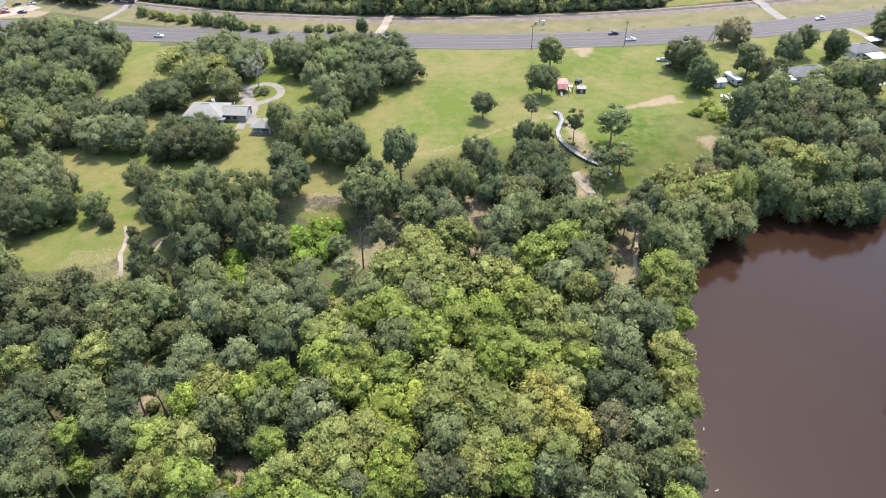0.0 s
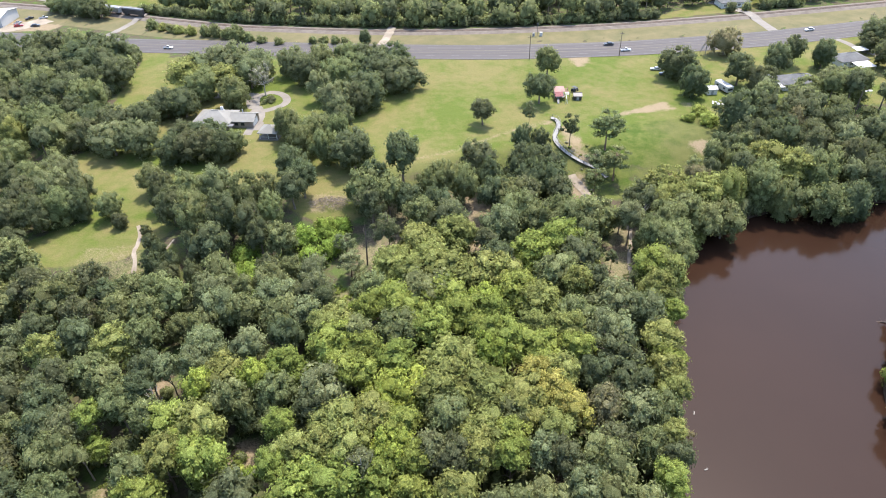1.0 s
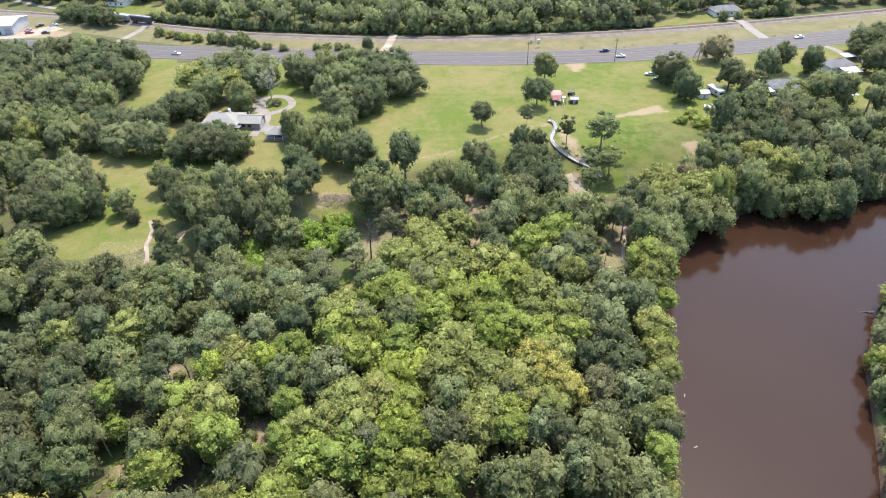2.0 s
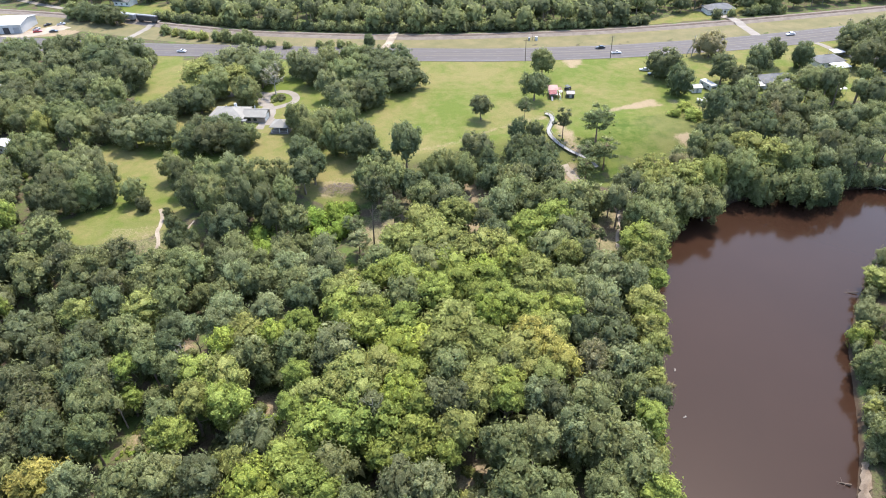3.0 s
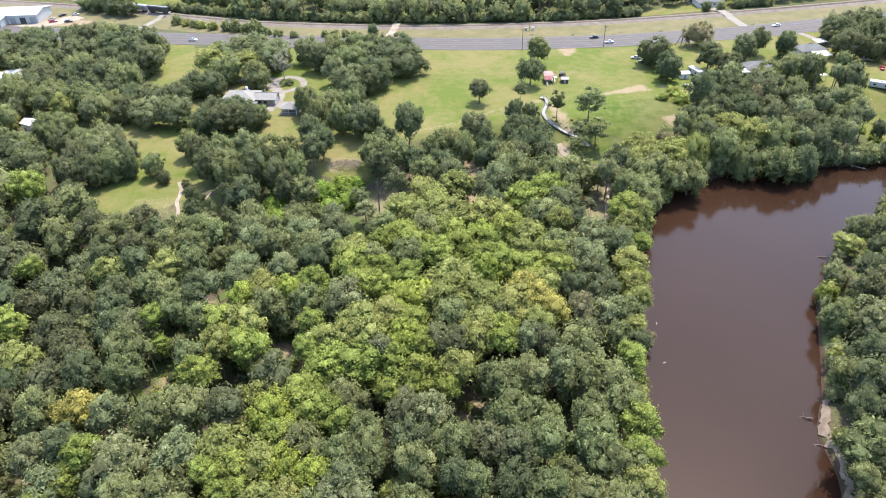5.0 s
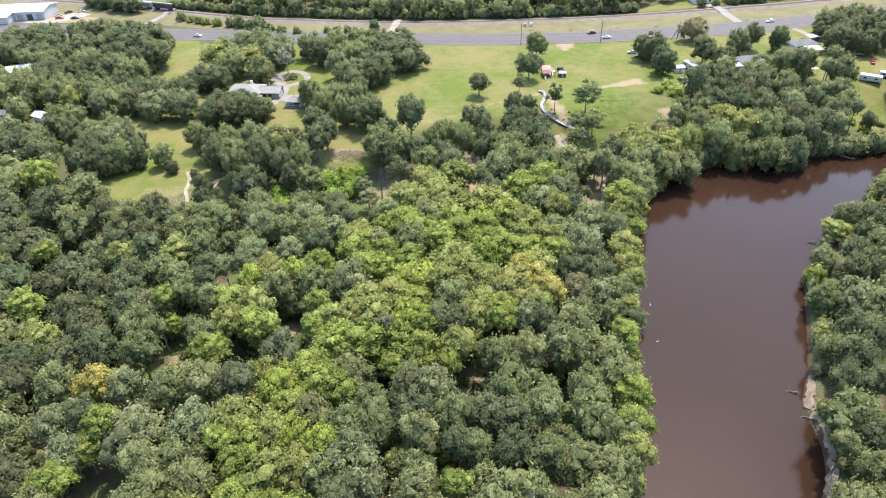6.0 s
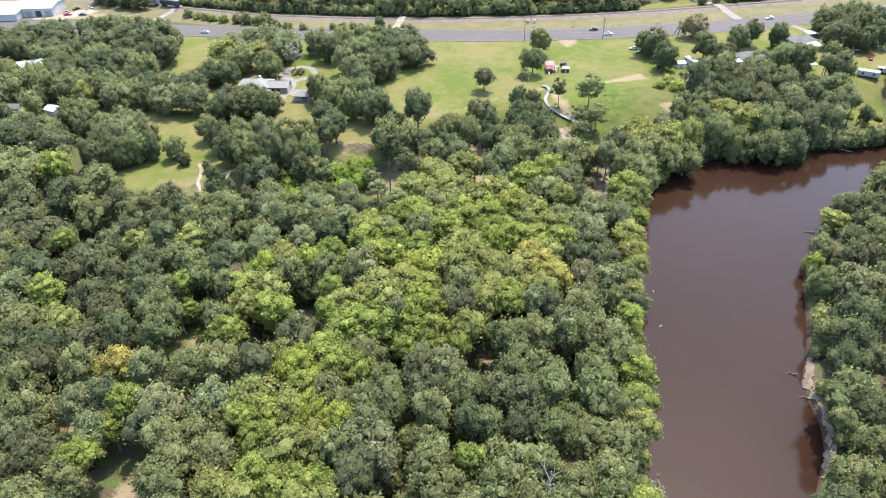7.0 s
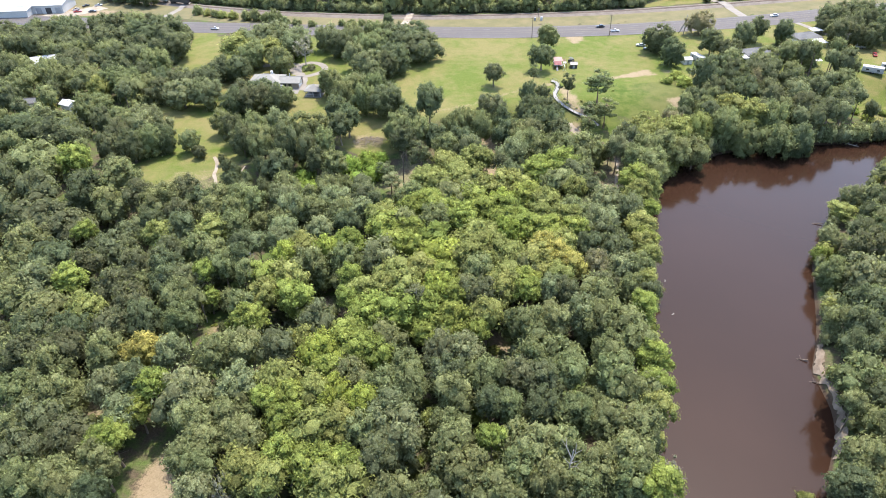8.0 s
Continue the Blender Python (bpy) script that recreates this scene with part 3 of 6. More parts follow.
tree("shade", -94.5, 163.3, 14.88, 12.5, MID)
tree("shade", -86.9, 166.4, 14.88, 13.8, GREY)
tree("shade", -76.3, 162.2, 14.88, 12.0, MID)
tree("shade", -70.7, 166.0, 13.02, 9.8, MID)
tree("shade", -139.3, 151.3, 13.02, 12.3, DARK)
tree("shade", -134.3, 156.1, 13.02, 12.1, MID)
tree("shade", -129.1, 158.3, 11.16, 9.0, DARK)
tree("shade", -141.9, 166.1, 13.02, 12.2, GREY)
tree("shade", -135.3, 168.9, 12.09, 10.2, GREY)
tree("shade", -148.9, 160.8, 13.02, 12.0, DARK)
tree("shade", -152.3, 174.1, 12.09, 12.6, MID)
tree("shade", -145.3, 178.1, 11.16, 11.5, GREY)
tree("shade", -148.3, 151.5, 12.09, 9.6, DARK)
tree("shade", -142.0, 140.6, 8.37, 8.5, DARK)
tree("shade", -160.9, 174.4, 12.09, 11.8, DARK)
tree("shade", -120.1, 159.0, 9.3, 8.6, MID)
tree("shade", -114.7, 153.9, 5.58, 5.4, DARK)
tree("shade", -104.2, 148.9, 4.65, 3.7, DARK)
tree("shade", -100.3, 142.9, 5.58, 4.8, DARK)
tree("shade", -96.7, 140.2, 6.51, 5.2, DARK)
tree("shade", -92.4, 137.7, 6.51, 5.1, DARK)
tree("shade", -87.5, 142.8, 9.3, 5.6, DARK)
tree("shade", -85.4, 138.8, 7.44, 4.8, DARK)
# lime scrub below the slope
tree("bush", -72.6, 144.5, 6, 10.0, LIME)
tree("bush", -68.8, 136.0, 8, 11.5, LIME)
tree("bush", -66.6, 130.4, 8, 9.5, LIME)
tree("bush", -56.8, 153.8, 6.5, 9.6, LIME)
tree("bush", -50.8, 158.8, 5.5, 10, LIME)
tree("bush", -46.0, 161.9, 4, 7.7, LIME)
tree("bush", -52.8, 146.3, 6.5, 9.5, LIME)
tree("bush", -47.6, 150.6, 6, 8.4, LIME)
# west cluster and lawn edge
tree("oak", -80.9, 142.0, 14, 10.2, DARK)
tree("oak", -67.9, 146.8, 14, 8.7, DARK)
tree("oak", -61.4, 146.1, 14, 8.7, MID)
tree("oak", -62.0, 166.0, 14, 9.2, DARK)
tree("shade", -96.8, 135.1, 7, 6.6, DARK)
tree("shade", -92.1, 132.3, 8, 7.3, DARK)
tree("shade", -84.5, 133.2, 9, 6.6, DARK)
tree("oak", -122.4, 119.3, 15, 10.4, DARK)
tree("oak", -116.1, 115.0, 15, 10.2, MID)
tree("oak", -111.7, 118.6, 15, 10.3, MID)
tree("oak", -107.4, 122.5, 15, 8.7, DARK)
tree("oak", -101.4, 118.2, 15, 8.6, DARK)
tree("oak", -95.8, 120.6, 15, 8.7, MID)
tree("oak", -89.8, 120.8, 15, 8.7, MID)
tree("oak", -95.6, 112.3, 15, 10.0, MID)
tree("oak", -105.2, 110.9, 15, 10.0, DARK)
tree("oak", -83.7, 118.9, 15, 8.6, MID)
tree("oak", -88.4, 112.5, 15, 8.3, MID)
tree("oak", -79.0, 110.8, 10.5, 7.2, MID)
tree("oak", -74.1, 121.3, 15, 10.4, GREY)
tree("oak", -69.0, 115.1, 15, 10.1, GREY)
tree("oak", -72.6, 110.4, 12, 8.4, MID)
tree("oak", -62.6, 113.3, 15, 8.3, MID)
tree("oak", -56.5, 119.7, 15, 10.1, GREY)
tree("oak", -52.1, 111.7, 15, 9.8, MID)
tree("oak", -62.0, 134.6, 12, 6.4, DARK)
tree("oak", -55.8, 134.6, 11, 6.4, MID)
tree("oak", -59.0, 126.2, 15, 8.8, MID)
# south-west canopy
tree("oak", -112.1, 103.2, 16, 6.9, DARK)
tree("cypress", -106.6, 96.2, 16, 8.5, OLIVE)
tree("oak", -101.4, 101.7, 16, 9.5, DARK)
tree("cypress", -91.2, 99.4, 16, 10.9, OLIVE)
tree("oak", -85.0, 102.3, 16, 9.5, MID)
tree("oak", -91.2, 90.1, 16, 10.4, MID)
tree("oak", -99.3, 88.2, 16, 8.9, DARK)
tree("oak", -100.5, 83.5, 16, 7.2, DARK)
tree("oak", -97.1, 79.9, 16, 8.5, DARK)
tree("oak", -78.7, 91.4, 16, 7.5, DARK)
tree("oak", -77.5, 84.4, 16, 6.5, DARK)
tree("oak", -85.4, 86.4, 16, 8.7, MID)
tree("oak", -80.7, 80.6, 16, 8.4, MID)
tree("oak", -68.1, 99.3, 16, 10.8, GREY)
tree("oak", -67.8, 93.4, 16, 7.5, GREY)
tree("oak", -73.3, 90.8, 16, 5.9, GREY)
tree("oak", -64.0, 86.7, 16, 7.5, VIVID)
tree("cypress", -59.4, 89.7, 16, 10.3, OLIVE)
tree("oak", -52.5, 89.9, 16, 8.0, VIVID)
tree("oak", -56.4, 84.4, 16, 10.0, MID)
tree("cypress", -60.9, 75.1, 16, 12.2, OLIVE)
tree("cypress", -67.2, 76.2, 16, 9.5, BRIGHT)
tree("oak", -72.5, 77.4, 16, 6.9, MID)
tree("cypress", -84.6, 76.2, 16, 6.2, BRIGHT)
tree("cypress", -83.4, 72.6, 10, 6.0, BRIGHT)
tree("oak", -77.1, 72.8, 9, 7.0, MID)
tree("oak", -88.9, 74.0, 16, 8.2, GREY)
tree("oak", -94.8, 73.7, 16, 9.5, DARK)
tree("oak", -88.8, 67.5, 16, 10.5, MID)
tree("cypress", -71.6, 67.2, 11, 6.8, BRIGHT)
tree("cypress", -65.2, 67.3, 16, 9.0, OLIVE)
tree("cypress", -56.9, 67.6, 16, 10.3, BRIGHT)
tree("oak", -53.0, 83.4, 9, 7.4, MID)
tree("oak", -46.3, 85.6, 16, 8.5, MID)
tree("oak", -56.8, 99.7, 16, 7.7, GREY)
tree("oak", -48.5, 103.6, 16, 7.8, DARK)
tree("cypress", -46.5, 93.4, 16, 10.4, BRIGHT)
tree("oak", -46.4, 80.4, 11, 6.4, MID)
tree("cypress", -42.4, 75.9, 16, 6.7, BRIGHT)
tree("cypress", -38.5, 69.6, 16, 7.8, OLIVE)
tree("cypress", -41.9, 65.9, 16, 6.3, BRIGHT)
# middle canopy
tree("cypress", -39.2, 105.0, 17, 7.8, OLIVE)
tree("cypress", -35.5, 99.8, 17, 12.2, BRIGHT)
tree("oak", -30.9, 103.5, 17, 9.3, MID)
tree("cypress", -27.5, 98.4, 17, 9.1, BRIGHT)
tree("oak", -20.6, 105.6, 17, 10.9, MID)
tree("cypress", -20.6, 95.3, 17, 11.8, BRIGHT)
tree("oak", -19.5, 86.0, 17, 13.4, VIVID)
tree("oak", -35.1, 85.4, 17, 14.8, GREY)
tree("oak", -36.4, 80.4, 17, 8.2, DARK)
tree("cypress", -28.8, 91.0, 17, 8.7, BRIGHT)
tree("cypress", -12.6, 105.9, 17, 9.4, BRIGHT)
tree("cypress", -6.8, 95.8, 17, 16.2, OLIVE)
tree("cypress", -8.9, 87.9, 17, 15.6, OLIVE)
tree("cypress", 0.7, 86.8, 17, 15.4, OLIVE)
tree("cypress", 1.9, 104.6, 17, 10.8, BRIGHT)
tree("oak", 1.9, 98.6, 17, 9.0, VIVID)
tree("cypress", 7.0, 103.0, 17, 9.1, BRIGHT)
tree("cypress", 12.4, 106.7, 17, 9.3, OLIVE)
tree("cypress", 13.3, 99.8, 17, 10.5, BRIGHT)
tree("cypress", 20.2, 107.0, 17, 9.3, OLIVE)
tree("cypress", 22.1, 100.1, 17, 7.5, BRIGHT)
tree("cypress", 12.2, 91.7, 17, 8.6, YELLOW)
tree("cypress", 16.0, 87.4, 17, 8.4, YELLOW)
tree("cypress", 19.2, 81.9, 17, 8.1, YELLOW)
tree("cypress", 10.0, 84.3, 17, 12.4, OLIVE)
tree("cypress", 17.6, 91.9, 17, 8.6, OLIVE)
tree("oak", -7.2, 79.5, 17, 10.8, MID)
tree("cypress", 0.8, 75.8, 17, 10.5, OLIVE)
tree("cypress", -0.2, 70.8, 17, 10.2, OLIVE)
tree("cypress", 5.8, 74.7, 17, 7.8, BRIGHT)
tree("cypress", 6.2, 69.8, 17, 7.6, BRIGHT)
tree("cypress", 15.2, 76.4, 17, 7.9, OLIVE)
tree("oak", 12.6, 71.3, 17, 7.6, GREY)
tree("cypress", -23.2, 78.8, 17, 9.5, OLIVE)
tree("cypress", -31.0, 77.1, 17, 10.7, OLIVE)
tree("cypress", -27.6, 70.8, 17, 10.3, OLIVE)
tree("cypress", -33.1, 70.6, 17, 9.1, OLIVE)
tree("cypress", -17.2, 76.4, 17, 8.0, BRIGHT)
tree("oak", -17.6, 70.0, 17, 10.2, VIVID)
tree("cypress", -13.5, 67.8, 17, 7.6, BRIGHT)
tree("oak", -23.5, 66.2, 17, 6.3, GREY)
tree("oak", -10.0, 70.4, 17, 8.9, GREY)
tree("oak", -4.5, 69.4, 17, 8.9, DARK)
tree("oak", 16.8, 70.3, 17, 7.6, DARK)
# centre
tree("pine", -49.4, 138.6, 9, 7.0, GREY)
tree("pine", -42.6, 150.0, 8, 7.2, GREY)
tree("pine", -39.5, 139.8, 9.5, 9.0, GREY)
tree("oak", -46.0, 122.1, 15, 10.3, DARK)
tree("oak", -42.0, 117.0, 15, 5.2, DARK)
tree("oak", -45.1, 111.9, 15, 9.8, GREY)
tree("bush", -47.2, 156.5, 4, 7.4, LIME)
tree("oak", -38.6, 170.6, 15, 12.4, MID)
tree("oak", -31.6, 170.3, 15, 10.4, MID)
tree("oak", -36.4, 175.1, 15, 8.4, DARK)
tree("oak", -24.4, 168.0, 15, 9.3, DARK)
tree("oak", -36.2, 164.9, 15, 10.2, DARK)
tree("shade", -18.0, 177.6, 15, 11.5, MID)
tree("shade", -13.7, 180.9, 15, 9.3, MID)
tree("shade", -7.2, 179.6, 15, 10.4, MID)
tree("oak", -15.5, 166.8, 15, 10.3, DARK)
tree("oak", -20.1, 160.1, 15, 10.0, MID)
tree("oak", -11.6, 158.5, 15, 11.9, DARK)
tree("cypress", -9.5, 149.6, 15, 13.4, OLIVE)
tree("cypress", -18.7, 144.1, 15, 13.1, OLIVE)
tree("cypress", -4.5, 147.1, 15, 5.3, OLIVE)
tree("cypress", -15.0, 136.7, 15, 14.5, OLIVE)
tree("cypress", -25.5, 134.0, 15, 12.6, OLIVE)
tree("cypress", -20.4, 129.5, 15, 10.6, OLIVE)
tree("cypress", -8.6, 132.2, 15, 16.0, OLIVE)
tree("oak", -15.4, 123.1, 15, 17.1, MID)
tree("oak", 0.3, 144.6, 15, 6.2, DARK)
tree("oak", 3.4, 138.4, 15, 9.1, DARK)
tree("oak", 5.2, 155.5, 15, 11.7, GREY)
tree("shade", -2.0, 193.7, 13, 14.3, DARK)
tree("shade", 1.8, 184.8, 15, 11.8, DARK)
tree("oak", 3.6, 173.5, 15, 10.5, DARK)
tree("oak", 8.8, 170.4, 15, 12.4, MID)
tree("shade", 14.7, 183.8, 15, 14.0, DARK)
tree("shade", 22.0, 183.9, 15, 14.0, DARK)
tree("oak", 13.3, 173.7, 15, 10.4, DARK)
tree("oak", 11.2, 163.7, 15, 12.1, MID)
tree("oak", 24.7, 173.9, 15, 8.3, DARK)
tree("cypress", 3.4, 132.0, 15, 12.4, OLIVE)
tree("cypress", 14.3, 142.4, 15, 12.9, BRIGHT)
tree("cypress", 22.5, 147.8, 15, 11.3, BRIGHT)
tree("oak", 16.8, 158.0, 15, 11.8, MID)
tree("oak", 25.4, 161.7, 15, 13.9, MID)
tree("oak", 32.0, 161.2, 15, 13.8, MID)
tree("oak", 30.2, 146.9, 12, 8.6, MID)
tree("cypress", 1.9, 114.4, 15, 9.8, BRIGHT)
tree("oak", 0.5, 119.4, 15, 8.3, VIVID)
tree("cypress", 9.1, 123.8, 15, 13.6, BRIGHT)
tree("cypress", -30.1, 114.4, 15, 7.7, BRIGHT)
tree("cypress", -23.6, 118.6, 15, 13.4, BRIGHT)
tree("cypress", -18.7, 112.4, 15, 11.4, BRIGHT)
tree("cypress", -9.4, 119.1, 15, 13.4, BRIGHT)
tree("cypress", -3.6, 113.3, 15, 11.3, BRIGHT)
tree("oak", -29.9, 122.6, 15, 9.5, MID)
tree("cypress", -37.6, 109.3, 15, 9.7, OLIVE)
tree("cypress", 14.5, 119.8, 15, 13.3, OLIVE)
tree("oak", 23.1, 115.1, 15, 9.7, MID)
tree("shade", 13.4, 203.0, 13, 8.1, DARK)
tree("shade", 19.4, 203.8, 11, 8.2, DARK)
tree("shade", 13.0, 191.2, 15, 14.4, DARK)
tree("shade", 19.6, 191.5, 15, 14.4, DARK)
tree("pine", 37.6, 186.0, 11, 8.0, MID)
tree("pine", 39.4, 196.0, 10, 9.6, GREY)
# towards the river bend
tree("oak", 42.6, 163.4, 10, 6.4, GREY)
tree("oak", 44.4, 157.6, 16, 7.7, GREY)
tree("pine", 55.4, 183.6, 12, 7.5, OLIVE)
tree("pine", 61.0, 180.6, 15, 11.0, OLIVE)
tree("oak", 59.4, 167.2, 16, 14.0, OLIVE)
tree("oak", 55.6, 157.0, 16, 11.6, MID)
tree("oak", 61.4, 161.4, 16, 11.7, MID)
tree("cypress", 69.2, 173.0, 16, 12.3, OLIVE)
tree("oak", 68.1, 161.0, 16, 9.7, MID)
tree("oak", 49.3, 149.5, 16, 9.4, MID)
tree("oak", 54.8, 146.3, 16, 11.0, MID)
tree("cypress", 46.4, 134.7, 16, 10.5, BRIGHT)
tree("cypress", 50.1, 131.8, 16, 10.4, OLIVE)
tree("oak", 55.6, 140.1, 16, 7.2, MID)
tree("shade", 69.1, 179.5, 16, 9.0, RUSTY)
tree("shade", 78.8, 177.0, 16, 13.4, OLIVE)
tree("oak", 75.2, 164.6, 16, 11.8, MID)
tree("cypress", 46.2, 126.0, 15, 10.1, OLIVE)
tree("cypress", 48.4, 116.9, 15, 6.5, BRIGHT)
tree("oak", 34.1, 120.4, 15, 13.2, GREY)
tree("oak", 31.3, 110.6, 15, 12.6, GREY)
tree("oak", 32.5, 101.8, 15, 12.1, DARK)
tree("oak", 41.6, 116.7, 15, 9.7, GREY)
tree("cypress", 43.3, 105.6, 15, 9.2, OLIVE)
tree("cypress", 42.5, 95.6, 15, 8.7, OLIVE)
tree("oak", 26.4, 84.6, 15, 9.6, RUSTY)
tree("oak", 33.4, 92.2, 15, 11.5, DARK)
tree("oak", 34.2, 83.5, 15, 10.9, GREY)
tree("oak", 38.7, 83.7, 15, 8.2, MID)
tree("cypress", 42.3, 89.6, 15, 7.0, OLIVE)
tree("cypress", 39.5, 77.1, 15, 5.2, OLIVE)
tree("oak", 34.7, 74.4, 15, 7.7, MID)
tree("oak", 27.3, 75.3, 15, 7.8, DARK)
tree("oak", 25.3, 95.0, 15, 8.8, DARK)
# home
tree("shade", -129.6, 266.9, 14, 16.9, GREY)
tree("shade", -116.3, 279.7, 14, 17.4, GREY)
tree("shade", -104.4, 261.8, 14, 15.5, GREY)
tree("shade", -88.4, 275.5, 14, 14.3, GREY)
tree("shade", -74.6, 275.4, 14, 14.2, MID)
tree("shade", -62.8, 279.2, 14, 14.3, MID)
tree("cypress", -113.0, 254.7, 14, 12.5, OLIVE)
tree("shade", -52.5, 277.2, 14, 17.1, DARK)
tree("shade", -51.8, 235.6, 13, 12.6, DARK)
tree("shade", -131.5, 232.9, 12, 15.4, DARK)
tree("shade", -123.5, 233.0, 12, 15.4, DARK)
tree("cypress", -131.5, 258.9, 14, 17.9, OLIVE)
tree("shade", -124.0, 275.8, 14, 20.2, GREY)
tree("shade", -120.5, 249.0, 14, 16.0, MID)
tree("shade", -105.6, 243.0, 13, 14.5, MID)
tree("shade", -104.0, 273.0, 14, 17.1, GREY)
tree("shade", -79.6, 264.7, 14, 15.5, DARK)
tree("shade", -64.4, 261.6, 14, 16.4, MID)
tree("shade", -57.6, 266.4, 14, 16.6, MID)
tree("shade", -48.4, 266.4, 14, 22.1, DARK)
tree("shade", -37.4, 258.5, 14, 21.5, DARK)
tree("shade", -42.8, 279.0, 14, 17.1, DARK)
tree("shade", -49.6, 243.4, 14, 18.1, DARK)
tree("shade", -60.5, 235.0, 14, 15.2, GREY)
tree("shade", -56.4, 219.4, 14, 12.0, DARK)
tree("shade", -77.4, 214.6, 12, 8.6, MID)
tree("shade", -69.8, 247.2, 14, 10.5, GREY)
tree("shade", -73.1, 210.2, 14, 11.7, MID)
tree("shade", -62.9, 206.0, 14, 13.8, MID)
tree("shade", -66.0, 197.7, 14, 11.2, MID)
tree("shade", -65.9, 181.7, 14, 12.7, DARK)
tree("oak", -59.9, 172.1, 14, 9.4, DARK)
tree("shade", -46.4, 192.0, 14, 15.7, DARK)
tree("shade", -56.3, 193.8, 14, 11.0, MID)
tree("shade", -53.7, 205.2, 14, 9.2, MID)
tree("field", -1.4, 226.0, 11, 10.3, DARK)
tree("field", 21.8, 246.0, 12.4, 12.4, DARK)
tree("field", 26.9, 273.1, 13.8, 13.2, MID)
tree("shade", 82.7, 271.6, 14, 18.0, DARK)
tree("shade", 85.3, 251.6, 13.8, 12.5, DARK)
tree("shade", 110.7, 298.9, 12.65, 16.0, RUSTY)
tree("field", 106.6, 263.6, 14, 14.6, DARK)
tree("shade", 112.4, 254.0, 12.65, 12.5, DARK)
tree("shade", 126.3, 275.6, 14, 13.2, DARK)
tree("field", 136.6, 285.1, 14, 10.3, DARK)
tree("shade", 148.3, 282.0, 12.65, 11.3, DARK)
tree("shade", 148.0, 265.1, 8.05, 10.3, GREY)
tree("shade", 83.2, 199.9, 16, 12.3, DARK)
tree("shade", 94.6, 208.1, 16, 14.8, DARK)
tree("shade", 85.3, 193.6, 16, 9.5, MID)
tree("shade", 93.8, 221.8, 16, 15.4, DARK)
tree("shade", 103.8, 221.7, 16, 15.4, DARK)
tree("shade", 117.2, 225.8, 16, 18.1, DARK)
tree("shade", 105.2, 210.8, 16, 17.4, DARK)
tree("shade", 116.7, 209.9, 16, 17.4, DARK)
tree("cypress", 97.1, 196.4, 16, 13.3, OLIVE)
tree("cypress", 104.2, 191.0, 16, 13.0, OLIVE)
tree("shade", 90.1, 180.5, 16, 13.5, MID)
tree("shade", 97.6, 177.3, 16, 13.3, MID)
tree("shade", 111.8, 187.6, 16, 13.8, MID)
tree("shade", 130.4, 220.9, 16, 18.0, DARK)
tree("shade", 126.9, 198.6, 16, 16.7, DARK)
tree("oak", 109.9, 174.4, 16, 12.2, MID)
tree("shade", 119.6, 177.7, 16, 13.3, DARK)
tree("shade", 112.9, 217.4, 16, 10.1, RUSTY)
# south-west
tree("oak", -133.7, 73.6, 16, 15.2, GREY)
tree("oak", -135.7, 65.9, 16, 9.2, MID)
tree("oak", -124.5, 60.3, 16, 14.3, MID)
tree("cypress", -111.5, 59.6, 16, 10.7, OLIVE)
tree("cypress", -123.8, 73.8, 16, 9.5, BRIGHT)
tree("oak", -109.5, 71.6, 16, 11.2, DARK)
tree("oak", -101.4, 64.5, 16, 12.7, DARK)
tree("oak", -95.3, 57.8, 16, 10.5, DARK)
tree("oak", -69.6, 63.1, 16, 8.9, MID)
tree("cypress", -66.6, 58.2, 16, 8.7, BRIGHT)
tree("oak", -84.7, 58.1, 16, 8.7, MID)
tree("oak", -121.6, 52.6, 16, 13.8, DARK)
tree("oak", -111.2, 53.0, 16, 10.3, DARK)
tree("oak", -101.3, 54.3, 16, 10.4, DARK)
tree("cypress", -28.8, 64.3, 16, 14.1, BRIGHT)
tree("cypress", -35.9, 61.8, 16, 10.5, BRIGHT)
tree("cypress", -13.6, 60.3, 16, 12.1, BRIGHT)
tree("cypress", -19.8, 64.6, 16, 10.6, BRIGHT)
tree("oak", 6.3, 79.9, 16, 11.3, MID)
tree("oak", 20.1, 63.5, 16, 10.4, GREY)
tree("oak", 12.6, 61.0, 16, 9.5, MID)
tree("oak", 5.3, 58.7, 16, 10.2, MID)
tree("oak", -119.8, 44.5, 16, 11.6, DARK)
tree("oak", -111.9, 40.8, 16, 11.4, MID)
tree("oak", -109.4, 46.8, 16, 10.0, DARK)
tree("oak", -113.6, 31.7, 16, 10.8, MID)
tree("oak", -105.6, 32.0, 16, 12.4, MID)
tree("oak", -104.9, 23.8, 16, 11.8, DARK)
tree("oak", -108.2, 20.5, 16, 7.3, MID)
tree("oak", -94.8, 19.5, 16, 10.1, DARK)
tree("oak", -102.2, 14.8, 16, 11.2, DARK)
tree("oak", -99.4, 8.1, 16, 9.4, MID)
tree("oak", -92.0, 9.7, 16, 9.5, MID)
tree("oak", -85.9, 14.1, 16, 8.3, MID)
tree("cypress", -86.7, 18.3, 16, 7.1, BRIGHT)
tree("cypress", -86.4, 20.4, 14, 8.0, BRIGHT)
tree("oak", -87.6, 9.0, 14, 8.1, MID)
tree("oak", -88.8, 5.9, 16, 7.9, MID)
tree("oak", -83.1, 6.2, 16, 6.6, DARK)
tree("cypress", -89.6, 46.4, 16, 9.9, YELLOW)
tree("oak", -100.3, 46.1, 16, 10.0, MID)
tree("oak", -82.8, 45.7, 16, 8.2, GREY)
tree("oak", -93.1, 34.2, 16, 9.3, GREY)
tree("oak", -87.6, 28.5, 14, 9.0, GREY)
tree("oak", -87.9, 36.1, 16, 7.9, DARK)
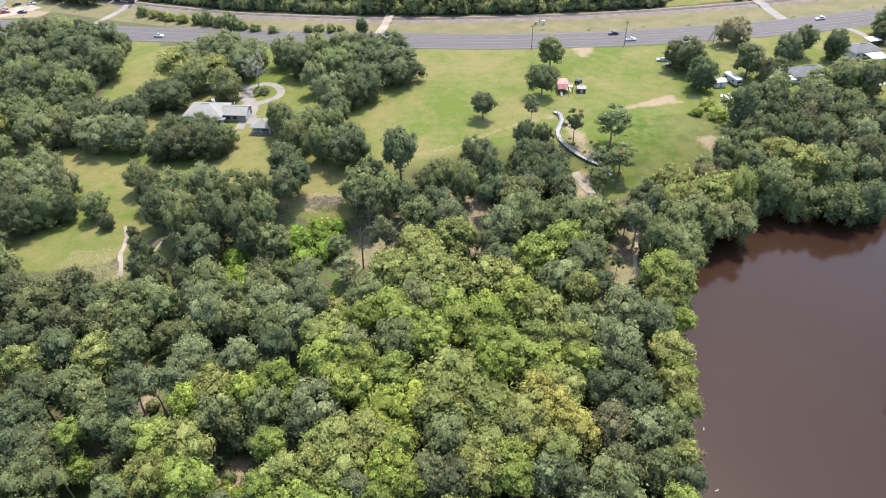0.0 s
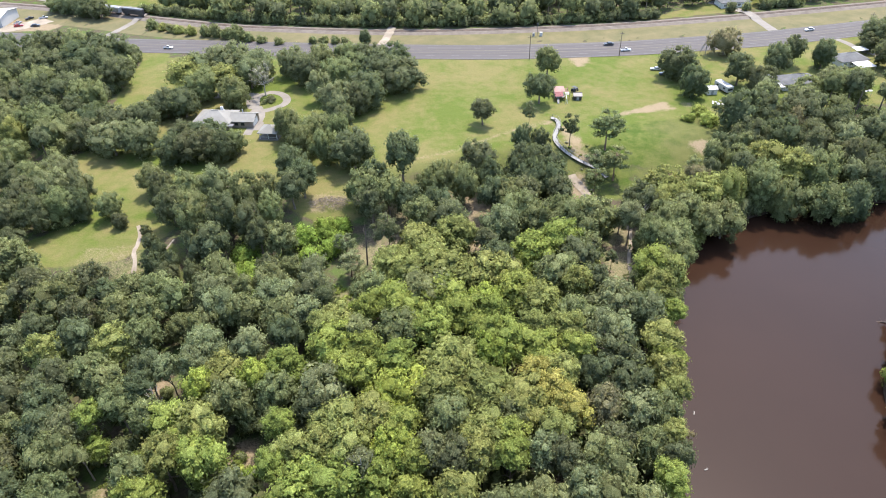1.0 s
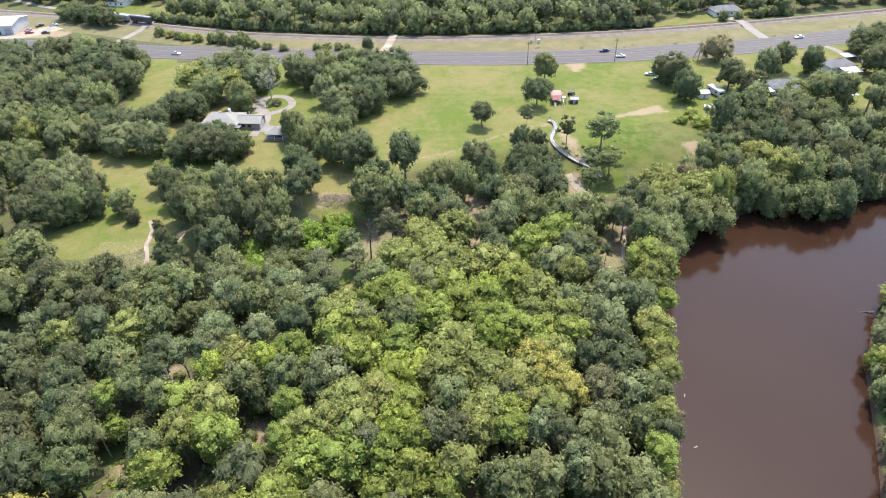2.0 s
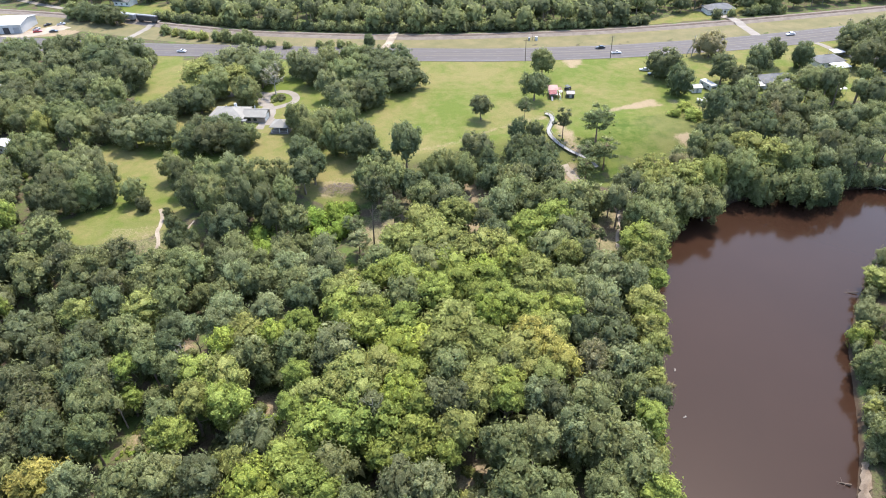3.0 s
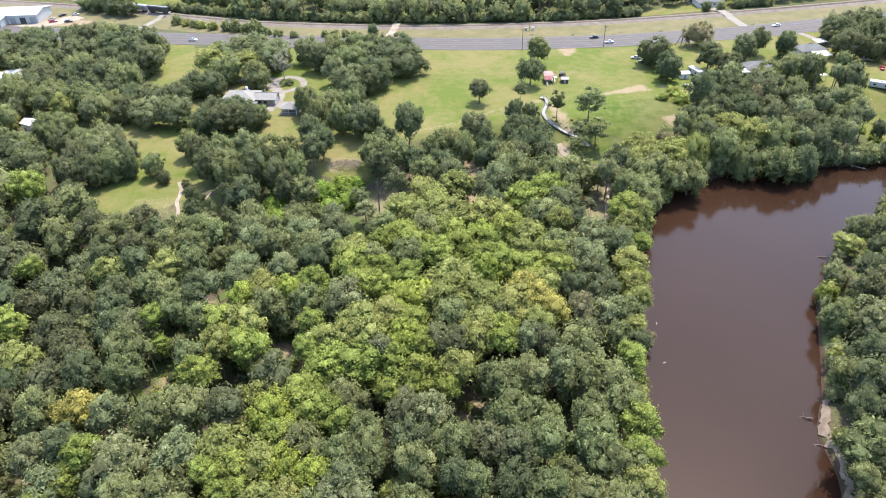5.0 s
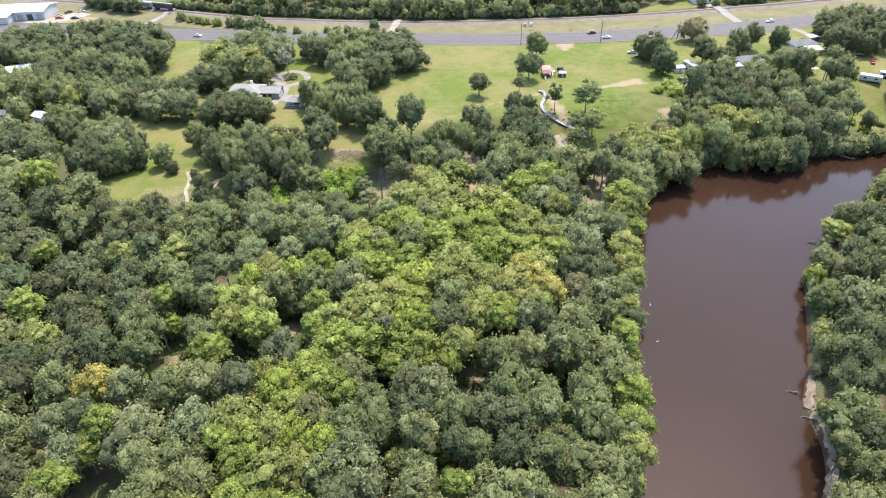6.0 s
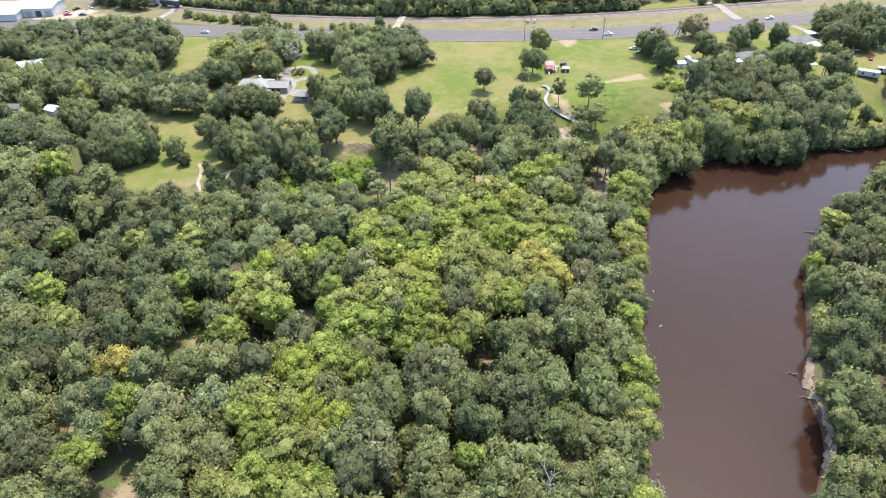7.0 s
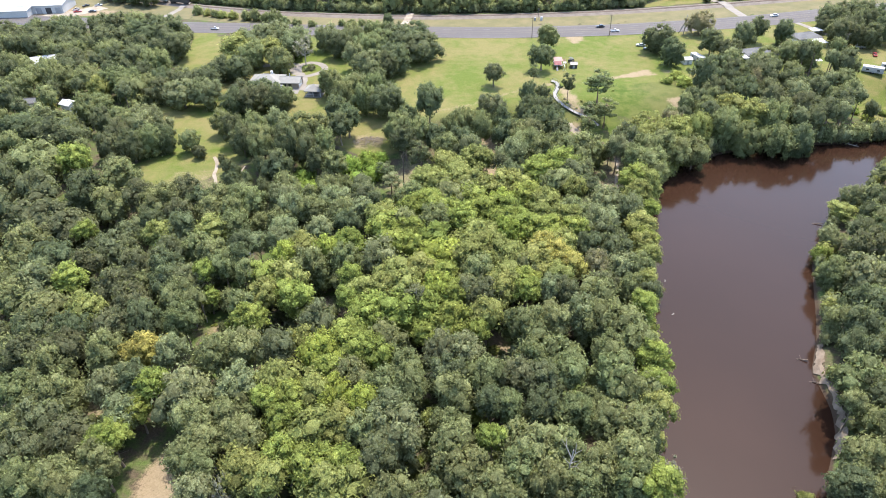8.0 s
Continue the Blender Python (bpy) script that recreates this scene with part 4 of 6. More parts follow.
tree("cypress", -82.4, 34.5, 16, 7.8, BRIGHT)
tree("oak", -75.1, 33.0, 16, 12.3, GREY)
tree("oak", -69.4, 25.0, 16, 8.8, MID)
tree("cypress", -84.8, 29.6, 12, 6.6, BRIGHT)
tree("oak", -62.5, 35.2, 16, 10.8, GREY)
tree("oak", -71.5, 46.0, 16, 9.9, MID)
tree("oak", -65.1, 48.2, 16, 9.9, MID)
tree("oak", -56.6, 48.5, 16, 9.9, DARK)
tree("oak", -61.9, 25.3, 16, 11.7, MID)
tree("oak", -65.3, 20.6, 16, 8.6, MID)
tree("oak", -56.8, 20.9, 16, 8.6, MID)
tree("oak", -67.1, 15.5, 16, 8.9, MID)
tree("oak", -63.5, 12.2, 16, 6.8, MID)
tree("cypress", -54.2, 12.5, 16, 10.9, OLIVE)
tree("cypress", -48.8, 10.1, 16, 8.0, OLIVE)
tree("cypress", -47.1, 16.9, 16, 8.3, BRIGHT)
tree("cypress", -49.4, 25.8, 16, 8.8, BRIGHT)
tree("cypress", -53.7, 37.3, 16, 12.5, OLIVE)
tree("cypress", -54.4, 30.4, 16, 6.0, BRIGHT)
tree("cypress", -49.5, 32.2, 16, 9.1, BRIGHT)
tree("bare", -57.0, 6.9, 16, 5.3, PALE)
tree("oak", -62.6, 6.7, 16, 7.9, GREY)
tree("oak", -44.9, 46.9, 16, 11.4, VIVID)
tree("cypress", -38.6, 51.1, 16, 11.7, BRIGHT)
tree("cypress", -42.2, 40.4, 16, 7.9, BRIGHT)
tree("cypress", -32.4, 47.3, 16, 9.8, BRIGHT)
tree("oak", -30.1, 51.3, 16, 10.0, MID)
tree("oak", -23.5, 41.9, 16, 9.5, MID)
tree("oak", -36.7, 39.6, 16, 9.4, MID)
tree("cypress", -43.6, 34.1, 16, 10.7, OLIVE)
tree("oak", -39.4, 32.6, 16, 9.1, VIVID)
tree("oak", -32.7, 31.2, 16, 7.5, VIVID)
tree("cypress", -42.5, 22.9, 16, 11.5, OLIVE)
tree("cypress", -36.6, 24.7, 16, 8.7, OLIVE)
tree("oak", -31.5, 23.3, 16, 8.6, MID)
tree("oak", -26.1, 29.8, 16, 8.9, GREY)
tree("oak", -24.2, 23.6, 16, 12.9, GREY)
tree("cypress", -16.3, 31.5, 9, 5.6, OLIVE)
tree("oak", -28.2, 36.4, 16, 9.2, MID)
tree("oak", -23.0, 36.6, 16, 9.2, MID)
tree("oak", -15.8, 47.8, 16, 9.8, DARK)
tree("oak", -10.3, 48.0, 16, 9.7, GREY)
tree("oak", -14.1, 40.4, 16, 9.4, DARK)
tree("oak", -4.8, 40.7, 16, 9.4, MID)
tree("oak", -12.5, 35.2, 16, 9.1, MID)
tree("oak", -12.6, 28.0, 13, 8.0, MID)
tree("oak", -3.5, 32.2, 16, 7.0, DARK)
tree("oak", 0.2, 30.7, 16, 7.4, MID)
tree("oak", -11.9, 21.1, 16, 8.4, MID)
tree("cypress", -3.6, 21.4, 16, 5.6, BRIGHT)
tree("oak", -9.3, 14.3, 16, 12.1, MID)
tree("oak", -15.2, 11.4, 12, 7.2, MID)
tree("oak", -22.5, 8.6, 16, 10.5, MID)
tree("cypress", -35.0, 9.3, 16, 13.2, OLIVE)
tree("cypress", -39.4, 14.4, 16, 10.9, BRIGHT)
tree("cypress", -33.6, 14.7, 16, 8.2, BRIGHT)
tree("oak", -28.0, 16.3, 16, 8.2, DARK)
tree("oak", 8.9, 48.6, 16, 13.0, MID)
tree("oak", 16.1, 52.8, 10, 6.5, MID)
tree("oak", 8.3, 39.4, 16, 9.3, DARK)
tree("oak", 15.1, 43.2, 16, 9.4, MID)
tree("oak", 3.1, 41.0, 16, 9.4, DARK)
tree("oak", 5.8, 20.3, 16, 15.3, MID)
tree("oak", 11.7, 20.6, 16, 8.3, MID)
tree("oak", 2.1, 14.7, 16, 10.8, MID)
tree("oak", -2.6, 9.4, 16, 10.4, MID)
tree("oak", 15.0, 29.7, 16, 8.8, MID)
tree("oak", 7.7, 31.0, 16, 8.9, DARK)
tree("oak", 14.1, 11.3, 16, 7.9, MID)
tree("oak", 8.6, 12.3, 16, 9.3, MID)
# river's west bank
tree("oak", 25.4, 70.5, 16, 12.5, MID)
tree("oak", 25.6, 61.4, 16, 13.7, MID)
tree("oak", 31.0, 59.5, 16, 10.2, MID)
tree("cypress", 43.5, 100.7, 13, 9.2, BRIGHT)
tree("cypress", 36.6, 66.2, 16, 7.0, BRIGHT)
tree("oak", 32.7, 53.3, 16, 9.9, MID)
tree("cypress", 35.7, 47.6, 16, 8.0, BRIGHT)
tree("oak", 25.2, 49.2, 16, 9.7, MID)
tree("oak", 25.4, 41.7, 16, 10.9, MID)
tree("oak", 29.7, 36.7, 16, 10.6, MID)
tree("cypress", 33.8, 38.5, 16, 7.6, BRIGHT)
tree("oak", 22.1, 28.4, 16, 10.1, MID)
tree("cypress", 33.1, 31.9, 16, 7.3, OLIVE)
tree("oak", 29.1, 27.1, 16, 8.6, MID)
tree("oak", 24.2, 19.6, 16, 12.4, MID)
tree("oak", 17.9, 15.3, 16, 9.4, MID)
tree("oak", 24.2, 12.9, 16, 10.5, MID)
tree("cypress", 29.5, 11.9, 16, 7.8, BRIGHT)
tree("bare", 36.5, 24.1, 6, 6.6, PALE)
# river's east bank
tree("cypress", 114.5, 126.0, 7, 8.5, OLIVE)
tree("shade", 123.1, 136.0, 9, 10.2, GREY)
tree("shade", 104.2, 109.9, 7, 8.3, GREY)
tree("bush", 99.0, 103.0, 6, 6.7, BRIGHT)
tree("shade", 97.0, 89.8, 10, 9.5, MID)
tree("oak", 90.2, 68.5, 10.3, 8.6, MID)
tree("oak", 109.5, 99.0, 13.8, 12.4, DARK)
tree("oak", 103.2, 85.0, 13.8, 13.4, GREY)
tree("oak", 97.6, 72.5, 13.8, 12.7, DARK)
tree("oak", 92.1, 63.4, 13.8, 10.7, DARK)
tree("oak", 87.1, 55.0, 13.8, 8.8, DARK)
tree("oak", 84.2, 45.4, 13.8, 12.6, MID)
tree("oak", 84.8, 38.5, 13.8, 8.1, DARK)
tree("oak", 77.9, 36.6, 13.8, 5.3, MID)
tree("oak", 81.1, 30.4, 13.8, 7.7, MID)
tree("oak", 74.7, 21.5, 13.8, 11.0, MID)
tree("oak", 68.4, 14.6, 13.8, 8.3, DARK)
tree("bush", 63.8, 19.7, 4, 4.8, OLIVE)
tree("oak", 71.6, 12.2, 13.8, 6.9, MID)
tree("oak", 93.8, 55.2, 13.8, 7.3, DARK)
# west woods
tree("oak", -189.2, 161.7, 14, 19.0, DARK)
tree("oak", -171.8, 159.3, 14, 18.8, DARK)
tree("oak", -168.7, 138.1, 14, 17.5, MID)
tree("cypress", -152.8, 136.2, 14, 10.9, BRIGHT)
tree("oak", -158.9, 120.2, 14, 12.4, DARK)
tree("oak", -141.9, 121.7, 14, 12.4, DARK)
tree("oak", -132.5, 127.7, 14, 12.6, MID)
tree("oak", -132.3, 116.0, 14, 12.2, MID)
tree("oak", -118.8, 105.0, 11, 8.4, GREY)
tree("oak", -154.4, 109.4, 14, 18.0, DARK)
tree("oak", -140.9, 104.9, 14, 15.8, DARK)
tree("oak", -150.4, 95.1, 14, 15.2, MID)
tree("cypress", -132.0, 98.6, 14, 6.7, BRIGHT)
tree("oak", -136.3, 86.4, 14, 14.7, DARK)
tree("oak", -119.9, 92.7, 14, 13.1, DARK)
tree("oak", -109.0, 84.2, 14, 10.8, DARK)
tree("oak", -124.4, 83.8, 14, 9.0, DARK)
tree("shade", -172.0, 193.9, 10, 10.2, MID)
tree("shade", -198.6, 196.4, 9, 8.6, YELLOW)
tree("shade", -166.6, 238.0, 14, 15.8, MID)
tree("shade", -188.3, 242.1, 14, 19.3, DARK)
tree("shade", -206.4, 238.2, 14, 19.2, DARK)
tree("shade", -246.6, 273.1, 14, 21.0, DARK)
tree("shade", -227.7, 272.9, 14, 20.9, DARK)
tree("shade", -205.8, 272.6, 14, 20.8, DARK)
tree("shade", -191.4, 281.9, 14, 21.2, DARK)
tree("shade", -182.9, 291.8, 14, 21.7, DARK)
tree("shade", -165.2, 263.0, 14, 16.8, DARK)
tree("shade", -238.0, 290.0, 13, 16.0, DARK)
tree("shade", -226.0, 303.0, 12, 14.0, DARK)
tree("shade", -243.0, 302.0, 11.5, 15.0, DARK)
tree("shade", -262.0, 299.0, 10.5, 15.0, DARK)
tree("shade", -253.0, 306.0, 10, 12.0, MID)
tree("shade", -277.0, 293.0, 11, 16.0, DARK)
tree("shade", -292.0, 290.0, 11, 16.0, DARK)
tree("shade", -260.0, 276.0, 13, 17.0, DARK)
tree("shade", -211.2, 297.4, 14, 18.4, DARK)
tree("shade", -189.2, 215.8, 14, 18.0, MID)
tree("shade", -171.5, 212.3, 14, 17.8, MID)
tree("shade", -202.7, 215.8, 14, 15.1, MID)
tree("shade", -217.5, 208.9, 14, 17.8, MID)
tree("shade", -172.9, 183.7, 14, 13.7, MID)
tree("shade", -178.5, 205.5, 13, 11.5, OLIVE)
# bushes along the railway
tree("bush", -149.5, 330.0, 6.5, 8.0, MID)
tree("bush", -143.0, 328.0, 7.5, 7.4, MID)
tree("shade", -129.5, 321.4, 9, 8.5, MID)
tree("bush", -124.3, 321.7, 5, 7.9, MID)
tree("bush", -184.2, 342.6, 5.5, 8.4, MID)
tree("bush", -177.6, 340.2, 4, 6.8, OLIVE)
tree("bush", -158.4, 332.2, 5, 7.0, OLIVE)
tree("bush", -166.0, 335.0, 4.5, 7.4, OLIVE)
tree("bush", -136.4, 326.2, 6, 7.6, MID)
tree("bush", -171.6, 337.2, 4.5, 7.6, MID)
tree("bush", -116.5, 319.3, 4, 6.5, MID)
tree("bush", -106.7, 316.8, 4, 5.8, MID)
tree("bush", -89.0, 318.1, 4, 5.8, MID)
tree("bush", -83.4, 318.1, 4, 6.5, MID)
tree("bush", -77.7, 318.0, 4, 5.8, MID)
tree("bush", -73.2, 319.6, 3, 4.5, MID)
tree("shade", -61.2, 313.4, 8, 7.0, DARK)
# village trees
tree("shade", 125.0, 241.4, 13, 13.1, MID)
tree("shade", 143.0, 258.0, 10.35, 13.1, GREY)
tree("shade", 146.6, 248.1, 14, 14.0, MID)
tree("shade", 165.8, 241.8, 9, 8.0, DARK)
tree("bush", 176.7, 267.3, 4.6, 5.4, MID)
tree("bush", 84.0, 235.8, 4, 7.9, BRIGHT)
tree("bush", 85.8, 227.8, 4, 9.3, BRIGHT)
tree("bush", 79.3, 230.4, 3, 6.3, BRIGHT)
# village and yard trees
tree("shade", 182.5, 309.8, 12.65, 14.5, DARK)
tree("shade", 192.6, 314.0, 12.65, 15.8, DARK)
tree("shade", 203.8, 320.2, 12.65, 14.8, DARK)
tree("shade", 176.7, 281.5, 13.8, 15.1, DARK)
tree("shade", 183.7, 278.7, 11.5, 10.7, DARK)
tree("shade", 176.8, 301.5, 9.2, 8.6, DARK)
tree("shade", -233.0, 364.0, 11, 15.9, DARK)
tree("shade", -222.0, 360.5, 11, 14.0, DARK)
tree("shade", -246.0, 371.0, 11, 16.2, DARK)
tree("shade", -256.0, 376.0, 10, 14.4, MID)
tree("shade", 186.1, 292.7, 13.8, 13.2, DARK)
tree("shade", 197.6, 299.2, 13.8, 13.4, DARK)
tree("shade", 208.4, 306.9, 13.8, 13.6, DARK)
tree("shade", 198.8, 283.2, 13.8, 12.9, DARK)
tree("shade", 188.9, 276.3, 12.65, 11.6, DARK)
tree("shade", 197.9, 309.2, 12.65, 11.2, DARK)
# bushes in the east yard
tree("bush", 160, 206, 3, 6.5, BRIGHT)
tree("bush", 157.5, 214, 3.2, 6, LIME)
tree("bush", 163, 199, 2.6, 6, OLIVE)
tree("bush", 169, 211, 2.4, 5, BRIGHT)
# single pines
tree("field", -28.1, 183.6, 19.5, 12.5, DARK)
tree("pine", -28.2, 145.8, 19, 9, DARK)
tree("pine", 31.0, 209, 13, 7.5, DARK)
tree("pine", 43.8, 208, 15, 13, MID)
tree("pine", 45.3, 194.3, 13, 11, MID)
tree("pine", 37, 142.7, 9.5, 4.2, DARK)
tree("pine", 31.2, 143.8, 12, 5, DARK)
tree("pine", 16, 214, 15, 5.5, DARK)
tree("bare", -96.0, 253.8, 15, 12.5, PALE)
tree("bush", -92.2, 248.2, 2.4, 5.6, DARK)
tree("bush", -94.6, 246.2, 1.6, 3.6, MID)
tree("bare", 44, 84, 9, 7, RUSTY)



# ---- the woods between and behind the single trees ----
def crown_pool(kind, n, cards, card, lobes, **more):
    spec = dict(SHAPES[kind])
    spec.update(cards=cards, card=card, lobes=lobes, **more)
    return [crown_arrays(900 + i + 31 * cards, **spec) for i in range(n)]


POOLS = {"near": crown_pool("oak", 4, 820, 0.52, 30, lobe=1.4) + crown_pool("cypress", 2, 820, 0.52, 30, lobe=1.6),
         "mid": crown_pool("shade", 6, 520, 0.52, 24, lobe=1.5), "far": crown_pool("shade", 6, 190, 0.85, 15, lobe=1.9),
         "bush": crown_pool("bush", 4, 200, 0.9, 11, lobe=2.0), "weed": crown_pool("bush", 4, 50, 1.6, 6, lobe=2.4)}


def woods(name, outline, spacing, pool, h, d, tints, seed, label, keep_out=(), gap=0.28, spots=None, shore=-1.2):
    """Joined woodland: crowns on short trunks scattered over a plan, clear of the trees already planted."""
    rng = random.Random(seed)
    xs, ys = zip(*outline)
    verts, quads, colours, trunks, normals = [], [], [], [], []
    count = 0
    spots = list(spots or [])
    y = min(ys) if not spots else max(ys)
    while y < max(ys):
        x = min(xs)
        while x < max(xs):
            spots.append((x + rng.uniform(-0.4, 0.4) * spacing, y + rng.uniform(-0.4, 0.4) * spacing))
            x += spacing
        y += spacing * 0.9
    px, py = np.array(spots).T
    ok = inside(px, py, outline) & (signed(px, py, RIVER) < shore)
    for plan in keep_out:
        ok &= signed(px, py, plan) < -0.5
    px, py = px[ok], py[ok]
    pz = height(px, py)
    for x, y, z in zip(px, py, pz):
        dd, hh = d * rng.uniform(0.65, 1.45), h * rng.uniform(0.78, 1.18)
        if PLANTED:
            near = NEARBY(x, y)
            if near < gap * dd:
                continue
        v, q, nv = rng.choice(POOLS[pool])
        a = rng.uniform(0, 6.28)
        depth = {"near": min(0.8 * hh, 0.85 * dd), "bush": hh, "weed": hh}.get(pool, min(0.92 * hh, 0.95 * dd))
        c, s = math.cos(a) * dd / 10, math.sin(a) * dd / 10
        w = np.stack([v[:, 0] * c - v[:, 1] * s + x, v[:, 0] * s + v[:, 1] * c + y, v[:, 2] * depth / 8 + z + hh - depth / 2], 1)
        verts.append(w)
        normals.append(np.stack([nv[:, 0] * math.cos(a) - nv[:, 1] * math.sin(a), nv[:, 0] * math.sin(a) + nv[:, 1] * math.cos(a), nv[:, 2]], 1))
        quads.append(q + count)
        count += len(w)
        t, f = rng.choice(tints), rng.uniform(0.88, 1.12)
        colours.append(np.tile(np.array([t[0] * f, t[1] * f, t[2] * f, 1.0], np.float32), (len(w), 1)))
        PLANTED.append((x, y, dd))
        trunks.append((x, y, z, hh - depth * 0.4, 0.02 * hh))
    n_leaf = sum(len(q) for q in quads)
    for x, y, z, hh, r in trunks:
        ring = np.array([(math.cos(k * math.pi / 2), math.sin(k * math.pi / 2)) for k in range(4)])
        low = np.column_stack([x + ring[:, 0] * r, y + ring[:, 1] * r, np.full(4, z - 0.2)])
        high = np.column_stack([x + ring[:, 0] * r * 0.4, y + ring[:, 1] * r * 0.4, np.full(4, z + hh)])
        verts.append(np.concatenate([low, high]))
        normals.append(np.tile(np.column_stack([ring, np.zeros(4)]), (2, 1)))
        quads.append(np.array([t for k in range(4) for t in ((k, (k + 1) % 4, 4 + (k + 1) % 4), (k, 4 + (k + 1) % 4, 4 + k))]) + count)
        count += 8
        colours.append(np.ones((8, 4), np.float32))
    me = big_mesh(name, np.concatenate(verts), np.concatenate(quads), [EVEN_WOODS if pool in ("mid", "far") else LEAF_WOODS, BARK], np.concatenate(normals))
    index = np.zeros(len(me.polygons), np.int32)
    index[n_leaf:] = 1
    me.polygons.foreach_set("material_index", index)
    at = me.color_attributes.new("tint", "FLOAT_COLOR", "POINT")
    at.data.foreach_set("color", np.concatenate(colours).ravel())
    return tagged(new(name, me), label, "woodland", kind="stuff")


def NEARBY(x, y):
    """How far the point lies outside the crowns already planted."""
    a = np.array(PLANTED)
    return float(np.min(np.hypot(a[:, 0] - x, a[:, 1] - y) - 0.40 * a[:, 2]))


# Ground spots that fill trees must not hide from the camera.
SIGHT_SPOTS = [(-134, 140), (-126, 140), (-117, 141), (-109, 141), (-122, 135), (39, 153), (41, 144), (45, 157), (-3, 183), (1, 180), (-6, 169), (-3, 157), (51, 194), (51, 199), (32, 192), (-86, 128),
        (-43, 126), (-83, 141), (-30, 165), (-37, 155), (-34, 147), (-56, 181), (-49, 182), (-57, 172), (-77, 17), (-75, 12), (-76, 46), (-125, 83), (-3, 56), (17, 67), (-7, 41), (-52, 76), (-122, 114)]
# Ellipses drawn out from each spot towards the camera.
SIGHT_PLANS = [[(x + 2.6 * math.cos(k), y - 4.0 + 6.0 * math.sin(k)) for k in (0, 1, 2, 3, 4, 5)] for x, y in SIGHT_SPOTS]
SCRUB_VIEWS = [[(-79.5, 150.3), (-68.0, 151.9), (-60.8, 123.5), (-71.1, 123.2)], [(-62.1, 157.1), (-46.8, 165.9), (-43.4, 154.5), (-52.2, 138.1), (-59.4, 143.1)], [(-85.6, 145.1), (-78.4, 145.8), (-75.7, 134.8), (-83.3, 135.7)]]
LAWN_CLUSTERS = [(-172.9, 177.4), (-161.2, 188.8), (-150.1, 193.7), (-158.6, 204.5), (-166.1, 231.3), (-136.2, 236.5), (-126.1, 226.4), (-88.4, 231.5), (-76.9, 189.9), (-68.1, 178.9), (-60.6, 148.7), (-78.2, 144.9), (-91.3, 135.8), (-108.1, 143.8), (-112.9, 133.7), (-145.7, 134.8)]
# Strips slanted along the camera's line of sight, cleared so cabin roofs show.
CABIN_SIGHTS = [[(x - r, y + 4), (x + r, y + 4), (x + 14 + r, y - 20), (x + 14 - r, y - 20)] for x, y, r in ((-229.5, 249, 6.5), (-189, 196.5, 4), (-209, 200.5, 5.5))]
SLOPE_STAND = [(-63, 152), (-48, 160), (-36, 174), (-8, 188), (20, 196), (44, 192), (42, 176), (34, 160), (22, 156), (2, 152), (-18, 152), (-26, 143), (-44, 138), (-52, 148)]
# Plans shifted or stretched towards the camera keep fill trees from hiding the openings.
OPEN = SIGHT_PLANS + [SLOPE_STAND, SWALE, [(x, y - 8) for x, y in SWALE]] + SIGHT_STRIPS + GLADE_EDGES + CABIN_SIGHTS + [LAWN_CLUSTERS] + [[(x, y - 7) for x, y in LANDING]] + SCRUB_VIEWS + [[(x, y - 5) for x, y in plan] for plan in GAP_PLANS + SWAMP_GLADES] + NORTH_LAWNS + [STRIP, GLADE, SCRUB, LANDING] + SWAMP_GLADES + GAP_PLANS + BARE
SOUTH = [(-140, 0), (32, 0), (60, 140), (76, 172), (60, 176), (44, 190), (-36, 172), (-66, 146), (-98, 124), (-145, 119), (-152, 140), (-150, 180), (-240, 180), (-190, 100)]
CANOPY = [(-66, 40), (-30, 12), (30, 12), (50, 110), (46, 140), (-30, 140), (-50, 110)]
EAST = [(62, 0), (64, 10), (70, 25), (79, 57), (89, 79), (109, 125), (128, 142), (150, 168), (178, 180), (206, 186), (170, 110), (125, 30), (105, 0)]
BEND = [(62, 172), (96, 180), (154, 190), (250, 212), (250, 244), (170, 244), (108, 238), (96, 225), (90, 205), (70, 190)]
WEST = [(-230, 150), (-158, 150), (-156, 200), (-162, 236), (-172, 296), (-182, 304), (-222, 298), (-300, 272)]
NORTH = [(-196, 380), (-145, 356), (-64, 343), (-18, 342), (50, 347), (105, 358), (172, 374), (300, 406), (330, 450), (-330, 450), (-330, 415), (-230, 392)]
GREENS = [DARK, MID, MID, GREY, DARK]
WORLD_PLAN = [(-400, -100), (400, -100), (400, 500), (-400, 500)]


def row(line, step, spread, seed):
    """Spots along a plan line, scattered a little to both sides."""
    rng = random.Random(seed)
    return [(p.x + rng.uniform(-spread, spread), p.y + rng.uniform(-spread, spread)) for p in resample(line, step)]


WEST_BANK = [(p[0] - 1.5, p[1]) for p in RIVER[2:11]]
FAR_BANK = [(p[0], p[1] + 1.6) for p in RIVER[10:17]]
EAST_BANK = [(p[0] + 3.0, p[1]) for p in RIVER[18:32]]
woods("woodland", CANOPY, 5.0, "near", 14.5, 9.2, [OLIVE, BRIGHT, OLIVE, MID], 1, "light green cypress canopy standing in the river bottom", OPEN)
woods("woodland", SOUTH, 5.2, "near", 13.5, 9.2, GREENS, 2, "mixed green broadleaf canopy on low ground", OPEN)
woods("undergrowth", SOUTH, 9.0, "weed", 6.0, 7.5, [DARK, MID, DARK], 14, "dark undergrowth below the canopy", NORTH_LAWNS + [STRIP, LAWN_CLUSTERS, GLADE, SCRUB, LANDING] + SWAMP_GLADES + GAP_PLANS + BARE + SIGHT_STRIPS + [SLOPE_STAND], gap=-9)
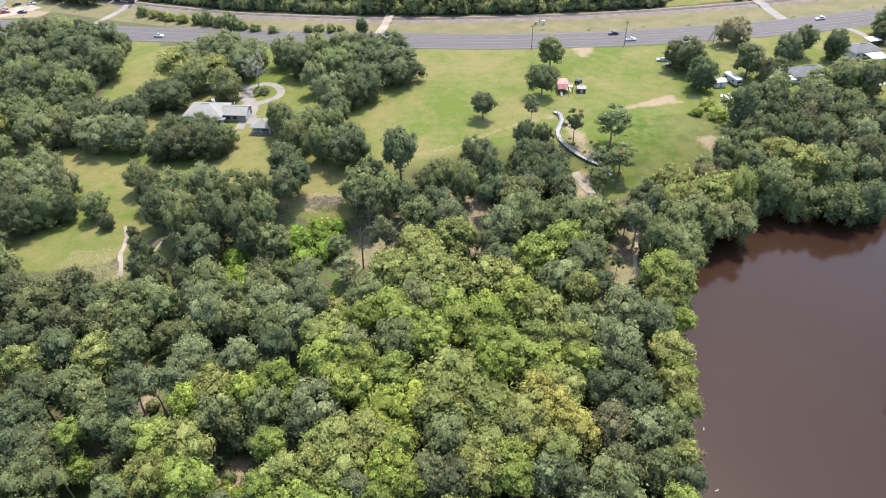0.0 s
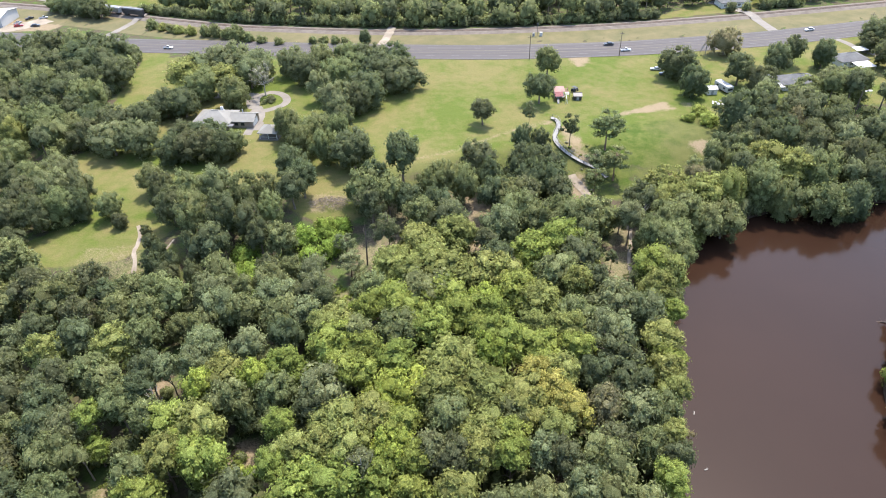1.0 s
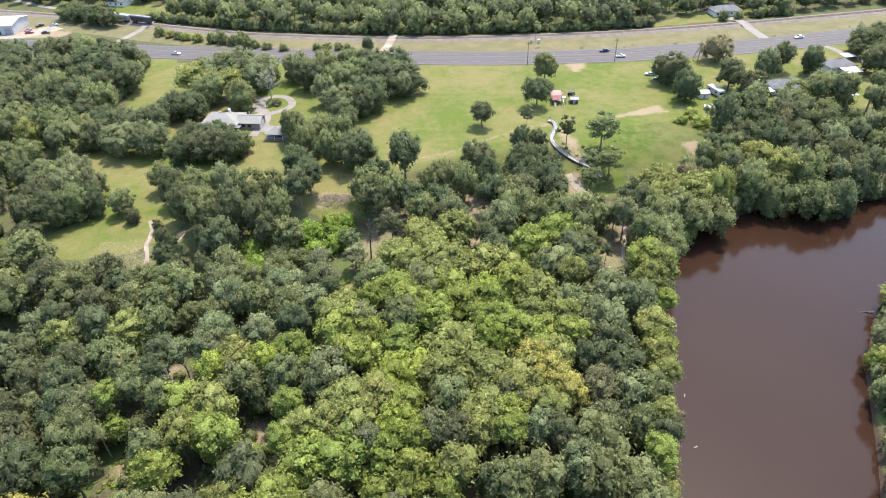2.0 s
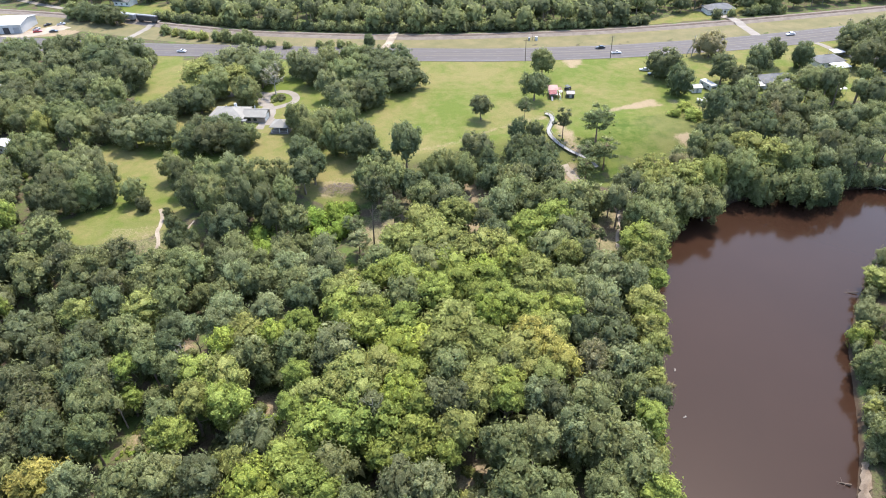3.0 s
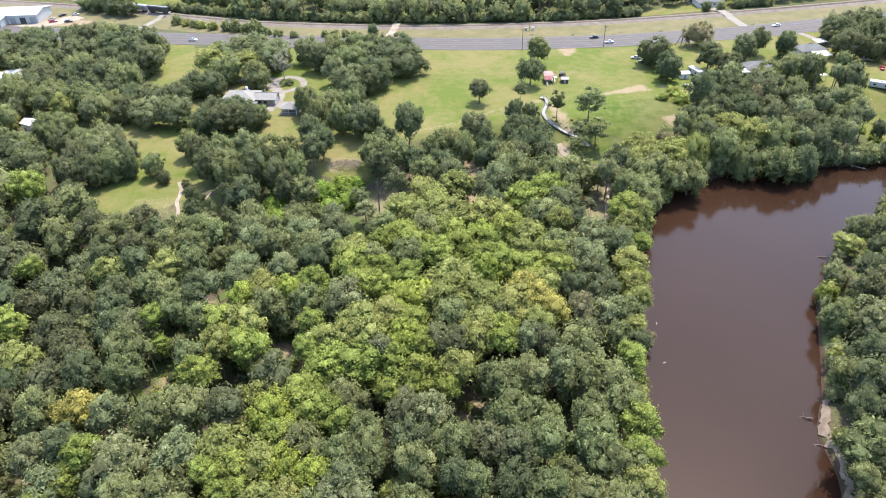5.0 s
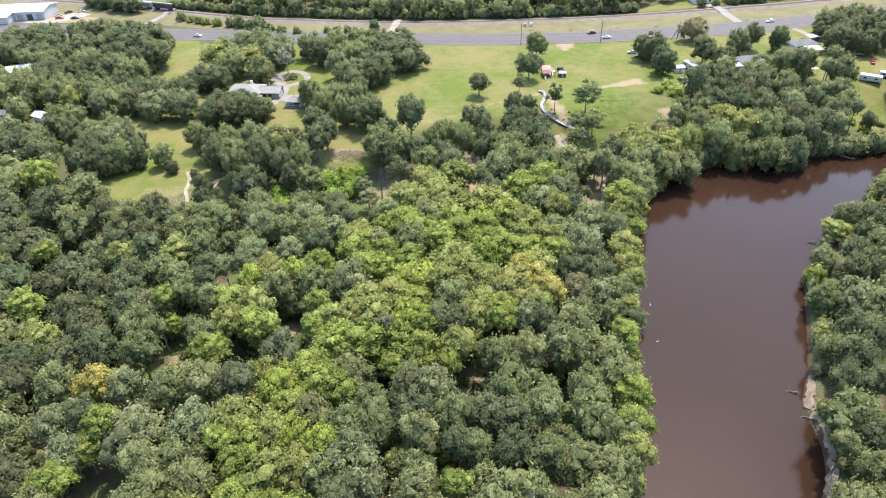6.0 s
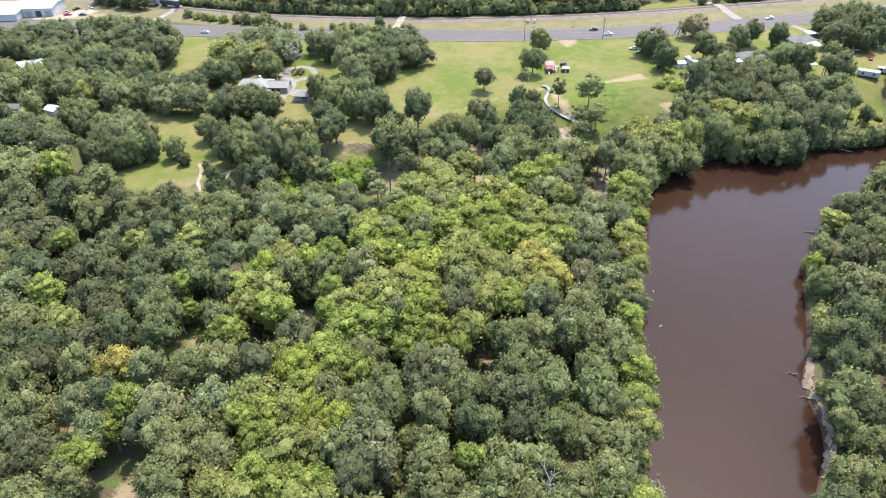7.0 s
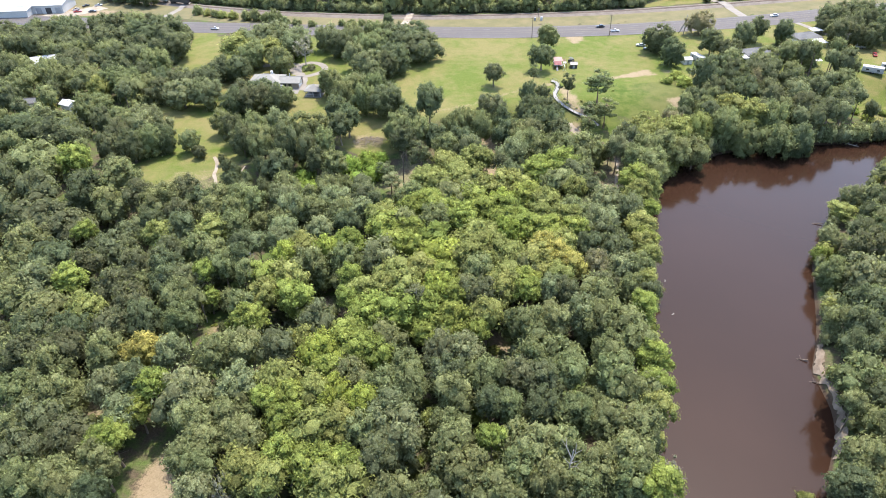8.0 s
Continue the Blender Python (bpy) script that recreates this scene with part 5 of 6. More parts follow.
woods("woodland", EAST, 6.3, "near", 14.5, 9.5, [DARK, DARK, DARK, MID, DARK], 3, "dark green bank woodland beside the brown river", OPEN, shore=-5.5)
woods("woodland", BEND, 5.5, "mid", 15.5, 8.5, GREENS, 4, "dark green woodland along the river bend", OPEN + [SWALE, EAST_YARD, EAST_CUT, [(x, y - 8) for x, y in SWALE], [(x, y - 9) for x, y in EAST_YARD], [(x, y - 9) for x, y in EAST_CUT]])
woods("woodland", WEST, 6.0, "mid", 13.5, 9.5, [DARK, DARK, DARK, MID], 5, "dark green mixed woodland beside the mown strip", OPEN)
woods("woodland", NORTH, 6.8, "far", 13.5, 11.0, [DARK, DARK, MID], 6, "dark green woodland beyond the railway", OPEN)
woods("riverside_bushes", WORLD_PLAN, 1, "bush", 6.0, 6.0, [OLIVE, BRIGHT, MID, OLIVE], 7, "olive and light green bushes overhanging the river's west bank", gap=-9, spots=row(WEST_BANK, 2.6, 0.8, 1), shore=1.5)
woods("riverside_bushes", WORLD_PLAN, 1, "bush", 6.5, 6.0, [DARK, MID, GREY, MID], 8, "dark green bushes overhanging the river bend", gap=-9, spots=row(FAR_BANK, 2.1, 0.9, 2), shore=1.5)
woods("riverside_bushes", WORLD_PLAN, 1, "bush", 4.5, 5.0, [OLIVE, MID, GREY, DARK], 9, "mixed green bushes along the river's east bank", gap=-9, spots=[p for k, p in enumerate(row(EAST_BANK, 3.2, 1.0, 3)) if not 27 < p[1] < 66 or k % 4 == 0], shore=0.5)
woods("woodland_edge", WORLD_PLAN, 1, "bush", 5.5, 6.5, [DARK, MID, MID], 10, "green bushes along the railway wood's edge", NORTH_LAWNS, gap=-9,
      spots=row([(x, y + 9.5) for x, y in RAIL[2:11]], 3.0, 1.0, 4))
woods("woodland_edge", WORLD_PLAN, 1, "bush", 6, 6.0, [DARK, MID, MID], 11, "green bushes along the mown strip's edge", gap=-9,
      spots=row([(-156, 186), (-159, 200), (-164, 236), (-173, 296), (-184, 304)], 3.4, 1.2, 5))


def weeds(outline, n, seed, label, tints):
    """Low weed clumps scattered over rough ground."""
    rng = random.Random(seed)
    xs, ys = zip(*outline)
    spots = [(rng.uniform(min(xs), max(xs)), rng.uniform(min(ys), max(ys))) for _ in range(n)]
    px, py = np.array(spots).T
    keep = inside(px, py, outline)
    return woods("weeds", WORLD_PLAN, 1, "weed", 0.5, 1.5, tints, seed, label, gap=-9, spots=[q for q, k in zip(spots, keep) if k], shore=-2)


weeds(SWALE, 12, 21, "tall green weeds in the marshy field corner", [BRIGHT, OLIVE, LIME])
weeds(SLOPE, 40, 23, "olive weeds on the sandy slope", [OLIVE, MID, PALE, BRIGHT])
# Low bushes fill the strips that are cleared to fit the camera's view.
for k, plan in enumerate(SIGHT_STRIPS + [[(x + 5, y - 6) for x, y in plan] for plan in CABIN_SIGHTS]):
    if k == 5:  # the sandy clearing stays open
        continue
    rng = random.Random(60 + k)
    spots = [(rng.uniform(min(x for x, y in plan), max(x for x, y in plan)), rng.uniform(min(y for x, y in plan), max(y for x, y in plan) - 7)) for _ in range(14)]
    woods("undergrowth", plan, 1, "bush", 2.6, 3.8, [MID, OLIVE, BRIGHT, GREY, LIME], 70 + k, "low green bushes in a strip kept open towards the camera", gap=-9, spots=spots, shore=-3)
for k, plan in enumerate(SWAMP_GLADES[:3]):
    weeds(plan, 40, 30 + k, "green weeds in a gap of the wood", [BRIGHT, OLIVE, LIME])
woods("woodland", [(-62, -78), (26, -78), (30, 0), (-62, 0)], 8.0, "mid", 14, 12, GREENS, 15, "mixed green canopy along the river")
woods("woodland", [(-180, -130), (22, -130), (27, -20), (30, 0), (-140, 0)], 11, "far", 14, 13, GREENS, 12, "mixed green canopy reaching on along the river")
woods("woodland", [(62, -130), (150, -130), (130, 0), (66, 0)], 11, "far", 14, 13, GREENS, 13, "dark green canopy reaching on along the east bank")


# ---- buildings ----
WHITE_METAL = plain("white_sheet_metal", (0.36, 0.36, 0.355), (0.46, 0.455, 0.445), 0.4, 0.6, 0.05)
GREY_ROOF = plain("pale_grey_shingles", (0.160, 0.152, 0.134), (0.220, 0.210, 0.187), 1.2, 0.9, 0.5)
DARK_ROOF = plain("dark_grey_shingles", (0.080, 0.080, 0.082), (0.140, 0.139, 0.139), 1.2, 0.9, 0.5)
BRICK_WALL = plain("tan_brick", (0.202, 0.158, 0.122), (0.288, 0.238, 0.194), 2.0, 0.9, 0.3)
WHITE_WOOD = plain("white_painted_wood", (0.527, 0.518, 0.493), (0.680, 0.671, 0.646), 1.0, 0.6, 0.1)
GREY_DECK = plain("weathered_grey_boards", (0.179, 0.172, 0.161), (0.277, 0.268, 0.254), 1.5, 0.9, 0.3)
BROWN_WOOD = plain("creosoted_pole_wood", (0.075, 0.055, 0.042), (0.14, 0.105, 0.08), 2.0, 0.9, 0.3)
RED_PAINT = plain("faded_red_paint", (0.12, 0.022, 0.026), (0.19, 0.045, 0.045), 1.0, 0.7, 0.1)
DARK_STEEL = plain("dark_steel", (0.03, 0.03, 0.033), (0.07, 0.07, 0.075), 1.0, 0.5, 0.1, 0.4)
GREY_STEEL = plain("grey_steel", (0.216, 0.223, 0.238), (0.317, 0.324, 0.338), 1.0, 0.5, 0.1, 0.2)
RUST = plain("rusty_steel", (0.11, 0.07, 0.055), (0.2, 0.13, 0.1), 1.0, 0.8, 0.3)
RUBBER = plain("black_rubber", (0.02, 0.02, 0.02), (0.035, 0.035, 0.035), 4.0, 0.8, 0.1)


def glass_material():
    m = Net("dark_window_glass")
    return m.principled((0.02, 0.025, 0.03), 0.05, IOR=1.45)


GLASS = glass_material()


def slab(pts, thick):
    """A bmesh plate: the polygon pts (3D) and its copy, thick metres below."""
    bm = bmesh.new()
    top = [bm.verts.new(p) for p in pts]
    low = [bm.verts.new((p[0], p[1], p[2] - thick)) for p in pts]
    bm.faces.new(top)
    bm.faces.new(low[::-1])
    for i in range(len(pts)):
        j = (i + 1) % len(pts)
        bm.faces.new((top[i], low[i], low[j], top[j]))
    return bm


def roof_slopes(parent, w, l, z0, rise, over, material, hip, ox=0.0, oy=0.0):
    """Roof over a plan w along x and l along y, ridge along x; each slope is a plate of its own."""
    x, y = w / 2 + over, l / 2 + over
    r = x - (y if hip else 0)
    a, b, c, d = (ox - x, oy - y, z0), (ox + x, oy - y, z0), (ox + x, oy + y, z0), (ox - x, oy + y, z0)
    e, f = (ox - r, oy, z0 + rise), (ox + r, oy, z0 + rise)
    roof = part("roof", slab([a, b, f, e], 0.18), material, parent)
    for pts in ([c, d, e, f],) + (([b, c, f], [d, a, e]) if hip else ()):
        part("roof_slope", slab(list(pts), 0.18), material, roof)
    bm = bmesh.new()
    tube(bm, (e[0], oy, e[2] + 0.03), (f[0], oy, f[2] + 0.03), 0.12, 0.12, 6)
    part("ridge_cap", bm, material, roof)
    return roof


def house(label, x, y, turn, w, l, wall_h, rise, walls, roof_mat, hip=True, windows=4, chimney=False, name="house"):
    top = tagged(empty(name, pose(x, y, ground_z(x, y), 0, 0, turn)), label, name)
    part("wall", box(bmesh.new(), -w / 2, w / 2, -l / 2, l / 2, -0.3, wall_h), walls, top)
    roof = roof_slopes(top, w, l, wall_h, rise, 0.6, roof_mat, hip)
    if not hip:
        for sx in (-1, 1):
            bm = bmesh.new()
            vs = [bm.verts.new((sx * (w / 2 - 0.05), yy, zz)) for yy, zz in ((-l / 2, wall_h), (l / 2, wall_h), (0, wall_h + rise * 0.93))]
            vs2 = [bm.verts.new(v.co - Vector((sx * 0.2, 0, 0))) for v in vs]
            bm.faces.new(vs), bm.faces.new(vs2[::-1])
            part("gable", bm, walls, top)
    for side in (-1, 1):
        for i in range(windows):
            cx = -w / 2 + w * (i + 0.5) / windows
            yy = side * (l / 2 + 0.03)
            win = part("window", box(bmesh.new(), cx - 0.75, cx + 0.75, yy - 0.05, yy + 0.05, 0.9, 2.2, 0.02), WHITE_WOOD, top, "white window frame")
            for px in (-0.36, 0.36):
                part("pane", box(bmesh.new(), cx + px - 0.31, cx + px + 0.31, yy - 0.065, yy + 0.065, 0.98, 2.12), GLASS, win)
    if chimney:
        part("chimney", box(bmesh.new(), w * 0.1, w * 0.1 + 1.0, l * 0.22, l * 0.22 + 0.8, wall_h, wall_h + rise + 0.3, 0.04), WHITE_WOOD, top)
    part("door", box(bmesh.new(), w * 0.12, w * 0.12 + 1.0, -l / 2 - 0.06, -l / 2 + 0.06, 0, 2.05, 0.02), WHITE_WOOD, top)
    return top, roof


home, _ = house("long tan-brick house with pale grey roofs and a lower wing", -108.6, 227.2, -2, 14.6, 11.6, 3.0, 2.7, BRICK_WALL, GREY_ROOF, True, 4, True)
wing = part("wing", box(bmesh.new(), 7.3, 16.0, -3.4, 4.6, -0.3, 2.75), BRICK_WALL, home)
roof_slopes(home, 9.6, 8.0, 2.75, 1.7, 0.5, GREY_ROOF, False, 11.6, 0.6)
for cx in (9.4, 12.0):
    part("wing_window", box(bmesh.new(), cx - 0.7, cx + 0.7, -3.5, -3.36, 0.9, 2.1, 0.02), GLASS, home, "dark window pane")
part("garage_door", box(bmesh.new(), 15.9, 16.08, -2.4, 2.6, 0, 2.3, 0.02), WHITE_WOOD, home, "white garage door")
part("porch_roof", box(bmesh.new(), 1.0, 9.6, -7.9, -5.7, 2.6, 2.78, 0.03), DARK_ROOF, home, "dark porch roof")
for i in range(4):
    part("porch_post", tube(bmesh.new(), (1.4 + i * 2.6, -7.7, -0.3), (1.4 + i * 2.6, -7.7, 2.6), 0.09, 0.09), WHITE_WOOD, home)
for vx, vy in ((-2.0, 2.4), (3.2, 2.2), (10.5, 2.6)):
    part("roof_vent", tube(bmesh.new(), (vx, vy, 3.0), (vx, vy, 5.0), 0.2, 0.2), WHITE_METAL, home)
house("dark grey roofed bungalow among oaks", 131, 263.5, 8, 15, 9, 2.9, 2.4, WHITE_WOOD, DARK_ROOF, True, 4)
house("low bungalow with a dark grey roof beside a driveway", 163, 288.5, 14, 13, 9, 2.8, 2.0, WHITE_WOOD, DARK_ROOF, True, 4)
house("bungalow with a blue-grey roof on an open lawn", 208, 275, 10, 14, 9, 2.8, 2.0, WHITE_WOOD, DARK_ROOF, True, 3)
house("white metal roofed cabin hidden in the woods", -229.5, 249, 24, 11, 9, 4.6, 2.2, GREY_STEEL, WHITE_METAL, False, 2, name="cabin")
house("small white roofed cabin hidden in the woods", -189, 196.5, -24, 5.6, 4.4, 4.2, 1.2, WHITE_WOOD, WHITE_METAL, False, 2, name="cabin")
house("dark roofed cabin half hidden by trees", -209, 200.5, 6, 9, 5, 3.4, 1.3, WHITE_WOOD, DARK_ROOF, False, 2, name="cabin")
house("bungalow with a grey roof beyond the railway", 136, 374, 10, 16, 9, 3, 2.2, WHITE_WOOD, DARK_ROOF, True, 4)
house("white cottage with a blue-grey roof beyond the railway", -237, 405, -12, 12, 8, 3, 2.4, WHITE_WOOD, DARK_ROOF, False, 3, name="cottage")


def warehouse():
    """Long white shed with a low gable, a lower wing and roller doors."""
    top, roof = house("long white metal warehouse with a low gabled roof", -297, 354, 5, 46, 19, 5.2, 1.7, WHITE_METAL, WHITE_METAL, False, 0, name="warehouse")
    part("wing", box(bmesh.new(), -30, 4, -17, -9.6, -0.3, 4.2, 0.05), WHITE_METAL, top)
    part("wing_roof", slab([(-30.5, -17.6, 4.3), (4.5, -17.6, 4.3), (4.5, -9.6, 5.0), (-30.5, -9.6, 5.0)], 0.15), WHITE_METAL, top)
    for cx in (8, 14, 20):
        part("roller_door", box(bmesh.new(), cx - 1.8, cx + 1.8, -9.58, -9.42, 0, 3.6, 0.03), DARK_STEEL if cx == 14 else GREY_STEEL, top)
    for i in range(12):
        part("roof_seam", box(bmesh.new(), -22 + i * 4, -21.9 + i * 4, -0.15, 0.15, 6.9, 7.05), GREY_STEEL, roof)


warehouse()


def pavilion():
    top = tagged(empty("pavilion", pose(-83.4, 216.5, ground_z(-83.4, 216.5), 0, 0, -4)), "open pavilion with a grey hipped roof and white posts", "pavilion")
    part("floor_slab", box(bmesh.new(), -3.9, 3.9, -3.9, 3.9, -0.3, 0.25, 0.03), CONCRETE, top, "pale concrete floor slab")
    roof_slopes(top, 7.4, 7.0, 2.9, 2.0, 0.4, GREY_ROOF, True)
    for px in (-3.4, 0, 3.4):
        for py in (-3.2, 3.2):
            part("post", box(bmesh.new(), px - 0.1, px + 0.1, py - 0.1, py + 0.1, 0.25, 2.8), WHITE_WOOD, top)
    part("back_wall", box(bmesh.new(), -3.4, 3.4, 2.9, 3.05, 0.25, 2.8), BROWN_WOOD, top, "dark timber back wall")
    part("rail", box(bmesh.new(), -3.4, 3.4, -3.25, -3.15, 1.0, 1.1), WHITE_WOOD, top)


pavilion()


def carport(label, x, y, turn, w, l, h, mat=WHITE_METAL):
    top = tagged(empty("carport", pose(x, y, ground_z(x, y), 0, 0, turn)), label, "carport", "sheds of the village")
    part("roof", slab([(-w / 2, -l / 2, h), (w / 2, -l / 2, h), (w / 2, l / 2, h + 0.35), (-w / 2, l / 2, h + 0.35)], 0.12), mat, top)
    for px in (-1, 1):
        for py in (-1, 1):
            part("post", tube(bmesh.new(), (px * (w / 2 - 0.15), py * (l / 2 - 0.15), -0.2), (px * (w / 2 - 0.15), py * (l / 2 - 0.15), h), 0.06, 0.06, 6), GREY_STEEL, top)
    return top


carport("white metal carport roof beside a bungalow", 120.8, 265.5, 8, 4.5, 6, 2.7)
carport("low white metal lean-to roof beside a bungalow", 121, 257.8, 8, 6, 4, 2.4)
carport("white metal carport roof at a driveway's end", 172, 298.5, 14, 6, 4.5, 2.8)
carport("white metal carport roof on open lawn", 165.5, 279.5, 14, 8, 6, 2.8)
carport("white metal carport roof half hidden by trees", 153, 252.7, 8, 7, 4, 2.8)
carport("white metal carport roof beside dark trees", 165.5, 252.3, 12, 6, 4, 2.8)


def trailer(label, x, y, turn, l, w, h):
    """Travel trailer: bevelled body, roof unit, windows, wheels and a drawbar."""
    top = tagged(empty("travel_trailer", pose(x, y, ground_z(x, y), 0, 0, turn)), label, "trailer", "trailers")
    part("body", box(bmesh.new(), -w / 2, w / 2, -l / 2, l / 2, 0.55, h, 0.18), WHITE_METAL, top)
    part("roof_unit", box(bmesh.new(), -0.45, 0.45, -0.6, 0.5, h - 0.02, h + 0.28, 0.06), GREY_STEEL, top, "grey air-conditioning unit")
    part("stripe", box(bmesh.new(), -w / 2 - 0.01, w / 2 + 0.01, -l / 2 + 0.3, l / 2 - 0.3, 1.0, 1.2), GREY_STEEL, top, "grey painted stripe")
    for s in (-1, 1):
        for yy in (-l / 4, l / 4):
            part("window", box(bmesh.new(), s * w / 2 - 0.02, s * w / 2 + 0.02, yy - 0.6, yy + 0.6, 1.5, 2.2), GLASS, top)
        for yy in (-0.5, 0.5):
            part("wheel", tube(bmesh.new(), (s * (w / 2 - 0.25), yy, 0.36), (s * (w / 2 - 0.02), yy, 0.36), 0.36, 0.36, 12), RUBBER, top)
    part("drawbar", box(bmesh.new(), -0.1, 0.1, -l / 2 - 1.3, -l / 2, 0.5, 0.62), DARK_STEEL, top)
    part("window", box(bmesh.new(), -w / 2 + 0.4, w / 2 - 0.4, -l / 2 - 0.02, -l / 2 + 0.02, 1.4, 2.2), GLASS, top)


trailer("white travel trailer parked under oaks", 100, 259, 22, 8.5, 3.2, 3.1)
trailer("white travel trailer parked on open grass", 177, 243.5, 62, 9, 3.2, 3.1)
trailer("small white trailer beside dark trees", 186, 247.5, 70, 6, 2.6, 2.7)
trailer("white trailer beside a bungalow", 186.5, 277, 80, 5, 2.4, 2.4)


def shed(label, x, y, turn, w, l, h, wall, roof):
    top = tagged(empty("shed", pose(x, y, ground_z(x, y), 0, 0, turn)), label, "shed", "sheds of the village")
    part("wall", box(bmesh.new(), -w / 2, w / 2, -l / 2, l / 2, -0.2, h), wall, top)
    roof_slopes(top, w, l, h, 0.8, 0.25, roof, False)
    part("door", box(bmesh.new(), -0.5, 0.5, -l / 2 - 0.04, -l / 2 + 0.03, 0, 1.9), GREY_STEEL, top)


shed("small pale shed beside a travel trailer", 93.8, 256, 10, 4.2, 4, 2.4, WHITE_WOOD, GREY_STEEL)
shed("dark garden shed beside a red play frame", 38.0, 250.5, 0, 3.2, 3.6, 1.9, DARK_STEEL, DARK_STEEL)


# ---- vehicles ----
def paint(name, c):
    m = Net(name)
    return m.principled(c, 0.3, Metallic=0.2, Coat_Weight=0.5)


CAR_WHITE, CAR_DARK, CAR_RED, CAR_SILVER = paint("white_car_paint", (0.8, 0.8, 0.8)), paint("black_car_paint", (0.03, 0.03, 0.035)), paint("red_car_paint", (0.35, 0.03, 0.03)), paint("silver_car_paint", (0.45, 0.46, 0.48))


def car(label, x, y, turn, mat, pickup=False, lift=0.0):
    """A saloon or pickup, 4.8 m long, nose towards +x."""
    top = tagged(empty("pickup_truck" if pickup else "car", pose(x, y, ground_z(x, y) + lift, 0, 0, turn)), label, "pickup" if pickup else "car", "vehicles")
    bm = bmesh.new()
    side = [(-2.35, 0.42), (-2.4, 0.95), (-2.1, 1.02), (1.0, 1.02), (2.1, 0.9), (2.4, 0.7), (2.4, 0.35), (-2.3, 0.35)]
    for yy in (-0.88, 0.88):
        vs = [bm.verts.new((px, yy, pz)) for px, pz in side]
        bm.faces.new(vs if yy < 0 else vs[::-1])
    bm.verts.ensure_lookup_table()
    n = len(side)
    for i in range(n):
        j = (i + 1) % n
        bm.faces.new((bm.verts[i], bm.verts[i + n], bm.verts[j + n], bm.verts[j]))
    bmesh.ops.bevel(bm, geom=[e for e in bm.edges if abs(e.verts[0].co.y - e.verts[1].co.y) < 0.01], offset=0.09, segments=2, affect="EDGES")
    body = part("body", bm, mat, top)
    back, front = (-0.3, 1.0) if pickup else (-1.7, 1.0)
    bm = bmesh.new()
    ring0 = [bm.verts.new(p) for p in ((back, -0.78, 1.0), (front, -0.78, 1.0), (front, 0.78, 1.0), (back, 0.78, 1.0))]
    ring1 = [bm.verts.new(p) for p in ((back + (0.15 if pickup else 0.5), -0.62, 1.5), (front - 0.65, -0.62, 1.5), (front - 0.65, 0.62, 1.5), (back + (0.15 if pickup else 0.5), 0.62, 1.5))]
    for i in range(4):
        j = (i + 1) % 4
        bm.faces.new((ring0[i], ring0[j], ring1[j], ring1[i]))
    bm.faces.new(ring1)
    part("cabin_glass", bm, GLASS, top, "dark tinted glass")
    part("roof", box(bmesh.new(), back + (0.13 if pickup else 0.46), front - 0.62, -0.65, 0.65, 1.49, 1.55, 0.02), mat, top)
    if pickup:
        part("load_bed", box(bmesh.new(), -2.25, -0.45, -0.7, 0.7, 1.0, 1.05), DARK_STEEL, top, "dark load bed")
    for sx in (-1.45, 1.45):
        for sy in (-0.82, 0.82):
            wheel = part("wheel", tube(bmesh.new(), (sx, sy - 0.1, 0.33), (sx, sy + 0.1, 0.33), 0.33, 0.33, 14), RUBBER, top)
            part("rim", tube(bmesh.new(), (sx, sy - 0.11, 0.33), (sx, sy + 0.11, 0.33), 0.19, 0.19, 10), GREY_STEEL, wheel)
    for sy in (-0.6, 0.6):
        part("headlight", box(bmesh.new(), 2.3, 2.42, sy - 0.18, sy + 0.18, 0.62, 0.76, 0.02), WHITE_METAL, body)
        part("tail_light", box(bmesh.new(), -2.42, -2.34, sy - 0.15, sy + 0.15, 0.72, 0.86, 0.02), CAR_RED, body)


car("white car driving along the highway", 66.6, 304.6, 7, CAR_WHITE, True, 0.22)
car("dark car driving along the highway", 59.6, 312.3, 187, CAR_DARK, False, 0.22)
car("white pickup on the highway's near lane", -163, 311.5, -4, CAR_WHITE, True, 0.22)
car("white car on the highway's far lane", 162, 331, 197, CAR_WHITE, False, 0.22)
car("silver car parked under an oak", 76.3, 281, 170, CAR_SILVER)
car("dark car parked under an oak", 79, 275.5, 168, CAR_DARK)
car("red car parked on the sandy yard", -264.8, 348, 25, CAR_RED)
car("dark car parked on the sandy yard", -255, 348, 15, CAR_DARK)
car("silver pickup parked at the warehouse", -268.5, 353, 70, CAR_SILVER, True)
car("dark pickup parked at the warehouse", -266, 361, 60, CAR_DARK, True)
car("silver pickup parked among equipment", -258, 362, 30, CAR_SILVER, True)
car("red car parked beside a bungalow", 188.5, 266, 70, CAR_RED)


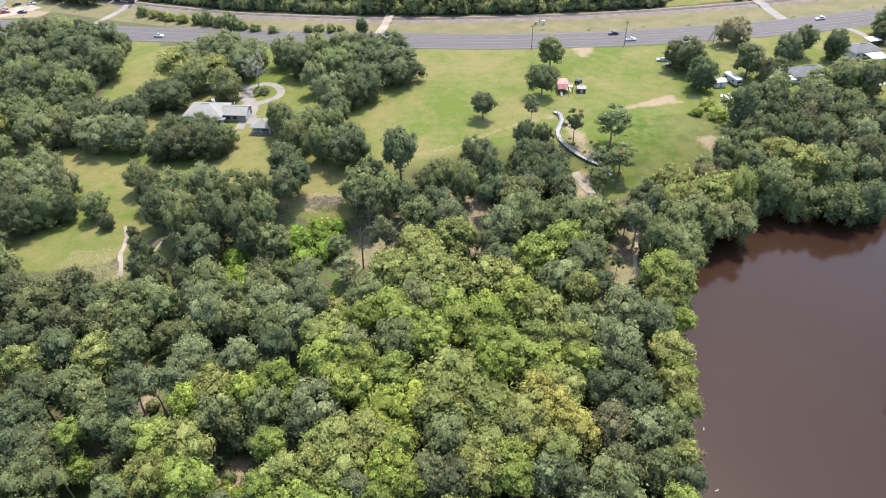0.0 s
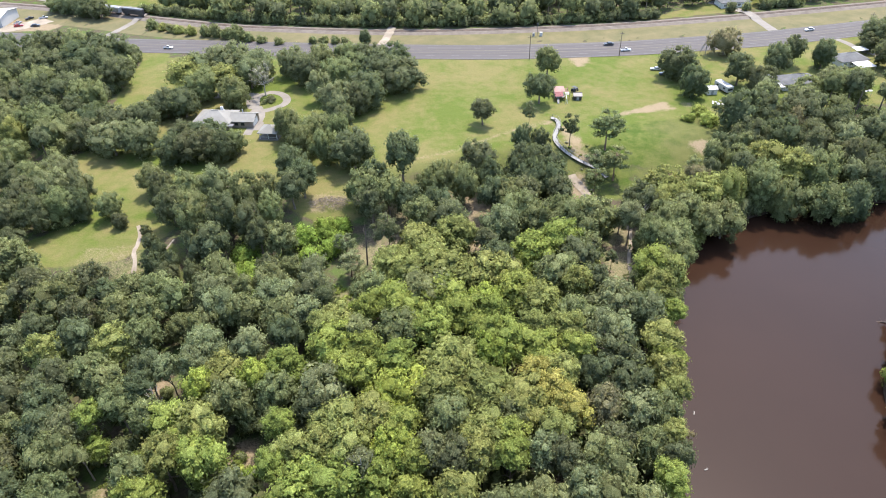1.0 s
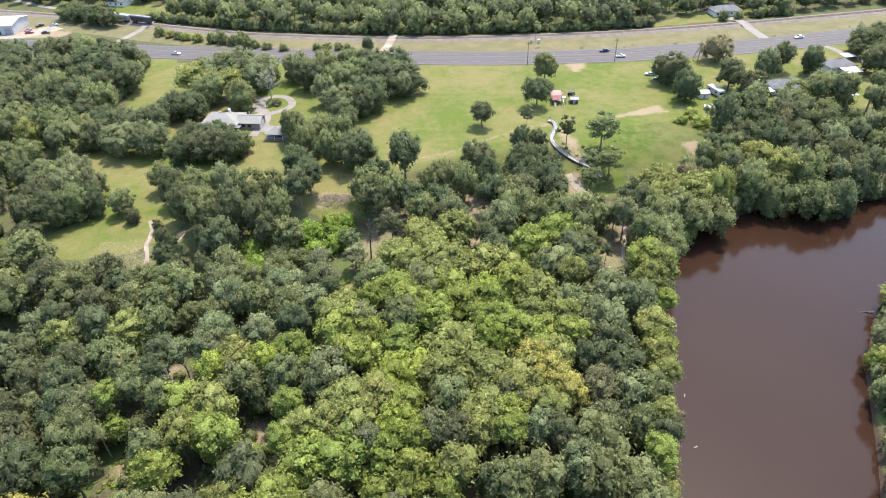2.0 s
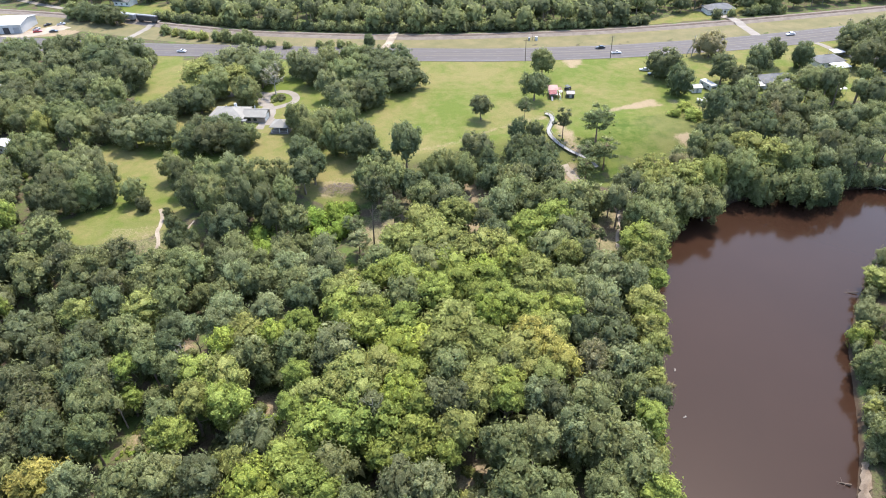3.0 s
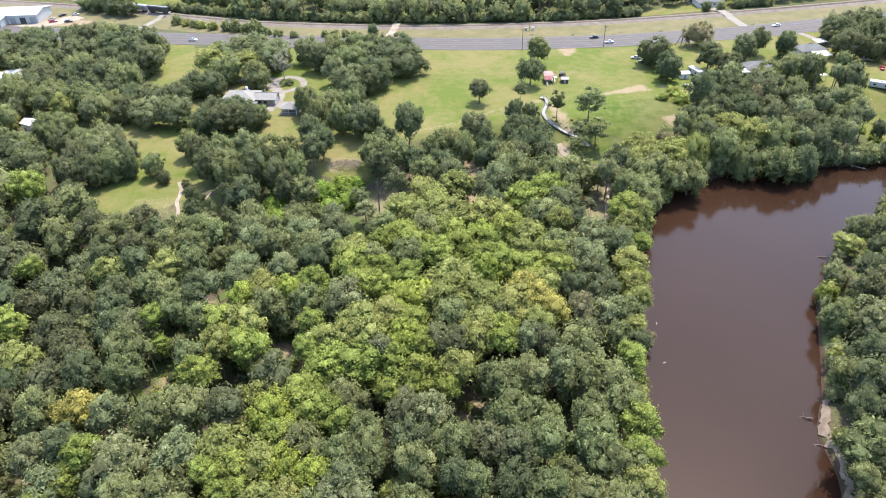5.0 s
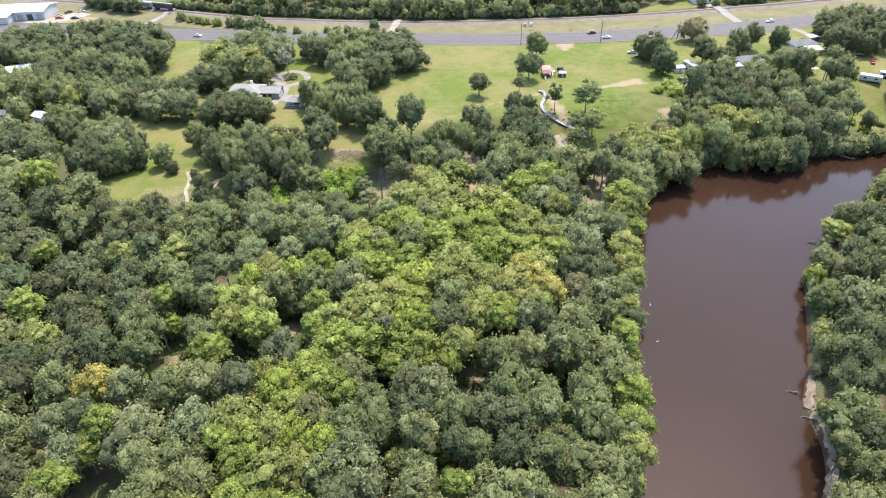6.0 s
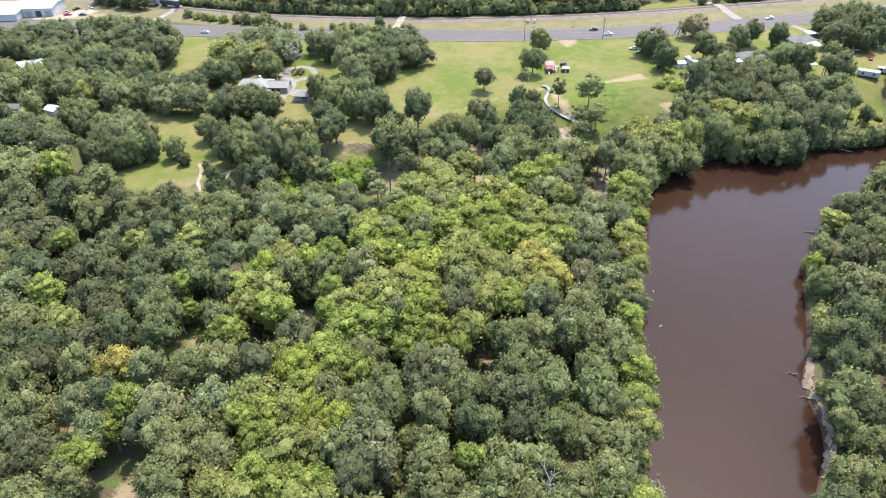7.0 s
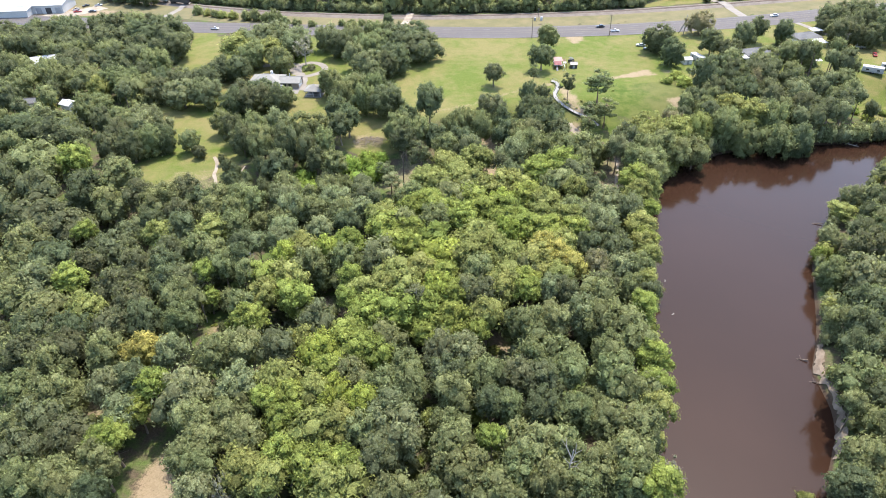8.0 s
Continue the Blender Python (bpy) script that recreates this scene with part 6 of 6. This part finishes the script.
def rail_car(label, x, y, turn, mat):
    """Covered hopper wagon: ribbed body, hatches, bogies."""
    top = tagged(empty("rail_wagon", pose(x, y, ground_z(x, y) + 0.85, 0, 0, turn)), label, "rail wagon", "train")
    bm = box(bmesh.new(), -7.2, 7.2, -1.5, 1.5, 1.1, 4.3, 0.35)
    part("body", bm, mat, top)
    for i in range(9):
        cx = -6.4 + i * 1.6
        for s in (-1, 1):
            part("rib", box(bmesh.new(), cx - 0.06, cx + 0.06, s * 1.5 - 0.06, s * 1.5 + 0.06, 1.3, 4.0), mat, top)
    part("roof_walk", box(bmesh.new(), -7.0, 7.0, -0.4, 0.4, 4.3, 4.4), GREY_STEEL, top)
    for sx in (-5, 5):
        bogie = part("bogie", box(bmesh.new(), sx - 1.2, sx + 1.2, -1.1, 1.1, 0.3, 1.1, 0.05), DARK_STEEL, top)
        for wx in (-0.8, 0.8):
            for sy in (-0.75, 0.75):
                part("wheel", tube(bmesh.new(), (sx + wx, sy - 0.07, 0.42), (sx + wx, sy + 0.07, 0.42), 0.42, 0.42, 12), RUST, bogie)


rail_car("dark grey covered rail wagon on the track", -203.5, 362.8, -18, DARK_STEEL)
rail_car("pale grey covered rail wagon on the track", -219, 367.8, -19, GREY_STEEL)
for off in (-0.72, 0.72):
    rail = ribbon("rail", RAIL, [off - 0.06, off - 0.05, off + 0.05, off + 0.06], [0.72, 0.88, 0.88, 0.72], RUST, 5)
    rail.parent = rail_bed


def sleepers():
    pts = resample(RAIL, 0.65)
    verts, faces = [], []
    for i in range(1, len(pts) - 1):
        p = pts[i]
        if abs(p.x) > 290:
            continue
        t = (pts[i + 1] - pts[i - 1]).normalized()
        n = Vector((-t.y, t.x, 0))
        z = 9.0 + 0.7
        b = len(verts)
        for s, u, k in ((-1.25, -0.11, 0), (1.25, -0.11, 0), (1.25, 0.11, 0), (-1.25, 0.11, 0), (-1.25, -0.11, 1), (1.25, -0.11, 1), (1.25, 0.11, 1), (-1.25, 0.11, 1)):
            q = p + n * s + t * u
            verts.append((q.x, q.y, z + 0.07 * k))
        faces += [(b + 4, b + 5, b + 6, b + 7), (b, b + 1, b + 5, b + 4), (b + 1, b + 2, b + 6, b + 5), (b + 2, b + 3, b + 7, b + 6), (b + 3, b, b + 4, b + 7)]
    ob = new("sleepers", mesh_from("sleepers", verts, faces, BROWN_WOOD))
    ob.parent = rail_bed
    tagged(ob, "dark timber railway sleepers", kind="stuff")


sleepers()


# ---- lanes and drives ----
def lane(label, line, half, mat=CONCRETE, lift=0.06, seed=1, name="driveway", wobble=0.12):
    ob = ribbon(name, line, [-half, -half * 0.5, 0, half * 0.5, half], [lift - 0.03, lift, lift + 0.01, lift, lift - 0.03], mat, 1.5, wobble=wobble, seed=seed, over_rail=name == "track")
    return tagged(ob, label, name, kind="structure")


lane("pale concrete drive looping round a planted island", [(-93.5, 217), (-93.8, 226), (-94.6, 236.5), (-91, 239.6), (-86.6, 243.6), (-85.4, 249), (-89, 255), (-95, 257.2), (-99.2, 252.5), (-97.8, 244), (-95.0, 238)], 1.7, seed=1)
lane("pale concrete yard beside a house", [(-92.2, 221), (-92.6, 229), (-95.2, 238), (-99.5, 246), (-102, 256)], 2.8, seed=2, lift=0.04)
lane("pale concrete drive behind a house", [(-102, 255), (-109, 254.5), (-117.4, 253), (-122.5, 250.4), (-127, 246.4)], 1.9, seed=3)
lane("pale concrete spur of a drive under trees", [(-117.4, 253.2), (-121.5, 256.5), (-124.3, 261)], 2.2, seed=4, lift=0.05)
lane("sandy track crossing the railway", [(-53.5, 315), (-52, 325), (-51, 335), (-50.5, 346), (-46, 362)], 2.2, SAND, 0.14, 5, "track", 0.3)
lane("pale gravel crossing road", [(144.8, 332), (142.5, 346), (139.8, 359.5), (136, 367.5), (126, 380)], 2.6, CONCRETE, 0.14, 6, "track", 0.2)
lane("pale concrete drive curving off the highway", [(169, 323), (173.5, 313), (175.6, 304.5), (181, 297.5), (191, 291)], 1.7, CONCRETE, 0.06, 8)
lane("pale sandy footpath through rough grass", [(-110, 155), (-107.5, 151), (-106, 146), (-105.3, 141.5), (-103.2, 136.5), (-103, 133)], 0.65, SAND, 0.08, 9, "footpath", 0.15)
lane("narrow pale footpath through rough grass", [(-95.5, 148), (-96.5, 143), (-99, 138.5)], 0.3, SAND, 0.08, 10, "footpath", 0.08)
lane("pale footpath across the river landing", [(43, 138), (44, 150), (46.5, 162), (47, 170)], 0.5, SAND, 0.08, 11, "footpath", 0.1)
lane("pale gravel road beyond the railway", [(-330, 425), (-280, 399), (-237, 386.6), (-216, 381), (-201.5, 376.5), (-199.2, 368), (-200.6, 352), (-203, 340), (-206, 329)], 2.0, CONCRETE, 0.14, 12, "track", 0.3)
lane("white sand slope below the boardwalk", [(31, 196), (33, 191), (35.5, 186), (36.5, 182)], 1.6, SAND, 0.2, 13, "sand_bank", 0.5)
lane("bright sandy yard beside the warehouse", [(-282.9, 334.8), (-276.2, 340.8), (-265.8, 346.8), (-258.7, 353.1), (-254.4, 359.7)], 6.5, SAND, 0.14, 19, "yard", 0.8)
BANK_SAND = plain("tan_bank_sand", (0.11, 0.078, 0.052), (0.235, 0.185, 0.135), 1.6, 0.95, 0.5)
lane("pale sand along the river's east bank", [(85, 66), (81.4, 58), (80.8, 54), (81.0, 49.5), (80.8, 45), (79.2, 39), (76.8, 34), (73.8, 29)], 0.62, BANK_SAND, 0.3, 17, "sand_bank", 0.8)


# ---- small things outdoors ----
def utility_pole(x, y, h=11.5):
    top = tagged(empty("utility_pole", pose(x, y, ground_z(x, y), 0, 0, 4)), "dark wooden utility pole beside the highway", "utility pole", "poles along the highway")
    part("pole", tube(bmesh.new(), (0, 0, -0.3), (0, 0, h), 0.19, 0.12, 8), BROWN_WOOD, top)
    arm = part("crossarm", box(bmesh.new(), -1.2, 1.2, -0.06, 0.06, h - 1.0, h - 0.85), BROWN_WOOD, top)
    for px in (-1.1, -0.45, 0.45, 1.1):
        part("insulator", tube(bmesh.new(), (px, 0, h - 0.85), (px, 0, h - 0.62), 0.05, 0.03, 6), GREY_STEEL, arm)


for px, py in ((20.1, 294.8), (62.7, 298.8), (172.8, 266.4), (186.3, 323.2)):
    utility_pole(px, py)


FADED_RED = plain("faded_pink_paint", (0.20, 0.10, 0.085), (0.32, 0.20, 0.17), 1.5, 0.8, 0.2)


def play_frame():
    top = tagged(empty("play_frame", pose(31.4, 252, ground_z(31.4, 252), 0, 0, 2)), "red and white wooden play frame on the lawn", "play frame")
    for px in (-2.8, -0.9, 1.1, 2.9):
        for py in (-3.2, 3.2):
            part("post", box(bmesh.new(), px - 0.1, px + 0.1, py - 0.1, py + 0.1, -0.2, 2.9), RED_PAINT, top)
    part("platform", box(bmesh.new(), -2.9, 1.2, -3.3, 3.3, 1.3, 1.42), GREY_DECK, top)
    part("roof", slab([(-3.1, -1.2, 3.0), (1.3, -1.2, 3.0), (1.3, 3.4, 3.5), (-3.1, 3.4, 3.5)], 0.08), FADED_RED, top, "faded pink roof sheet")
    part("roof", slab([(-3.1, -4.4, 2.3), (0.4, -4.4, 2.3), (0.4, -1.3, 3.0), (-3.1, -1.3, 3.0)], 0.08), RED_PAINT, top, "crimson roof sheet")
    for i in range(5):
        part("slat", box(bmesh.new(), 1.3, 3.0, -3.1 + 1.3 * i, -2.6 + 1.3 * i, 2.55, 2.65), FADED_RED if i > 1 else WHITE_WOOD, top, "faded painted slat")
    part("slide", slab([(-2.2, -4.3, 1.4), (-1.4, -4.3, 1.4), (-1.4, -6.6, 0.2), (-2.2, -6.6, 0.2)], 0.12), GREY_DECK, top, "grey slide")
    part("beam", box(bmesh.new(), 1.4, 1.6, -6.5, -3.3, 2.2, 2.35), WHITE_WOOD, top)
    for s in (1.0, 2.0):
        part("beam_leg", tube(bmesh.new(), (1.5, -6.4, 2.3), (s, -6.6, -0.1), 0.06, 0.06, 6), WHITE_WOOD, top)


play_frame()


def tractor():
    top = tagged(empty("garden_tractor", pose(37.8, 258, ground_z(37.8, 258), 0, 0, 40)), "dark garden tractor standing on the lawn", "tractor")
    part("body", box(bmesh.new(), -1.4, 1.5, -0.5, 0.5, 0.7, 1.4, 0.1), DARK_STEEL, top)
    part("canopy", box(bmesh.new(), -1.5, 0.2, -0.8, 0.8, 2.2, 2.3, 0.04), DARK_STEEL, top)
    for s in (-0.7, 0.7):
        part("canopy_post", tube(bmesh.new(), (-1.3, s, 1.2), (-1.3, s, 2.2), 0.04, 0.04, 6), DARK_STEEL, top)
        part("rear_wheel", tube(bmesh.new(), (-1.0, s - 0.18, 0.65), (-1.0, s + 0.18, 0.65), 0.65, 0.65, 14), RUBBER, top)
        part("front_wheel", tube(bmesh.new(), (1.1, s * 0.85 - 0.1, 0.4), (1.1, s * 0.85 + 0.1, 0.4), 0.4, 0.4, 12), RUBBER, top)


tractor()


def boardwalk():
    """Raised timber walk: deck lengths, posts and handrails, down the slope to the river."""
    line = resample([(25.8, 231.3), (27.6, 229.8), (28.2, 224), (25.8, 214), (28, 207.2), (33.4, 202.2), (40, 198.6), (43.2, 195)], 2.4)
    top = tagged(empty("boardwalk", pose(line[0].x, line[0].y, ground_z(line[0].x, line[0].y))), "weathered grey timber boardwalk with handrails", "boardwalk")
    base = Vector((line[0].x, line[0].y, ground_z(line[0].x, line[0].y)))
    at = []
    for p in line:
        at.append(Vector((p.x, p.y, ground_z(p.x, p.y) + 0.7)) - base)
    for a, b in zip(at, at[1:]):
        d = (b - a).normalized()
        n = Vector((-d.y, d.x, 0)).normalized()
        over = d * 0.05
        deck = part("deck", slab([a - n * 0.8 - over, b - n * 0.8 + over, b + n * 0.8 + over, a + n * 0.8 - over], 0.12), GREY_DECK, top)
        for s in (-0.78, 0.78):
            part("handrail", tube(bmesh.new(), a + n * s + Vector((0, 0, 1.0)), b + n * s + Vector((0, 0, 1.0)), 0.06, 0.06, 5), GREY_DECK, deck)
            part("post", tube(bmesh.new(), a + n * s - Vector((0, 0, 1.4)), a + n * s + Vector((0, 0, 1.0)), 0.07, 0.07, 5), BROWN_WOOD, deck)


boardwalk()


def dead_trunk(label, x, y, h, d, mat=GREY_WOOD, seed=1, boughs=5):
    rng = random.Random(seed)
    top = tagged(empty("dead_tree", pose(x, y, ground_z(x, y) - 0.2, rng.uniform(-3, 3), rng.uniform(-3, 3), 0)), label, "dead tree", "dead trees")
    part("trunk", tube(bmesh.new(), (0, 0, 0), (0, 0, h), d, d * 0.35, 8), mat, top)
    for i in range(boughs):
        a, z = i * 2.4, h * rng.uniform(0.55, 0.95)
        r = rng.uniform(0.12, 0.3) * h * 0.5
        mid = Vector((math.cos(a) * r * 0.6, math.sin(a) * r * 0.6, z + r * 0.6))
        bm = tube(bmesh.new(), (0, 0, z - 0.5), mid, d * 0.4, d * 0.25, 6)
        tube(bm, mid, mid + Vector((math.cos(a + 0.6) * r * 0.5, math.sin(a + 0.6) * r * 0.5, r * 0.9)), d * 0.25, 0.03, 5)
        tube(bm, mid, mid + Vector((math.cos(a - 0.7) * r * 0.6, math.sin(a - 0.7) * r * 0.6, r * 0.5)), d * 0.2, 0.03, 5)
        part("bough", bm, mat, top)


dead_trunk("bare dead pine trunk standing among scrub", -35.6, 145.7, 15, 0.28, BROWN_WOOD, 1, 2)
dead_trunk("white dead snag above the canopy", 11.0, 14.5, 20, 0.3, GREY_WOOD, 2, 6)
dead_trunk("grey dead snag in a gap of the wood", -86.6, 67.2, 9.5, 0.25, GREY_WOOD, 3, 9)
dead_trunk("grey dead snag in a gap of the wood", -84.2, 69.0, 8.5, 0.22, GREY_WOOD, 4, 9)
dead_trunk("pale dead snag standing out of the canopy", -73.7, 82.4, 15, 0.2, GREY_WOOD, 8, 7)
dead_trunk("pale bare crown standing out of the canopy", -22.9, 64.8, 17.5, 0.22, GREY_WOOD, 9, 11)
dead_trunk("grey bare tree at the river landing", 49, 163, 11, 0.25, GREY_WOOD, 5, 8)
dead_trunk("bare grey bush leaning over the water", 74.5, 167.5, 6, 0.15, GREY_WOOD, 6, 9)
dead_trunk("grey dead snag over the bank", 12, 40, 13, 0.22, GREY_WOOD, 7, 5)


def fallen_log(label, a, b, r, mat=GREY_WOOD):
    z = 0.5
    top = tagged(empty("fallen_log", pose(a[0], a[1], z)), label, "log", "driftwood")
    v = Vector((b[0] - a[0], b[1] - a[1], -z - 0.05))
    part("stem", tube(bmesh.new(), (0, 0, 0), v, r, r * 0.5, 8), mat, top)
    for u, s in ((0.35, 1), (0.6, -1), (0.8, 1)):
        p = v * u
        n = Vector((-v.y, v.x, 0)).normalized() * s
        part("stub", tube(bmesh.new(), p, p + n * 1.1 + v.normalized() * 0.5 + Vector((0, 0, 0.5)), r * 0.35, 0.03, 5), mat, top)


fallen_log("bleached fallen trunk lying into the water", (110.5, 185.8), (114.6, 180.5), 0.28)
fallen_log("grey driftwood trunk on the bank", (142, 187.5), (148, 184.5), 0.22)
fallen_log("dark driftwood trunk at the east bank", (80, 60.5), (77.4, 61.5), 0.2, BROWN_WOOD)
fallen_log("dark driftwood trunk at the east bank", (80.5, 52.5), (77.6, 53.4), 0.18, BROWN_WOOD)
fallen_log("dark driftwood trunk at the east bank", (110, 126), (106.5, 126.6), 0.2, BROWN_WOOD)


def drift_piece(x, y, turn):
    """A short water-worn piece of wood, half sunk."""
    top = tagged(empty("driftwood", pose(x, y, 0.04, 0, 0, turn)), "small pale piece of driftwood floating on the river", "driftwood", "driftwood")
    part("stem", tube(bmesh.new(), (-0.45, 0, 0), (0.45, 0, 0.05), 0.16, 0.1, 7), GREY_WOOD, top)
    part("stub", tube(bmesh.new(), (0.1, 0, 0.05), (0.35, 0.3, 0.3), 0.07, 0.03, 5), GREY_WOOD, top)


drift_piece(49.1, 78.2, 20)
drift_piece(50.2, 93.6, 70)


BRUSH_WOOD = plain("dry_brushwood", (0.12, 0.095, 0.075), (0.26, 0.215, 0.175), 2.0, 0.95, 0.4)


def brush_pile():
    """Heap of cut grey brushwood."""
    rng = random.Random(8)
    bm = bmesh.new()
    for i in range(420):
        a, r = rng.uniform(0, 6.28), rng.random() ** 0.5
        x, y = math.cos(a) * r * 7.5, math.sin(a) * r * 3.2
        z = 0.1 + rng.random() * 1.5 * (1 - r * r)
        b, l = rng.uniform(0, 6.28), rng.uniform(0.6, 1.7)
        d = Vector((math.cos(b) * l, math.sin(b) * l, rng.uniform(-0.35, 0.35)))
        tube(bm, Vector((x, y, z)) - d / 2, Vector((x, y, z)) + d / 2, 0.06, 0.03, 4)
    top = tagged(empty("brush_pile", pose(-52, 170.5, ground_z(-52, 170.5), 0, 0, 8)), "heap of cut grey brushwood on grass", "brush pile")
    part("branches", bm, BRUSH_WOOD, top)


brush_pile()


def signal_box(x, y):
    top = tagged(empty("railway_signal", pose(x, y, ground_z(x, y))), "railway signal mast with white cabinets", "railway signal")
    part("cabinet", box(bmesh.new(), 1.2, 2.6, -0.6, 0.6, -0.1, 2.0, 0.05), WHITE_METAL, top)
    part("cabinet", box(bmesh.new(), -2.4, -1.3, -0.5, 0.5, -0.1, 1.6, 0.05), GREY_STEEL, top)
    part("mast", tube(bmesh.new(), (0, 0, -0.2), (0, 0, 6.5), 0.1, 0.08, 8), DARK_STEEL, top)
    part("signal_head", box(bmesh.new(), -0.35, 0.35, -0.2, 0.2, 5.2, 6.6, 0.05), DARK_STEEL, top)


signal_box(25.5, 326.5)


def sign_frame():
    """Tall timber sign frame seen edge-on beside the highway: posts, slats and braces."""
    top = tagged(empty("sign_frame", pose(104.2, 303.6, ground_z(104.2, 303.6), 0, 0, 70)), "tall weathered timber sign frame with open slats", "sign frame")
    for i in range(4):
        part("post", box(bmesh.new(), -3.6 + i * 2.4, -3.4 + i * 2.4, -0.1, 0.1, -0.3, 8.6), GREY_DECK, top)
        part("brace", tube(bmesh.new(), (-3.5 + i * 2.4, 0.1, 5.5), (-3.5 + i * 2.4, 2.6, 0), 0.07, 0.07, 5), GREY_DECK, top)
    for i in range(8):
        part("slat", box(bmesh.new(), -4.2, 4.2, -0.16, -0.1, 3.4 + i * 0.66, 3.75 + i * 0.66), GREY_DECK, top)


sign_frame()


def scrap_heap():
    rng = random.Random(3)
    top = tagged(empty("scrap_heap", pose(95.7, 244.8, ground_z(95.7, 244.8), 0, 0, 20)), "pale heap of boards and sheet metal on bare soil", "scrap heap")
    for i in range(16):
        x, y, l = rng.uniform(-3.5, 3.5), rng.uniform(-2.2, 2.2), rng.uniform(0.8, 2.4)
        bm = box(bmesh.new(), -l / 2, l / 2, -0.35, 0.35, 0, 0.12, 0.02)
        ob = part("board", bm, rng.choice([WHITE_METAL, GREY_DECK, WHITE_WOOD, GREY_STEEL]), top)
        ob.matrix_basis = pose(x, y, 0.1 + rng.uniform(0, 0.6), rng.uniform(-14, 14), rng.uniform(-14, 14), rng.uniform(0, 180))


scrap_heap()
